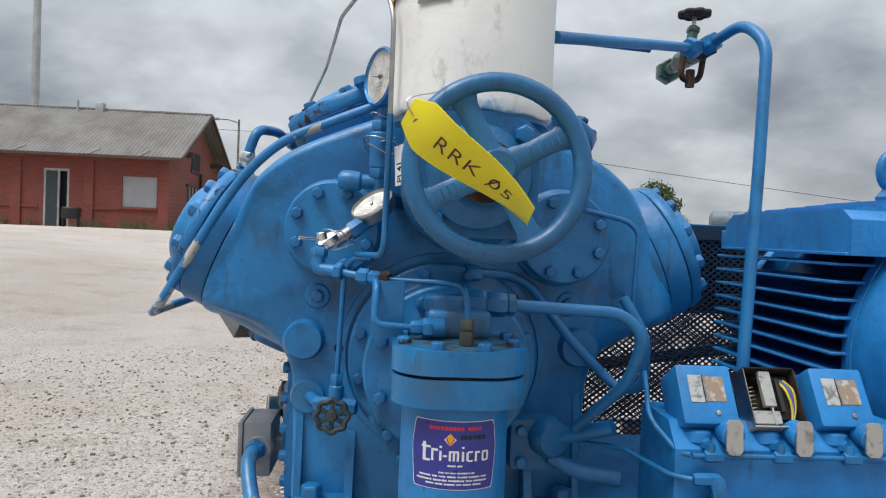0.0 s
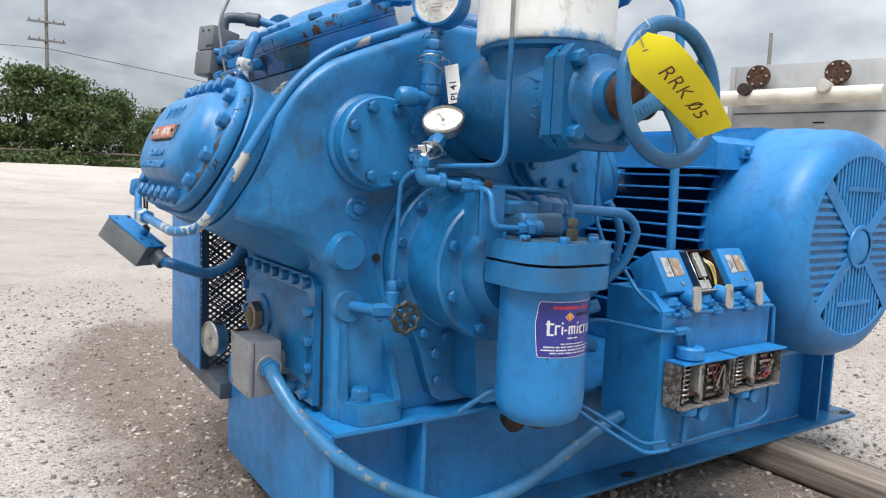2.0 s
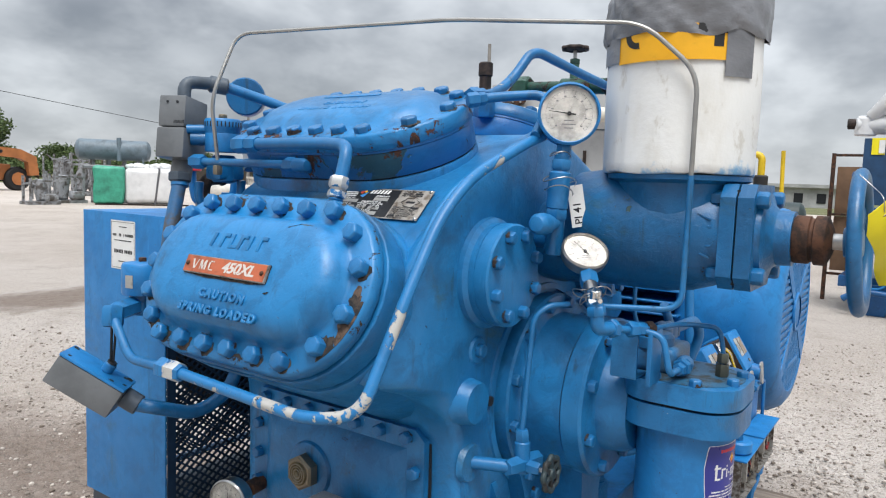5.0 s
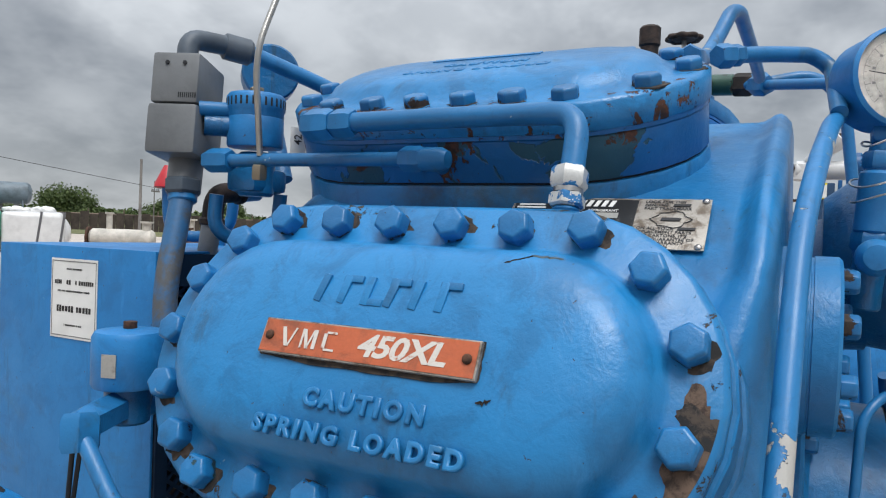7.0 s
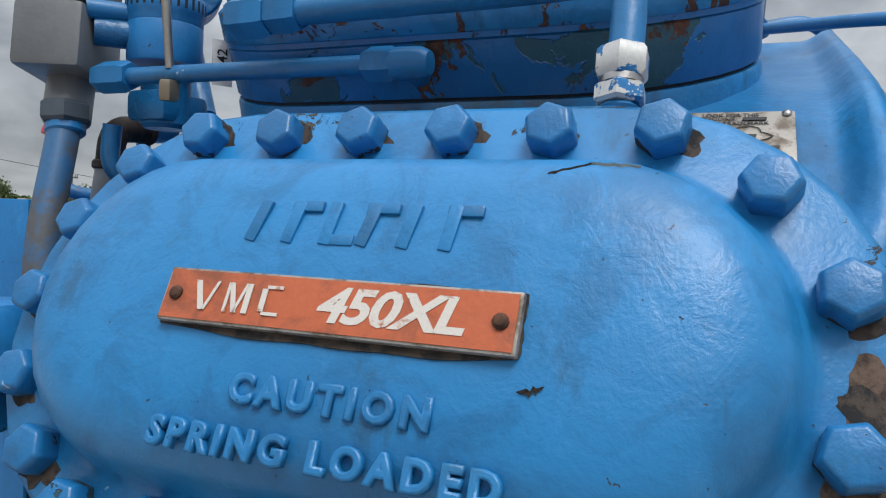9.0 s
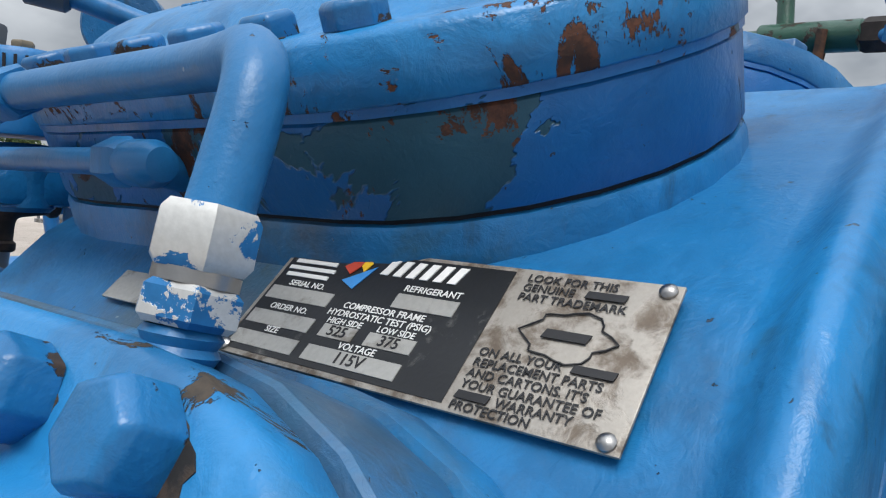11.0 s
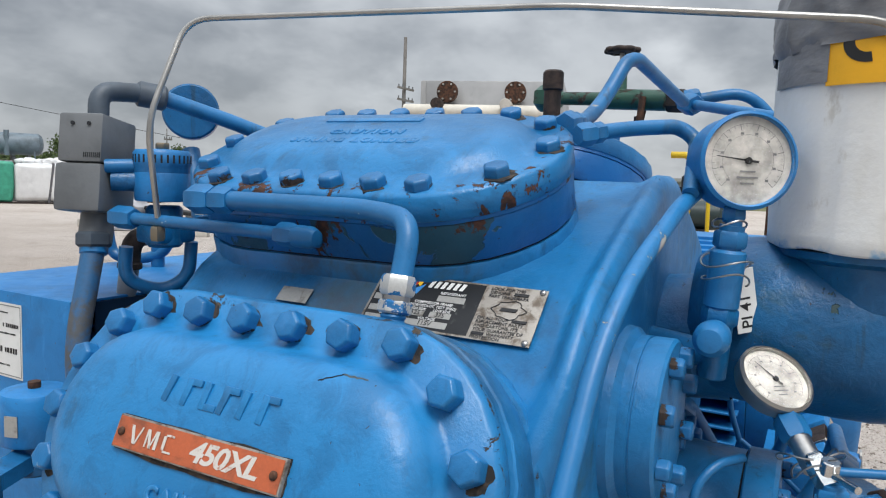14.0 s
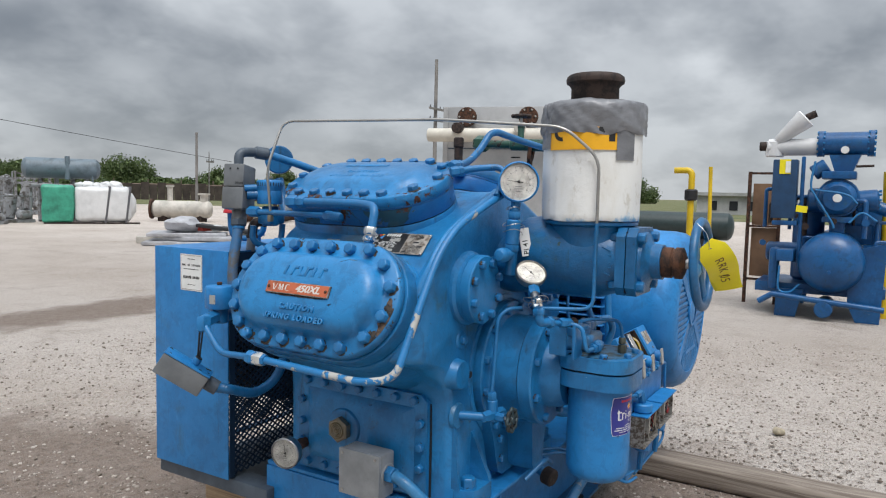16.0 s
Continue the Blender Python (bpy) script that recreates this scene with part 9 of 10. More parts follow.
for k_ in range(7):
    bpart("window_bar", box((0.031, 2.2 + 0.45 * k_, 0.78), (0.07, 2.27 + 0.45 * k_, 1.78)), M_FASCIA, "", gw)
for z in (0.70, 1.781):
    bpart("window_frame", box((0.001, 2.1, z), (0.08, 5.1, z + 0.079)), M_FASCIA, "", gw)
bpart("downpipe", rod((0.12, 3.75, 0.0), (0.12, 3.75, 2.35), 0.06, 8), M_DARK)
for yy in (0.9, 5.7):
    bpart("purlin_end", box((0.001, yy, BH + 0.05), (0.55, yy + 0.14, BH + 0.25)), M_FASCIA)
t = box((0.25, 2.6, 0.0), (1.0, 4.6, 0.72), 0.03)
t.transform(BM)
single("utility_box", t, M_GREY_DK, "weathered grey box beside the gable wall", "box")
t = box((1.05, 4.0, 0.0), (1.6, 5.4, 0.55), 0.04)
t.transform(BM)
single("concrete_block", t, plain("pinkish_concrete", (0.36, 0.24, 0.20), 0.85), "low pinkish concrete block by the gable", "block")
t = rod((-2.75 - 0.2, -0.9, 0.35), (-2.75 - 0.2, -0.9, 0.75), 0.30, 20, 0.05)
t.transform(BM)
single("oil_drum", t, M_BLACK, "squat black drum before the brick wall", "drum")
for x in (-3.2, -2.7):
    t = rod((x, -0.9, 0.0), (x, -0.9, 0.36), 0.04, 8)
    t.transform(BM)
    single("drum_stand", t, M_DKRUST, "dark post under the drum", "stand")
t = box((-BL, -0.6, 0.0), (-0.2, -0.02, 0.03))
t.transform(BM)
single("building_kerb", t, plain("pale_concrete", (0.42, 0.40, 0.36), 0.85), "pale concrete strip along the brick building", "pavement", kind="structure")

# ---- poles and wires ----
M_POLE = plain("grey_weathered_pole", (0.20, 0.19, 0.18), 0.85, 0.0, 0.3, 1.5)


def pole(x, y, h, arms, label, r=0.14, mat=None):
    z0 = rise(x, y)
    e = thing("utility_pole", (x, y, z0), label, "utility pole", "utility poles")
    part("shaft", rod((x, y, z0 - 0.2), (x, y, z0 + h), r, 12, 0.0, None, r * 0.7), mat or M_POLE, e)
    for hh, w in arms:
        part("crossarm", box((x - w, y - 0.18, z0 + hh - 0.06), (x + w, y - 0.06, z0 + hh + 0.06)), mat or M_POLE, e)
        for s in (-0.9, -0.4, 0.4, 0.9):
            part("insulator", rod((x + s * w, y - 0.12, z0 + hh + 0.06), (x + s * w, y - 0.12, z0 + hh + 0.2), 0.04, 6), M_GREY, e)
    return e


pole(3.4, 55.0, 11.4, ((9.3, 1.1), (8.1, 1.1)), "tall grey utility pole with two crossarms")
pole(-17.7, 35.9, 13.5, (), "thick grey lighting mast behind the building", 0.22, M_GALV)
pole(-9.7, 44.0, 6.7, (), "short dark wooden pole beyond the yard", 0.09)
pole(-11.9, 60.0, 6.4, (), "thin dark pole on the grass bank", 0.07, M_DARK)
pole(24.0, 31.2, 4.1, (), "plain dark wooden pole behind the scrap", 0.085)
pole(37.0, 24.4, 9.6, ((6.5, 0.9), (5.8, 0.9)), "dark utility pole with crossarms")
pole(37.5, 45.9, 4.1, ((3.3, 0.35),), "thin grey far pole with a short crossarm", 0.05)
lp = thing("lamp_arm", (-6.2, 27.5, 4.8), "small street lamp arm beyond the gable", "street lamp")
part("arm", sweep([Vector((-9.7, 43.9, 7.1)), Vector((-10.3, 43.8, 7.25)), Vector((-10.9, 43.7, 7.25))], 0.05, 8), M_GALV, lp)
part("head", box((-11.4, 43.5, 7.18), (-10.8, 43.9, 7.32), 0.05), M_GALV, lp)


def wire(a, b, sag, r=0.016):
    a, b = Vector(a), Vector(b)
    pts = [a.lerp(b, i / 24) - Vector((0, 0, sag * 4 * (i / 24) * (1 - i / 24))) for i in range(25)]
    single("overhead_wire", sweep(pts, r, 5), M_BLACK, "thin black overhead wire between the poles", "cable", "overhead wires")


wire((-40, 50, 9.2), (3.4, 54.8, 8.2), 0.8)
wire((3.4, 54.8, 8.2), (45.0, 51.5, 3.7), 0.15, 0.02)

# ---- scrap yard: tanks, vessels, stacked sheets ----
M_TANKGREY = two_tone("faded_blue_grey_tank", (0.16, 0.21, 0.25), (0.10, 0.13, 0.15), 0.5, 0.7, 2.0, 0.5)
M_WRAP = plain("white_shrink_wrap", (0.66, 0.66, 0.66), 0.35, 0.0, 0.15, 2.5, 0.6, 9.0)
M_GREENWRAP = plain("green_tarpaulin", (0.045, 0.30, 0.20), 0.5, 0.0, 0.45, 3.0, 0.8, 8.0)

M_SCRAP = two_tone("mixed_grey_scrap_paint", (0.30, 0.31, 0.325), (0.10, 0.09, 0.08), 0.45, 0.62, 5.0, 0.6)


def capsule(c, ax, length, r, seg=36):
    d = Vector(ax).normalized()
    h = length / 2
    prof = [(0, -h), (r * 0.45, -h + r * 0.05), (r * 0.8, -h + r * 0.18), (r, -h + r * 0.42), (r, h - r * 0.42), (r * 0.8, h - r * 0.18), (r * 0.45, h - r * 0.05), (0, h)]
    return lathe(prof, seg, frame_to(c, d))


u_ = Vector((0.866, -0.5, 0)).normalized()
side_ = Vector((0.5, 0.866, 0))
w0 = Vector((10.0, 21.1, 0)) + side_ * 0.5
turn_ = Matrix.Rotation(math.atan2(u_.y, u_.x), 4, "Z")
tank = thing("wrapped_vessel", w0 + u_ * 1.35, "long white shrink-wrapped vessel with a green tarpaulin end", "vessel")
t = box((-0.86, -0.53, -0.53), (0.70, 0.53, 0.55), 0.20, 4)
bmesh.ops.subdivide_edges(t, edges=t.edges[:], cuts=2, use_grid_fill=True)
for v in t.verts:
    v.co += Vector((0.0, 0.03 * noise.noise(v.co * 4), 0.04 * noise.noise(v.co * 3 + Vector((0, 4, 0)))))
t.transform(Matrix.Translation(w0 + u_ * 1.72 + Vector((0, 0, 0.58))) @ turn_)
part("wrapped_shell", t, M_WRAP, tank)
part("wrapped_end", lathe([(0, 0.34), (0.2, 0.32), (0.38, 0.22), (0.50, 0.06), (0.53, -0.1), (0, -0.1)], 28, frame_to(w0 + u_ * 2.26 + Vector((0, 0, 0.56)), u_)), M_WRAP, tank)
t = box((-0.44, -0.54, -0.54), (0.42, 0.54, 0.57), 0.14, 3)
bmesh.ops.subdivide_edges(t, edges=t.edges[:], cuts=2, use_grid_fill=True)
for v in t.verts:
    v.co += Vector((0.05 * noise.noise(v.co * 3), 0.05 * noise.noise(v.co * 3 + Vector((5, 0, 0))), 0.03 * noise.noise(v.co * 4)))
t.transform(Matrix.Translation(w0 + u_ * 0.44 + Vector((0, 0, 0.58))) @ turn_)
part("tarpaulin", t, M_GREENWRAP, tank, "green tarpaulin cover")
for q in (1.75, 2.32):
    t = box((-0.03, -0.555, -0.55), (0.03, 0.555, 0.58), 0.02)
    t.transform(Matrix.Translation(w0 + u_ * q + Vector((0, 0, 0.57))) @ turn_ @ Matrix.Rotation(0.12, 4, "Y"))
    part("strap", t, plain("dark_strap", (0.10, 0.10, 0.11), 0.5), tank)
for q, s_ in ((1.25, 0.13), (1.5, 0.10), (1.72, 0.12), (2.0, 0.14), (1.05, 0.1)):
    t = bmesh.new()
    bmesh.ops.create_icosphere(t, subdivisions=3, radius=s_)
    for v in t.verts:
        v.co = Vector((v.co.x * 1.6, v.co.y * 1.3, v.co.z * 0.8)) * (1 + 0.5 * noise.noise(v.co * 9 + Vector((q * 3, 0, 0))))
    t.transform(Matrix.Translation(w0 + u_ * q + side_ * 0.1 + Vector((0, 0, 1.18))))
    part("wrapped_nozzle", t, M_WRAP, tank)
t = box((-1.3, -0.08, 0.0), (1.3, 0.08, 0.05))
t.transform(Matrix.Translation(w0 + u_ * 1.35 - side_ * 0.45) @ turn_)
part("skid_rail", t, M_DKRUST, tank)
tc = Vector((10.65, 21.1, 1.63)) + side_ * 1.3
tk = thing("grey_tank", (tc.x, tc.y, 0), "long blue-grey horizontal tank on a steel frame", "tank")
part("shell", capsule(tc + Vector((0, 0, 0.04)), u_, 2.2, 0.32), M_TANKGREY, tk)
for q in (-0.6, -0.15, 0.3, 0.7):
    p = tc + u_ * q
    part("leg", box((p.x - 0.05, p.y - 0.05, 0), (p.x + 0.05, p.y + 0.05, 1.45)), M_SCRAP, tk)
part("beam", sweep([tc + u_ * -1.0 + Vector((0, -0.25, -0.5)), tc + u_ * 0.9 + Vector((0, -0.25, -0.5))], 0.06, 6), M_SCRAP, tk)
part("nozzle", rod(tc + Vector((0.0, -0.3, -0.3)), tc + Vector((0, -0.3, 0.42)), 0.07, 10), M_TANKGREY, tk)
part("pipe_run", sweep(rounded([tc + Vector((0.1, -0.36, 0.15)), tc + Vector((0.6, -0.6, 0.15)), tc + Vector((0.65, -0.62, -0.6))], 0.1), 0.03, 8), M_TANKGREY, tk)
g = random.Random(31)
M_PALE = plain("pale_cream_paint", (0.50, 0.47, 0.42), 0.6, 0.0, 0.3, 3.0)


def skid_unit(x, y, s, seed, label, mat):
    """A small scrap process unit: frame, vessel, pump, pipes."""
    q = random.Random(seed)
    e = thing("process_unit", (x, y, 0), label, "machinery", "scrap process units")
    for dx in (-0.5, 0.5):
        for dy in (-0.3, 0.3):
            part("post", box((x + dx * s - 0.03, y + dy * s - 0.03, 0), (x + dx * s + 0.03, y + dy * s + 0.03, s * q.uniform(0.9, 1.3))), mat, e)
    part("base", box((x - 0.6 * s, y - 0.4 * s, 0.0), (x + 0.6 * s, y + 0.4 * s, 0.1)), mat, e)
    part("top_rail", box((x - 0.55 * s, y - 0.34 * s, s * 0.9), (x + 0.55 * s, y - 0.28 * s, s * 0.96)), mat, e)
    part("vessel", capsule((x + q.uniform(-0.2, 0.2) * s, y, s * 0.55), (q.uniform(-0.3, 0.3), q.uniform(-0.3, 0.3), 1), s * 0.9, s * 0.2, 18), mat, e)
    part("pump", capsule((x + 0.25 * s, y - 0.3 * s, 0.28 * s), (1, 0.2, 0), s * 0.5, s * 0.16, 16), mat, e)
    for i in range(4):
        p = Vector((x + q.uniform(-0.5, 0.5) * s, y + q.uniform(-0.4, 0.2) * s, s * q.uniform(0.2, 0.5)))
        part("pipe", pipe([p, p + Vector((0, 0, s * q.uniform(0.3, 0.7))), p + Vector((s * q.uniform(-0.5, 0.5), 0, s * 0.6))], 0.03, 0.06, 8), mat, e)
    return e


for i, (x, y, s) in enumerate(((8.75, 21.6, 0.72), (9.85, 22.4, 0.85), (13.6, 28.4, 1.3), (14.3, 31.0, 1.5))):
    skid_unit(x, y, s, 60 + i, "weathered grey scrap process unit with pipes", M_SCRAP)
sv_ = thing("cream_vessel", (14.5, 20.6, 0), "cream horizontal vessel with flanged standpipes", "vessel")
a_, b_ = Vector((13.9, 21.35, 0.42)), Vector((15.1, 19.75, 0.42))
part("shell", capsule((a_ + b_) / 2, b_ - a_, (b_ - a_).length, 0.29), M_PALE, sv_)
for q, hh, rr in ((0.30, 1.2, 0.09), (0.86, 0.95, 0.14)):
    p = a_.lerp(b_, q)
    part("standpipe", rod(p, (p.x, p.y, hh), rr, 12), M_PALE, sv_)
    part("flange", rod((p.x, p.y, hh - 0.03), (p.x, p.y, hh + 0.03), rr * 1.5, 14), M_PALE, sv_)
part("end_flange", rod(a_ - (b_ - a_).normalized() * 0.03, a_ + (b_ - a_).normalized() * 0.03, 0.34, 20), M_RUST, sv_)
for q in (0.2, 0.8):
    p = a_.lerp(b_, q)
    part("saddle", box((p.x - 0.15, p.y - 0.15, 0), (p.x + 0.15, p.y + 0.15, 0.2)), M_DKRUST, sv_)
for i, (x, y, h_, r_, mt) in enumerate(((15.9, 19.2, 0.8, 0.2, "rust"), (16.3, 19.6, 0.7, 0.26, "yel"), (16.9, 18.6, 1.05, 0.16, "dark"), (17.6, 19.0, 1.15, 0.22, "rust"), (18.2, 18.0, 0.9, 0.3, "dark"), (17.2, 20.4, 1.1, 0.2, "pale"))):
    mat_ = {"rust": M_RUST, "yel": plain("dull_yellow_paint", (0.45, 0.33, 0.03), 0.6), "dark": M_DKRUST, "pale": M_PALE}[mt]
    e = thing("scrap_valve", (x, y, 0), "rusty discarded valve and pipe spool in the scrap row", "scrap", "scrap valves and spools")
    part("body", capsule((x, y, r_), (0.8, -0.6, 0.1), h_, r_, 18), mat_, e)
    part("standpipe", rod((x, y, r_), (x, y, h_), r_ * 0.45, 12), mat_, e)
    part("flange", rod((x, y, h_ - 0.03), (x, y, h_ + 0.03), r_ * 0.9, 14), mat_, e)
EXM = Matrix.Translation((0.35, -0.15, 0))
ex = thing("boom_loader", (13.2, 33.9, 0), "orange loader with a long perforated boom parked far off", "loader")
M_ORPAINT = plain("orange_machine_paint", (0.40, 0.145, 0.045), 0.55, 0.0, 0.3, 2.0)


def expart(name, bm, mat, label=""):
    bm.transform(EXM)
    return part(name, bm, mat, ex, label)


expart("body", box((11.9, 34.0, 0.45), (13.0, 35.6, 1.15), 0.1), M_ORPAINT)
expart("chassis", box((10.6, 34.3, 0.40), (13.4, 35.4, 0.75), 0.05), M_DARK)
expart("cab", box((10.7, 34.3, 1.15), (11.7, 35.3, 1.75), 0.1), M_BLACK)
for x in (11.2, 13.2):
    expart("wheel", rod((x, 33.8, 0.52), (x, 34.2, 0.52), 0.52, 24, 0.07), M_BLACK)
    expart("rim", rod((x, 33.77, 0.52), (x, 33.799, 0.52), 0.28, 18, 0.01), M_ORPAINT)
expart("boom", prism([(10.6, 1.62), (10.6, 2.00), (13.2, 1.80), (13.85, 1.50), (13.95, 0.70), (13.55, 0.67), (13.50, 1.25), (13.1, 1.42)], "y", 33.55, 33.95, 0.03, 2), M_ORPAINT, "long orange boom")
for x in (11.2, 11.8, 12.4):
    expart("boom_hole", rod((x, 33.535, 1.77 - 0.08 * (x - 11.2)), (x, 33.549, 1.77 - 0.08 * (x - 11.2)), 0.075, 14), M_DARK)
# weeds along the foot of the brick building
k = Mat("weeds")
tone = k.n.new("ShaderNodeNewGeometry").outputs["Random Per Island"]
M_WEED = k.put(k.mix(tone, (0.055, 0.085, 0.022), (0.16, 0.145, 0.065)), 0.8)
rng = random.Random(21)
vv_, fv_ = [], []
for i in range(2600):
    on_end = rng.random() < 0.3
    q = rng.random()
    lx, ly = (0.05 + 0.5 * rng.random() ** 2, q * BW) if on_end else (-BL + q * (BL + 0.4), -0.04 - 0.45 * rng.random() ** 2)
    if noise.noise(Vector((lx * 0.9, ly * 0.9, 4.0))) < -0.12 or -4.5 < lx < -3.2 and not on_end:
        continue
    h, lean, a = rng.uniform(0.10, 0.38), rng.uniform(-0.10, 0.10), rng.random() * math.pi
    p = BM @ Vector((lx, ly, 0))
    z0 = rise(p.x, p.y) + 0.02
    w = 0.016
    n0 = len(vv_)
    vv_ += [(p.x - w * math.cos(a), p.y - w * math.sin(a), z0), (p.x + w * math.cos(a), p.y + w * math.sin(a), z0), (p.x + lean * 0.5 + w * 0.5, p.y + lean * 0.3, z0 + h * 0.6), (p.x + lean, p.y + lean * 0.6, z0 + h)]
    fv_ += [(n0, n0 + 1, n0 + 2), (n0, n0 + 2, n0 + 3)]
me = bpy.data.meshes.new("weeds")
me.from_pydata(vv_, [], fv_)
me.materials.append(M_WEED)
tagged(adopt(new("weeds", me), None), "dry green weeds along the foot of the brick wall", "weeds", kind="stuff")

# grass bank that climbs behind the brick building
t = bmesh.new()
rows = []
for j in range(15):
    row = []
    for i in range(25):
        x, y = -36 + 1.32 * i, 28.4 + 34.0 * (j / 10 if j <= 10 else 1 + (j - 10) * 0.25)
        end = min(1.0, max(0.0, (-4.6 - x) / 4.0))
        z = rise(x, y) + 0.015 + (2.0 * min(1, j / 10) + (1.0 * (j - 10) / 4 if j > 10 else 0)) * end + 0.05 * noise.noise(Vector((x * 0.6, y * 0.6, 0))) * min(1, j)
        row.append(t.verts.new((x, y, z)))
    rows.append(row)
for a, b in zip(rows, rows[1:]):
    for i in range(24):
        t.faces.new((a[i], a[i + 1], b[i + 1], b[i]))
single("grass_bank", t, M_GRASS, "rough grass bank behind the brick building", "grass", kind="structure", angle=180)
# stacked sheets and bags
M_FOIL = plain("crumpled_grey_sheet", (0.45, 0.45, 0.47), 0.4, 0.3, 0.3, 4.0, 0.8, 12.0)
for i, (x, y, w, l, z, r) in enumerate(((8.1, 12.1, 2.0, 0.9, 0.0, -0.95), (8.25, 11.9, 1.7, 0.8, 0.09, -1.1), (8.0, 12.3, 1.5, 0.7, 0.17, -0.8))):
    t = box((-w / 2, -l / 2, 0), (w / 2, l / 2, 0.085), 0.02)
    bmesh.ops.subdivide_edges(t, edges=t.edges[:], cuts=3)
    for v in t.verts:
        v.co.z += 0.05 * noise.noise(v.co * 3 + Vector((i, 0, 0)))
        v.co.z = max(v.co.z, 0.0)
    t.transform(Matrix.Translation((x, y, z)) @ Matrix.Rotation(r, 4, "Z"))
    single("stacked_sheet", t, M_FOIL, "bent grey metal sheet on a low scrap pile", "scrap", "scrap sheets")
for x0, y0, x1, y1 in ((7.55, 13.35, 8.45, 12.75), (7.25, 11.2, 7.85, 10.3)):
    d_ = Vector((x1 - x0, y1 - y0, 0))
    t = box((-d_.length / 2, -0.09, 0), (d_.length / 2, 0.09, 0.13), 0.006)
    t.transform(Matrix.Translation(((x0 + x1) / 2, (y0 + y1) / 2, 0)) @ Matrix.Rotation(math.atan2(d_.y, d_.x), 4, "Z"))
    single("beam", t, M_PALE, "pale channel beam lying beside the scrap pile", "beam")
t = bmesh.new()
bmesh.ops.create_icosphere(t, subdivisions=3, radius=0.3)
for v in t.verts:
    v.co = Vector((v.co.x * 1.3, v.co.y, v.co.z * 0.55)) * (1 + 0.3 * noise.noise(v.co * 5))
t.transform(Matrix.Translation((8.05, 12.5, 0.40)))
single("crumpled_bag", t, M_FOIL, "crumpled grey plastic bag on the scrap sheets", "bag")
t = box((-0.55, -0.2, 0), (0.55, 0.2, 0.07), 0.02)
t.transform(Matrix.Translation((8.55, 11.85, 0.29)) @ Matrix.Rotation(-0.95, 4, "Z") @ Matrix.Rotation(0.12, 4, "Y"))
single("scrap_board", t, M_BLACK, "dark flat board lying on the scrap sheets", "board")
for i, (x, y, mt) in enumerate(((8.35, 12.2, (0.45, 0.06, 0.04)), (8.5, 12.05, (0.5, 0.5, 0.5)), (8.75, 11.6, (0.5, 0.49, 0.46)), (8.9, 11.3, (0.06, 0.16, 0.35)))):
    t = box((-0.16, -0.1, 0), (0.16, 0.1, 0.12), 0.03)
    for v in t.verts:
        v.co += Vector((noise.noise(v.co * 9 + Vector((i, 0, 0))), noise.noise(v.co * 9), 0)) * 0.05
    t.transform(Matrix.Translation((x, y, 0.27 if i < 2 else 0.18)) @ Matrix.Rotation(i * 1.1, 4, "Z"))
    single("scrap_piece", t, plain("scrap_plastic", mt, 0.5), "small coloured plastic scrap on the sheets", "scrap", "small scrap pieces")

# ---- silver evaporator unit behind the machine ----
ev = thing("evaporator_unit", (9.3, 5.9, 0), "tall dull silver evaporator cabinet with white header pipes", "evaporator")
e0 = Vector((8.13, 6.38, 0))
ex_ = Vector((0.281, -0.96, 0)).normalized()
ey_ = Vector((-ex_.y, ex_.x, 0))
EM = Matrix.Translation(e0) @ Matrix((ex_, ey_, Vector((0, 0, 1)))).transposed().to_4x4()
EW = 2.02


def epart(name, bm, mat, label=""):
    bm.transform(EM)
    return part(name, bm, mat, ev, label)


epart("cabinet", box((0, 0, 0.12), (EW, 2.2, 2.52), 0.012), M_GALV)
epart("base_rail", box((0.02, -0.02, 0.0), (EW - 0.02, 0.12, 0.119)), M_DKRUST)
epart("base_rail", box((0.02, 1.9, 0.0), (EW - 0.02, 2.1, 0.119)), M_DKRUST)
for x in (0.0, EW - 0.06):
    epart("corner_trim", box((x - 0.006, -0.014, 0.14), (x + 0.066, -0.001, 2.51)), M_GALV)
epart("door_seam", box((0.08, -0.006, 1.855), (EW - 0.08, -0.001, 1.875)), M_GREY_DK, "folded seam below the pipe")
epart("header_pipe", rod((-0.20, -0.20, 2.06), (EW - 0.12, -0.20, 2.06), 0.105, 24, 0.012), M_ASHPIPE, "white insulated header pipe")
for q in (0.41, 1.37):
    epart("flange_disc", rod((q, -0.10, 2.345), (q, -0.17, 2.345), 0.150, 28, 0.005), M_RUST, "rusty round flange")
    epart("nozzle", rod((q, 0.0, 2.345), (q, -0.12, 2.345), 0.11, 20), M_GALV)
    epart("stub", rod((q - 0.10, -0.12, 2.15), (q - 0.10, -0.42, 2.155), 0.080, 18, 0.006), M_DKRUST if q < 0.5 else M_PALE)
    for i in range(6):
        a = math.pi * i / 3
        epart("flange_bolt", rod((q + 0.115 * math.cos(a), -0.171, 2.345 + 0.115 * math.sin(a)), (q + 0.115 * math.cos(a), -0.19, 2.345 + 0.115 * math.sin(a)), 0.015, 6), M_SILVER)
epart("latch", box((1.10, -0.012, 1.72), (1.24, -0.001, 1.74)), M_DARK)
epart("drain_pipe", rod((1.42, -0.06, 1.28), (1.42, -0.06, 1.56), 0.025, 10), M_DKRUST)

# ---- second compressor package ----
M_DEEP = painted("deep_blue_package_paint", base=(0.006, 0.090, 0.255), dark=(0.004, 0.058, 0.175), chip=0.70, old=0.72, cast=0.3, grime=0.8)
c2 = thing("compressor_package", (6.4, 0.7, 0), "second blue compressor package on saddle legs with wrapped white pipe", "compressor")


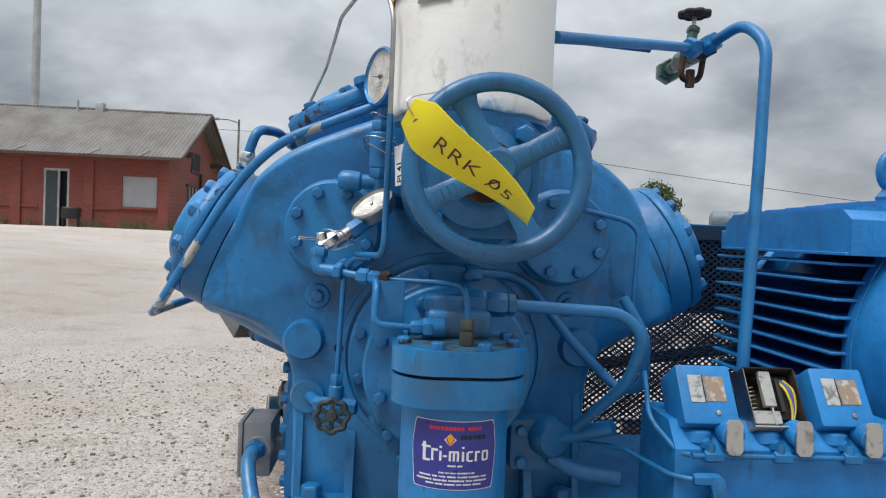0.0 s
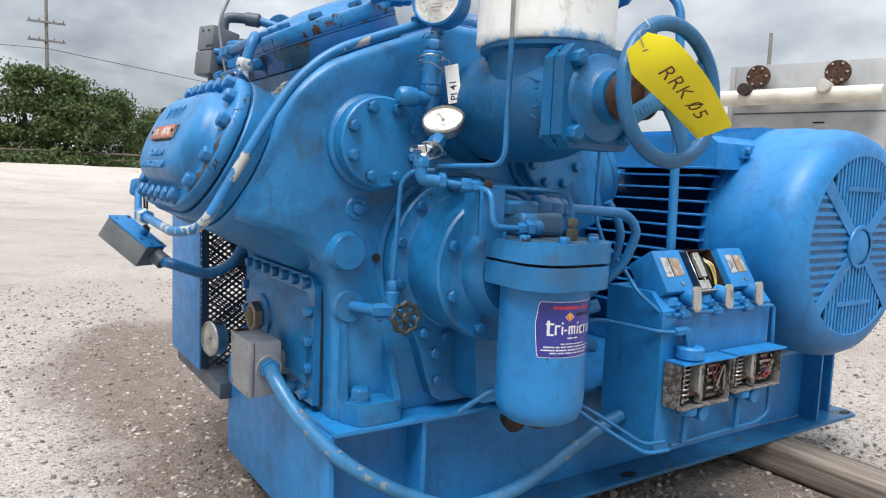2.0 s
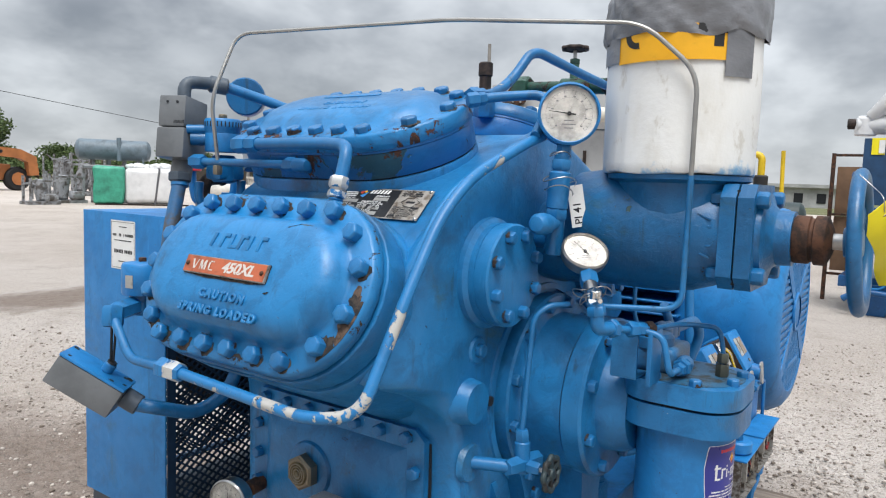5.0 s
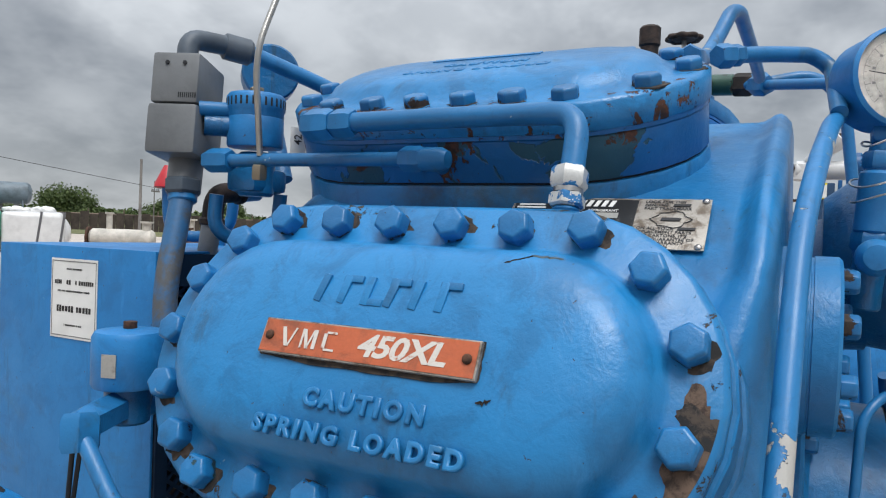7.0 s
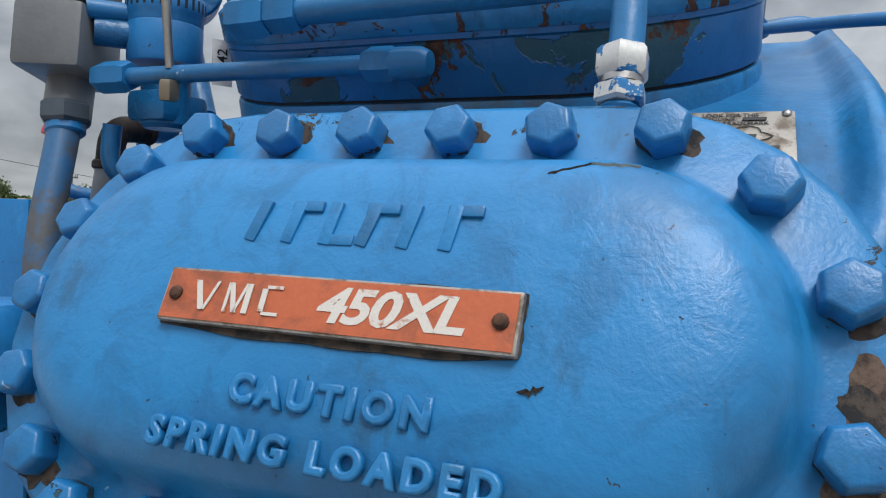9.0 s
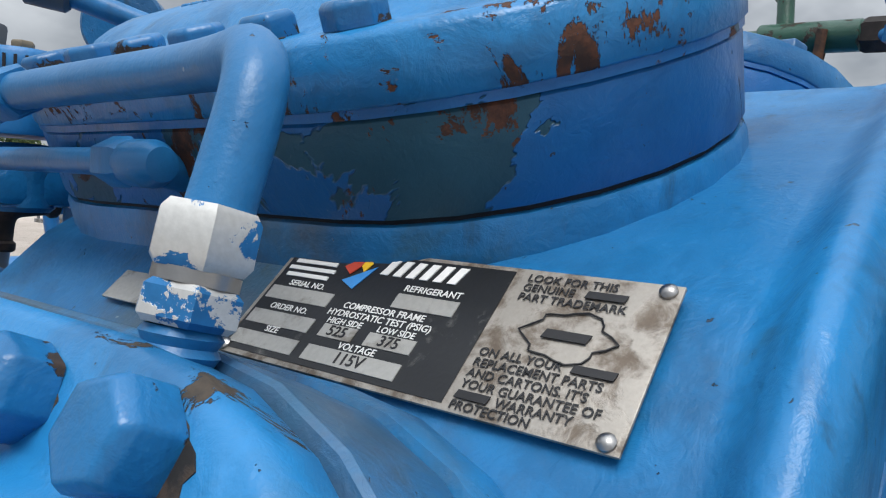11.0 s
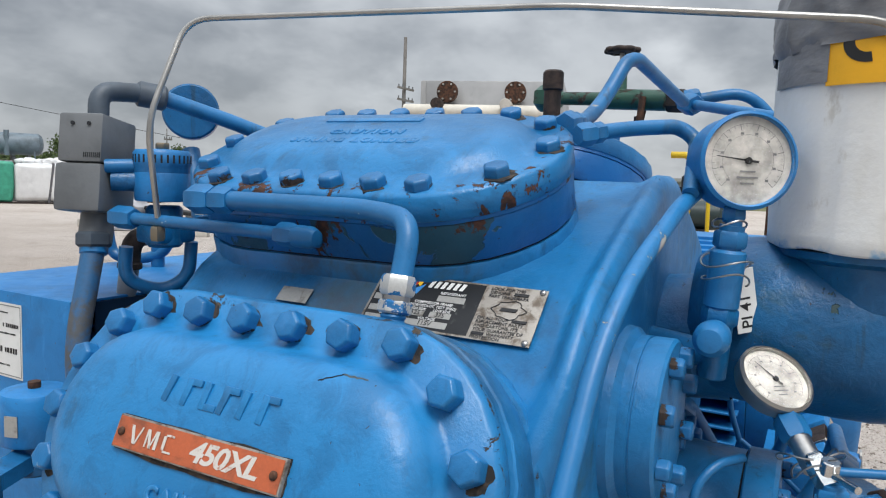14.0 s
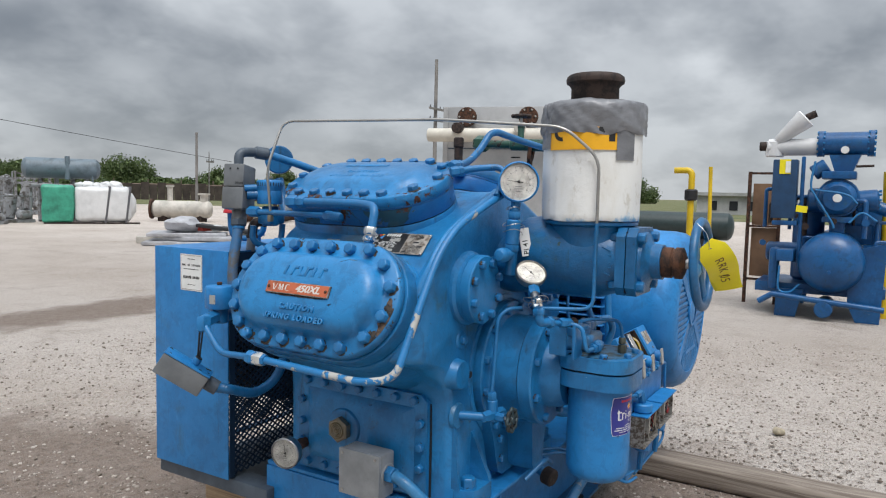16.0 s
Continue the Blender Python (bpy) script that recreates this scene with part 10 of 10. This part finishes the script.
def q2(u, v):
    """Across (towards -y) and up, from a point of the package's face plan."""
    return 0.85 - (u - 1457) / 202, max(0.0, (560 - v) / 177)


def c2rod(u0, v0, u1, v1, r, mat, name, x=6.4, lbl="", seg=24):
    (y0, z0), (y1, z1) = q2(u0, v0), q2(u1, v1)
    return part(name, rod((x, y0, z0), (x, y1, z1), r * 0.80, seg, r * 0.08), mat, c2, lbl)


def c2box(u0, v0, u1, v1, x0, x1, mat, name, lbl="", w=0.01):
    (ya, za), (yb, zb) = q2(u0, v0), q2(u1, v1)
    return part(name, box((x0, min(ya, yb), min(za, zb)), (x1, max(ya, yb), max(za, zb)), w), mat, c2, lbl)


c2rod(1441, 256, 1531, 256, 0.142, M_DEEP, "separator_drum")
for u in (1441, 1529):
    y, z = q2(u, 256)
    part("drum_flange", rod((6.4, y + 0.02, z), (6.4, y - 0.02, z), 0.128, 24), M_DEEP, c2)
    for i in range(12):
        a = math.pi * i / 6
        part("flange_bolt", rod((6.4 + 0.115 * math.cos(a), y + 0.035, z + 0.115 * math.sin(a)), (6.4 + 0.115 * math.cos(a), y - 0.035, z + 0.115 * math.sin(a)), 0.012, 6), M_BOLT, c2)
c2rod(1343, 261, 1437, 261, 0.108, M_WRAP, "wrapped_pipe", 6.4, "white wrapped pipe")
c2rod(1327, 259, 1343, 259, 0.060, M_DKRUST, "pipe_end")
c2rod(1356, 278, 1357, 250, 0.112, M_WRAP, "wrap_fold")
(ya, za), (yb, zb) = q2(1362, 250), q2(1412, 210)
part("wrapped_elbow", rod((6.35, ya, za), (6.35, yb, zb), 0.05, 20, 0.01, None, 0.105), M_WRAP, c2, "loose white wrapping on a branch pipe")
(yc, zc) = q2(1430, 203)
part("pipe_end", rod((6.35, yb, zb), (6.35, yc, zc), 0.035, 14), M_DKRUST, c2)
ring_a = [q2(1457, 276), q2(1512, 276), q2(1500, 305), q2(1468, 305)]
part("drum_neck", prism(ring_a, "x", 6.30, 6.50, 0.02), M_DEEP, c2)
y, z = q2(1477, 351)
part("compressor_body", lathe([(0, 0.26), (0.12, 0.26), (0.155, 0.22), (0.165, 0.17), (0.165, -0.25), (0, -0.25)], 40, frame_to((6.4, y, z), (-1, 0, 0))), M_DEEP, c2)
part("bearing_ring", lathe([(0.16, 0.165), (0.182, 0.165), (0.190, 0.15), (0.190, 0.08), (0.15, 0.08)], 40, frame_to((6.4, y, z), (-1, 0, 0))), M_DEEP, c2)
part("white_disc", rod((6.142, y, z), (6.134, y, z), 0.040, 20), M_WHITE, c2, "round white sticker")
y2_, z2_ = q2(1484, 268)
part("white_disc", rod((6.292, y2_, z2_), (6.278, y2_, z2_), 0.036, 20), M_WHITE, c2, "round white sticker")
c2box(1447, 305, 1507, 318, 6.2, 6.6, M_DEEP, "top_flange")
c2box(1465, 388, 1492, 412, 6.25, 6.55, M_DEEP, "pedestal")
c2box(1452, 383, 1504, 393, 6.2, 6.6, M_DEEP, "pedestal_flange")
part("cylinder_head", rod((6.35, 0.60, 1.15), (6.35, 0.40, 1.17), 0.105, 24, 0.02), M_DEEP, c2)
for i in range(10):
    a = 2 * math.pi * i / 10
    part("flange_bolt", rod((6.35 + 0.09 * math.cos(a), 0.41, 1.17 + 0.09 * math.sin(a)), (6.35 + 0.09 * math.cos(a), 0.385, 1.17 + 0.09 * math.sin(a)), 0.012, 6), M_BOLT, c2)
c2rod(1530, 360, 1565, 372, 0.075, M_DEEP, "suction_pipe")
part("valve_bank", rod((6.3, 0.98, 1.42), (6.3, 0.86, 1.50), 0.075, 20, 0.01), M_DEEP, c2)
part("left_casing", rod((6.4, 1.02, 1.16), (6.4, 0.80, 1.16), 0.12, 24, 0.02), M_DEEP, c2)
c2box(1362, 286, 1406, 388, 6.05, 6.25, plain("dark_blue_panel", (0.012, 0.05, 0.12), 0.45), "control_cabinet", "dark blue control cabinet")
c2box(1374, 286, 1394, 311, 6.043, 6.049, M_YELLOW, "warning_label", "yellow warning label", 0)
c2box(1385, 289, 1394, 309, 6.038, 6.042, M_WHITE, "warning_label", "", 0)
c2box(1411, 280, 1418, 480, 6.15, 6.22, M_DEEP, "panel_post")
c2box(1365, 392, 1410, 400, 6.05, 6.22, M_DEEP, "panel_shelf")
c2box(1378, 442, 1408, 462, 6.0, 6.3, M_DEEP, "pump_box")
c2box(1362, 440, 1380, 515, 6.1, 6.3, M_DEEP, "small_vessel", "", 0.05)
t = box((-0.05, -0.032, -0.002), (0.05, 0.032, 0.002))
y, z = q2(1418, 371)
t.transform(quad_frame((6.02, y, z), (0.2, -1, -0.12), (0, 0.1, 1)))
part("yellow_tag", t, M_YELLOW, c2, "yellow hanging tag")
y, z = q2(1473, 461)
part("receiver", lathe([(0, 0.16), (0.10, 0.152), (0.19, 0.124), (0.25, 0.08), (0.282, 0.024), (0.290, -0.04), (0.290, -1.4), (0.2, -1.5), (0, -1.55)], 48, frame_to((6.05, y, z), (-1, 0, 0))), M_DEEP, c2, "large blue receiver with dished end")
part("receiver_plug", rod((5.90, y, z - 0.08), (5.875, y, z - 0.08), 0.018, 12), M_DEEP, c2)
for pts in ([q2(1380, 512), q2(1428, 512), q2(1416, 563), q2(1378, 563)], [q2(1500, 440), q2(1566, 425), q2(1560, 575), q2(1520, 575), q2(1505, 530)]):
    part("saddle_leg", prism(pts, "x", 6.10, 6.15, 0.008), M_DEEP, c2)
    part("saddle_leg", prism(pts, "x", 7.2, 7.25, 0.008), M_DEEP, c2)
c2rod(1350, 535, 1375, 520, 0.035, M_DEEP, "drain_pipe", 5.98)
c2rod(1372, 520, 1566, 533, 0.035, M_DEEP, "drain_pipe", 5.98)
y, z = q2(1466, 540)
part("oil_drum", rod((5.95, y, z), (6.5, y, z), 0.08, 20, 0.01), M_DEEP, c2)
for pts in ([(1437, 290), (1432, 330), (1442, 350), (1470, 390), (1475, 402)], [(1440, 338), (1492, 345), (1512, 360)], [(1385, 470), (1385, 510), (1405, 515), (1422, 500)], [(1500, 392), (1520, 375), (1545, 388)]):
    part("tubing", sweep(spline([(6.0, *q2(u, v)) for u, v in pts], 6), 0.010, 8), M_TUBE, c2)
part("stem_rod", rod((6.2, *q2(1505, 297)), (6.2, *q2(1535, 296)), 0.012, 8), M_DKRUST, c2)
g = random.Random(5)
part("base_frame", box((6.25, 0.30, 0.22), (7.15, 1.45, 0.32), 0.01), M_DEEP, c2)
part("oil_separator", rod((6.75, 1.02, 0.32), (6.75, 1.02, 1.12), 0.15, 24, 0.03), M_DEEP, c2)
part("oil_cooler", rod((6.45, 1.38, 0.62), (6.45, 0.86, 0.62), 0.10, 20, 0.02), M_DEEP, c2)
part("motor_block", box((6.55, 0.36, 0.72), (7.05, 0.80, 1.10), 0.05), M_DEEP, c2)
for i in range(14):
    y0, z0 = g.uniform(0.4, 1.42), g.uniform(0.35, 0.95)
    y1, z1 = y0 + g.uniform(-0.25, 0.25), z0 + g.uniform(0.1, 0.4)
    x_ = g.uniform(6.2, 6.5)
    part("tubing", pipe([(x_, y0, z0), (x_, y0, z1), (x_ + 0.05, y1, z1)], g.uniform(0.010, 0.024), 0.03, 8), M_DEEP if i % 3 else M_DKRUST, c2)
for i in range(7):
    y0, z0 = g.uniform(0.45, 1.4), g.uniform(0.4, 1.0)
    part("valve_body", nut((6.18, y0, z0), (6.26, y0 + 0.02, z0), g.uniform(0.04, 0.07)), M_DEEP, c2)
    part("valve_wheel", rod((6.16, y0, z0), (6.17, y0, z0), g.uniform(0.025, 0.045), 14), M_DKRUST if i % 2 else M_DEEP, c2)
pn_ = thing("wooden_crate", (6.9, 1.55, 0), "tall brown wooden panel in a rusty red frame behind the package", "crate")
M_CRATE = plain("weathered_brown_plywood", (0.20, 0.115, 0.065), 0.8, 0.0, 0.35, 3.0)
for z0, z1 in ((0.30, 0.84), (0.87, 1.33)):
    part("board", box((6.92, 1.34, z0), (6.95, 1.60, z1), 0.004), M_CRATE, pn_)
for y_ in (1.305, 1.62):
    part("post", box((6.88, y_, 0.0), (6.92, y_ + 0.035, 1.46)), M_RUST, pn_)
for z0 in (0.255, 0.845, 1.43):
    part("rail", box((6.882, 1.342, z0), (6.918, 1.618, z0 + 0.024)), M_RUST, pn_)
# yellow pipes
M_YPIPE = plain("yellow_pipe_paint", (0.62, 0.42, 0.01), 0.45, 0.0, 0.2, 3.0)
yp = thing("yellow_pipe", (10.1, 2.9, 0), "yellow gas pipe with elbow and black fitting", "pipe")
part("run", pipe([(10.1, 3.20, 1.60), (10.1, 2.98, 1.60), (10.1, 2.93, 1.55), (10.1, 2.93, 0.0)], 0.05, 0.05, 12), M_YPIPE, yp)
part("fitting", rod((10.1, 2.93, 1.12), (10.1, 2.93, 1.30), 0.10, 14, 0.02), M_BLACK, yp)
single("yellow_post", rod((10.15, 2.62, 0), (10.15, 2.66, 1.66), 0.03, 10), M_YPIPE, "thin yellow marker post", "post")
single("yellow_post", rod((6.6, 0.30, 0.0), (6.6, 0.33, 1.45), 0.05, 12), M_YPIPE, "thick yellow bollard pipe beside the package", "post")
gt = thing("dark_tank", (13, 3.8, 0), "dark green horizontal tank on a black stand", "tank")
part("shell", capsule((13.0, 3.7, 0.62), (0.1, -1, 0.0), 2.0, 0.27), plain("dark_green_tank", (0.02, 0.035, 0.035), 0.4), gt)
part("stand", box((12.8, 3.0, 0.0), (13.2, 4.3, 0.37)), M_BLACK, gt)
sh = thing("white_shed", (58, 8.5, 0), "low white shed far across the field", "shed")
part("wall", box((56, 5.2, 0.0), (60, 12, 1.5)), plain("dull_white_siding", (0.40, 0.40, 0.40), 0.6, 0.0, 0.3, 0.8), sh)
part("roof", prism([(5.0, 1.5), (12.2, 1.5), (12.0, 1.75), (5.2, 1.75)], "x", 55.7, 60.3), M_GALV, sh)
for y in (6, 7.5, 9, 10.5):
    part("window", box((55.96, y, 0.4), (55.99, y + 0.6, 1.1)), M_DARK, sh)

# ---- telehandler ----
M_CATYEL = plain("faded_yellow_machine_paint", (0.46, 0.28, 0.07), 0.6, 0.0, 0.4, 2.0)
th = thing("telehandler", (4.3, 18.6, 0), "faded yellow telehandler with open cab and fork carriage", "telehandler")
TM = Matrix.Translation((4.22, 18.9, 0.02)) @ Matrix.Rotation(radians(-10), 4, "Z") @ Matrix.Diagonal((1, 1, 0.84, 1))


def tp_(name, bm, mat, lbl="", parent=None):
    bm.transform(TM)
    return part(name, bm, mat, parent or th, lbl)


def tyre(x, y, r, w):
    m_ = frame_to((x, y, r), (1, 0.12, 0))
    wh = tp_("wheel", lathe([(0, -w * 0.3), (r * 0.5, -w * 0.3), (r * 0.55, -w * 0.35), (r * 0.55, w * 0.35), (r * 0.5, w * 0.3), (0, w * 0.3)], 24, m_), M_CATYEL)
    tp_("tyre", lathe([(r * 0.55, -w * 0.45), (r * 0.85, -w * 0.5), (r * 0.96, -w * 0.42), (r * 0.97, w * 0.42), (r * 0.85, w * 0.5), (r * 0.55, w * 0.45), (r * 0.55, -w * 0.45)], 32, m_), M_BLACK, "", wh)
    for i in range(18):
        t = box((-0.05, -0.02, -w * 0.48), (0.05, 0.02, w * 0.48))
        t.transform(m_ @ Matrix.Rotation(2 * math.pi * i / 18, 4, "Z") @ Matrix.Translation((r * 0.96, 0, 0)) @ Matrix.Rotation(0.5, 4, "X"))
        tp_("tread_lug", t, M_BLACK, "", wh)


for x, y in ((-1.1, -0.6), (1.15, -0.4), (-1.0, 1.8), (1.2, 2.0)):
    tyre(x, y, 0.66, 0.50)
tp_("chassis", box((-0.75, -0.6, 0.55), (0.85, 2.6, 1.15), 0.06), M_CATYEL)
tp_("boom_head", box((-0.52, -0.9, 0.62), (-0.08, -0.1, 2.0), 0.08), M_CATYEL, "yellow boom head")
tp_("boom", box((-0.35, -0.1, 1.45), (0.15, 3.0, 1.95), 0.05), M_CATYEL)
tp_("hood", box((0.25, 0.4, 1.15), (1.15, 1.9, 1.60), 0.1), M_BLACK)
for x, y in ((0.35, 0.2), (1.15, 0.2), (0.35, 1.6), (1.15, 1.6)):
    tp_("cab_post", rod((x, y, 1.1), (x, y + 0.1, 2.55), 0.05, 8), M_BLACK)
tp_("cab_roof", box((0.28, 0.15, 2.52), (1.22, 1.8, 2.62), 0.04), M_BLACK)
tp_("dashboard", box((0.28, 0.12, 0.85), (1.18, 0.5, 1.60), 0.06), M_BLACK)
for z in (0.35, 0.95):
    tp_("carriage_bar", box((-1.05, -1.15, z), (0.85, -1.05, z + 0.12)), M_DKRUST)
for x in (-1.0, -0.5, 0.1, 0.75):
    tp_("carriage_post", box((x - 0.04, -1.16, 0.1), (x + 0.04, -1.04, 1.05)), M_DKRUST)
for x in (-0.55, 0.45):
    tp_("fork", box((x - 0.06, -2.2, 0.03), (x + 0.06, -1.03, 0.09)), M_DKRUST)
tp_("mirror_arm", sweep(rounded([Vector((-0.75, -0.5, 1.2)), Vector((-0.80, -0.6, 1.9)), Vector((-0.95, -0.6, 2.4))], 0.1), 0.025, 8), M_BLACK)
tp_("mirror", rod((-0.95, -0.58, 2.50), (-0.95, -0.64, 2.50), 0.14, 20), M_BLACK, "round black mirror")
tp_("machine_mark", box((-0.48, -0.912, 1.60), (-0.14, -0.903, 1.76)), M_WHITE, "maker's mark as a pale bar")
tp_("boom_knuckle", box((-0.08, -0.3, 1.30), (0.30, 0.1, 1.85), 0.05), M_CATYEL)
tp_("front_frame", box((-0.05, -0.35, 0.70), (0.28, 0.15, 1.28), 0.04), M_CATYEL)
tp_("seat", box((0.5, 0.7, 1.55), (0.95, 1.1, 1.95), 0.1), M_BLACK)
for x in (0.35, 1.12):
    tp_("work_lamp", rod((x, 0.15, 2.66), (x, 0.05, 2.66), 0.06, 10), M_GREY)
tp_("cab_guard", box((0.3, 0.18, 1.0), (0.36, 0.26, 2.55)), M_BLACK)
tp_("cab_guard", box((1.1, 0.18, 1.0), (1.18, 0.26, 2.55)), M_BLACK)
ld = thing("wheel_loader", (7.2, 26.0, 0), "rust-orange loader bucket behind the telehandler", "loader")
part("bucket", prism([(25.6, 0.9), (26.6, 0.9), (26.8, 1.5), (25.9, 1.65)], "x", 6.5, 8.0, 0.04), plain("rusty_orange_paint", (0.30, 0.09, 0.03), 0.6, 0.0, 0.4, 3.0), ld)
part("loader_wheel", rod((6.7, 26.2, 0.62), (7.1, 26.2, 0.62), 0.62, 24, 0.08), M_CATYEL, ld)
part("loader_wheel", rod((8.0, 26.2, 0.62), (8.4, 26.2, 0.62), 0.62, 24, 0.08), M_CATYEL, ld)
part("loader_body", box((6.6, 26.9, 0.5), (8.0, 29.0, 1.3), 0.1), M_CATYEL, ld)
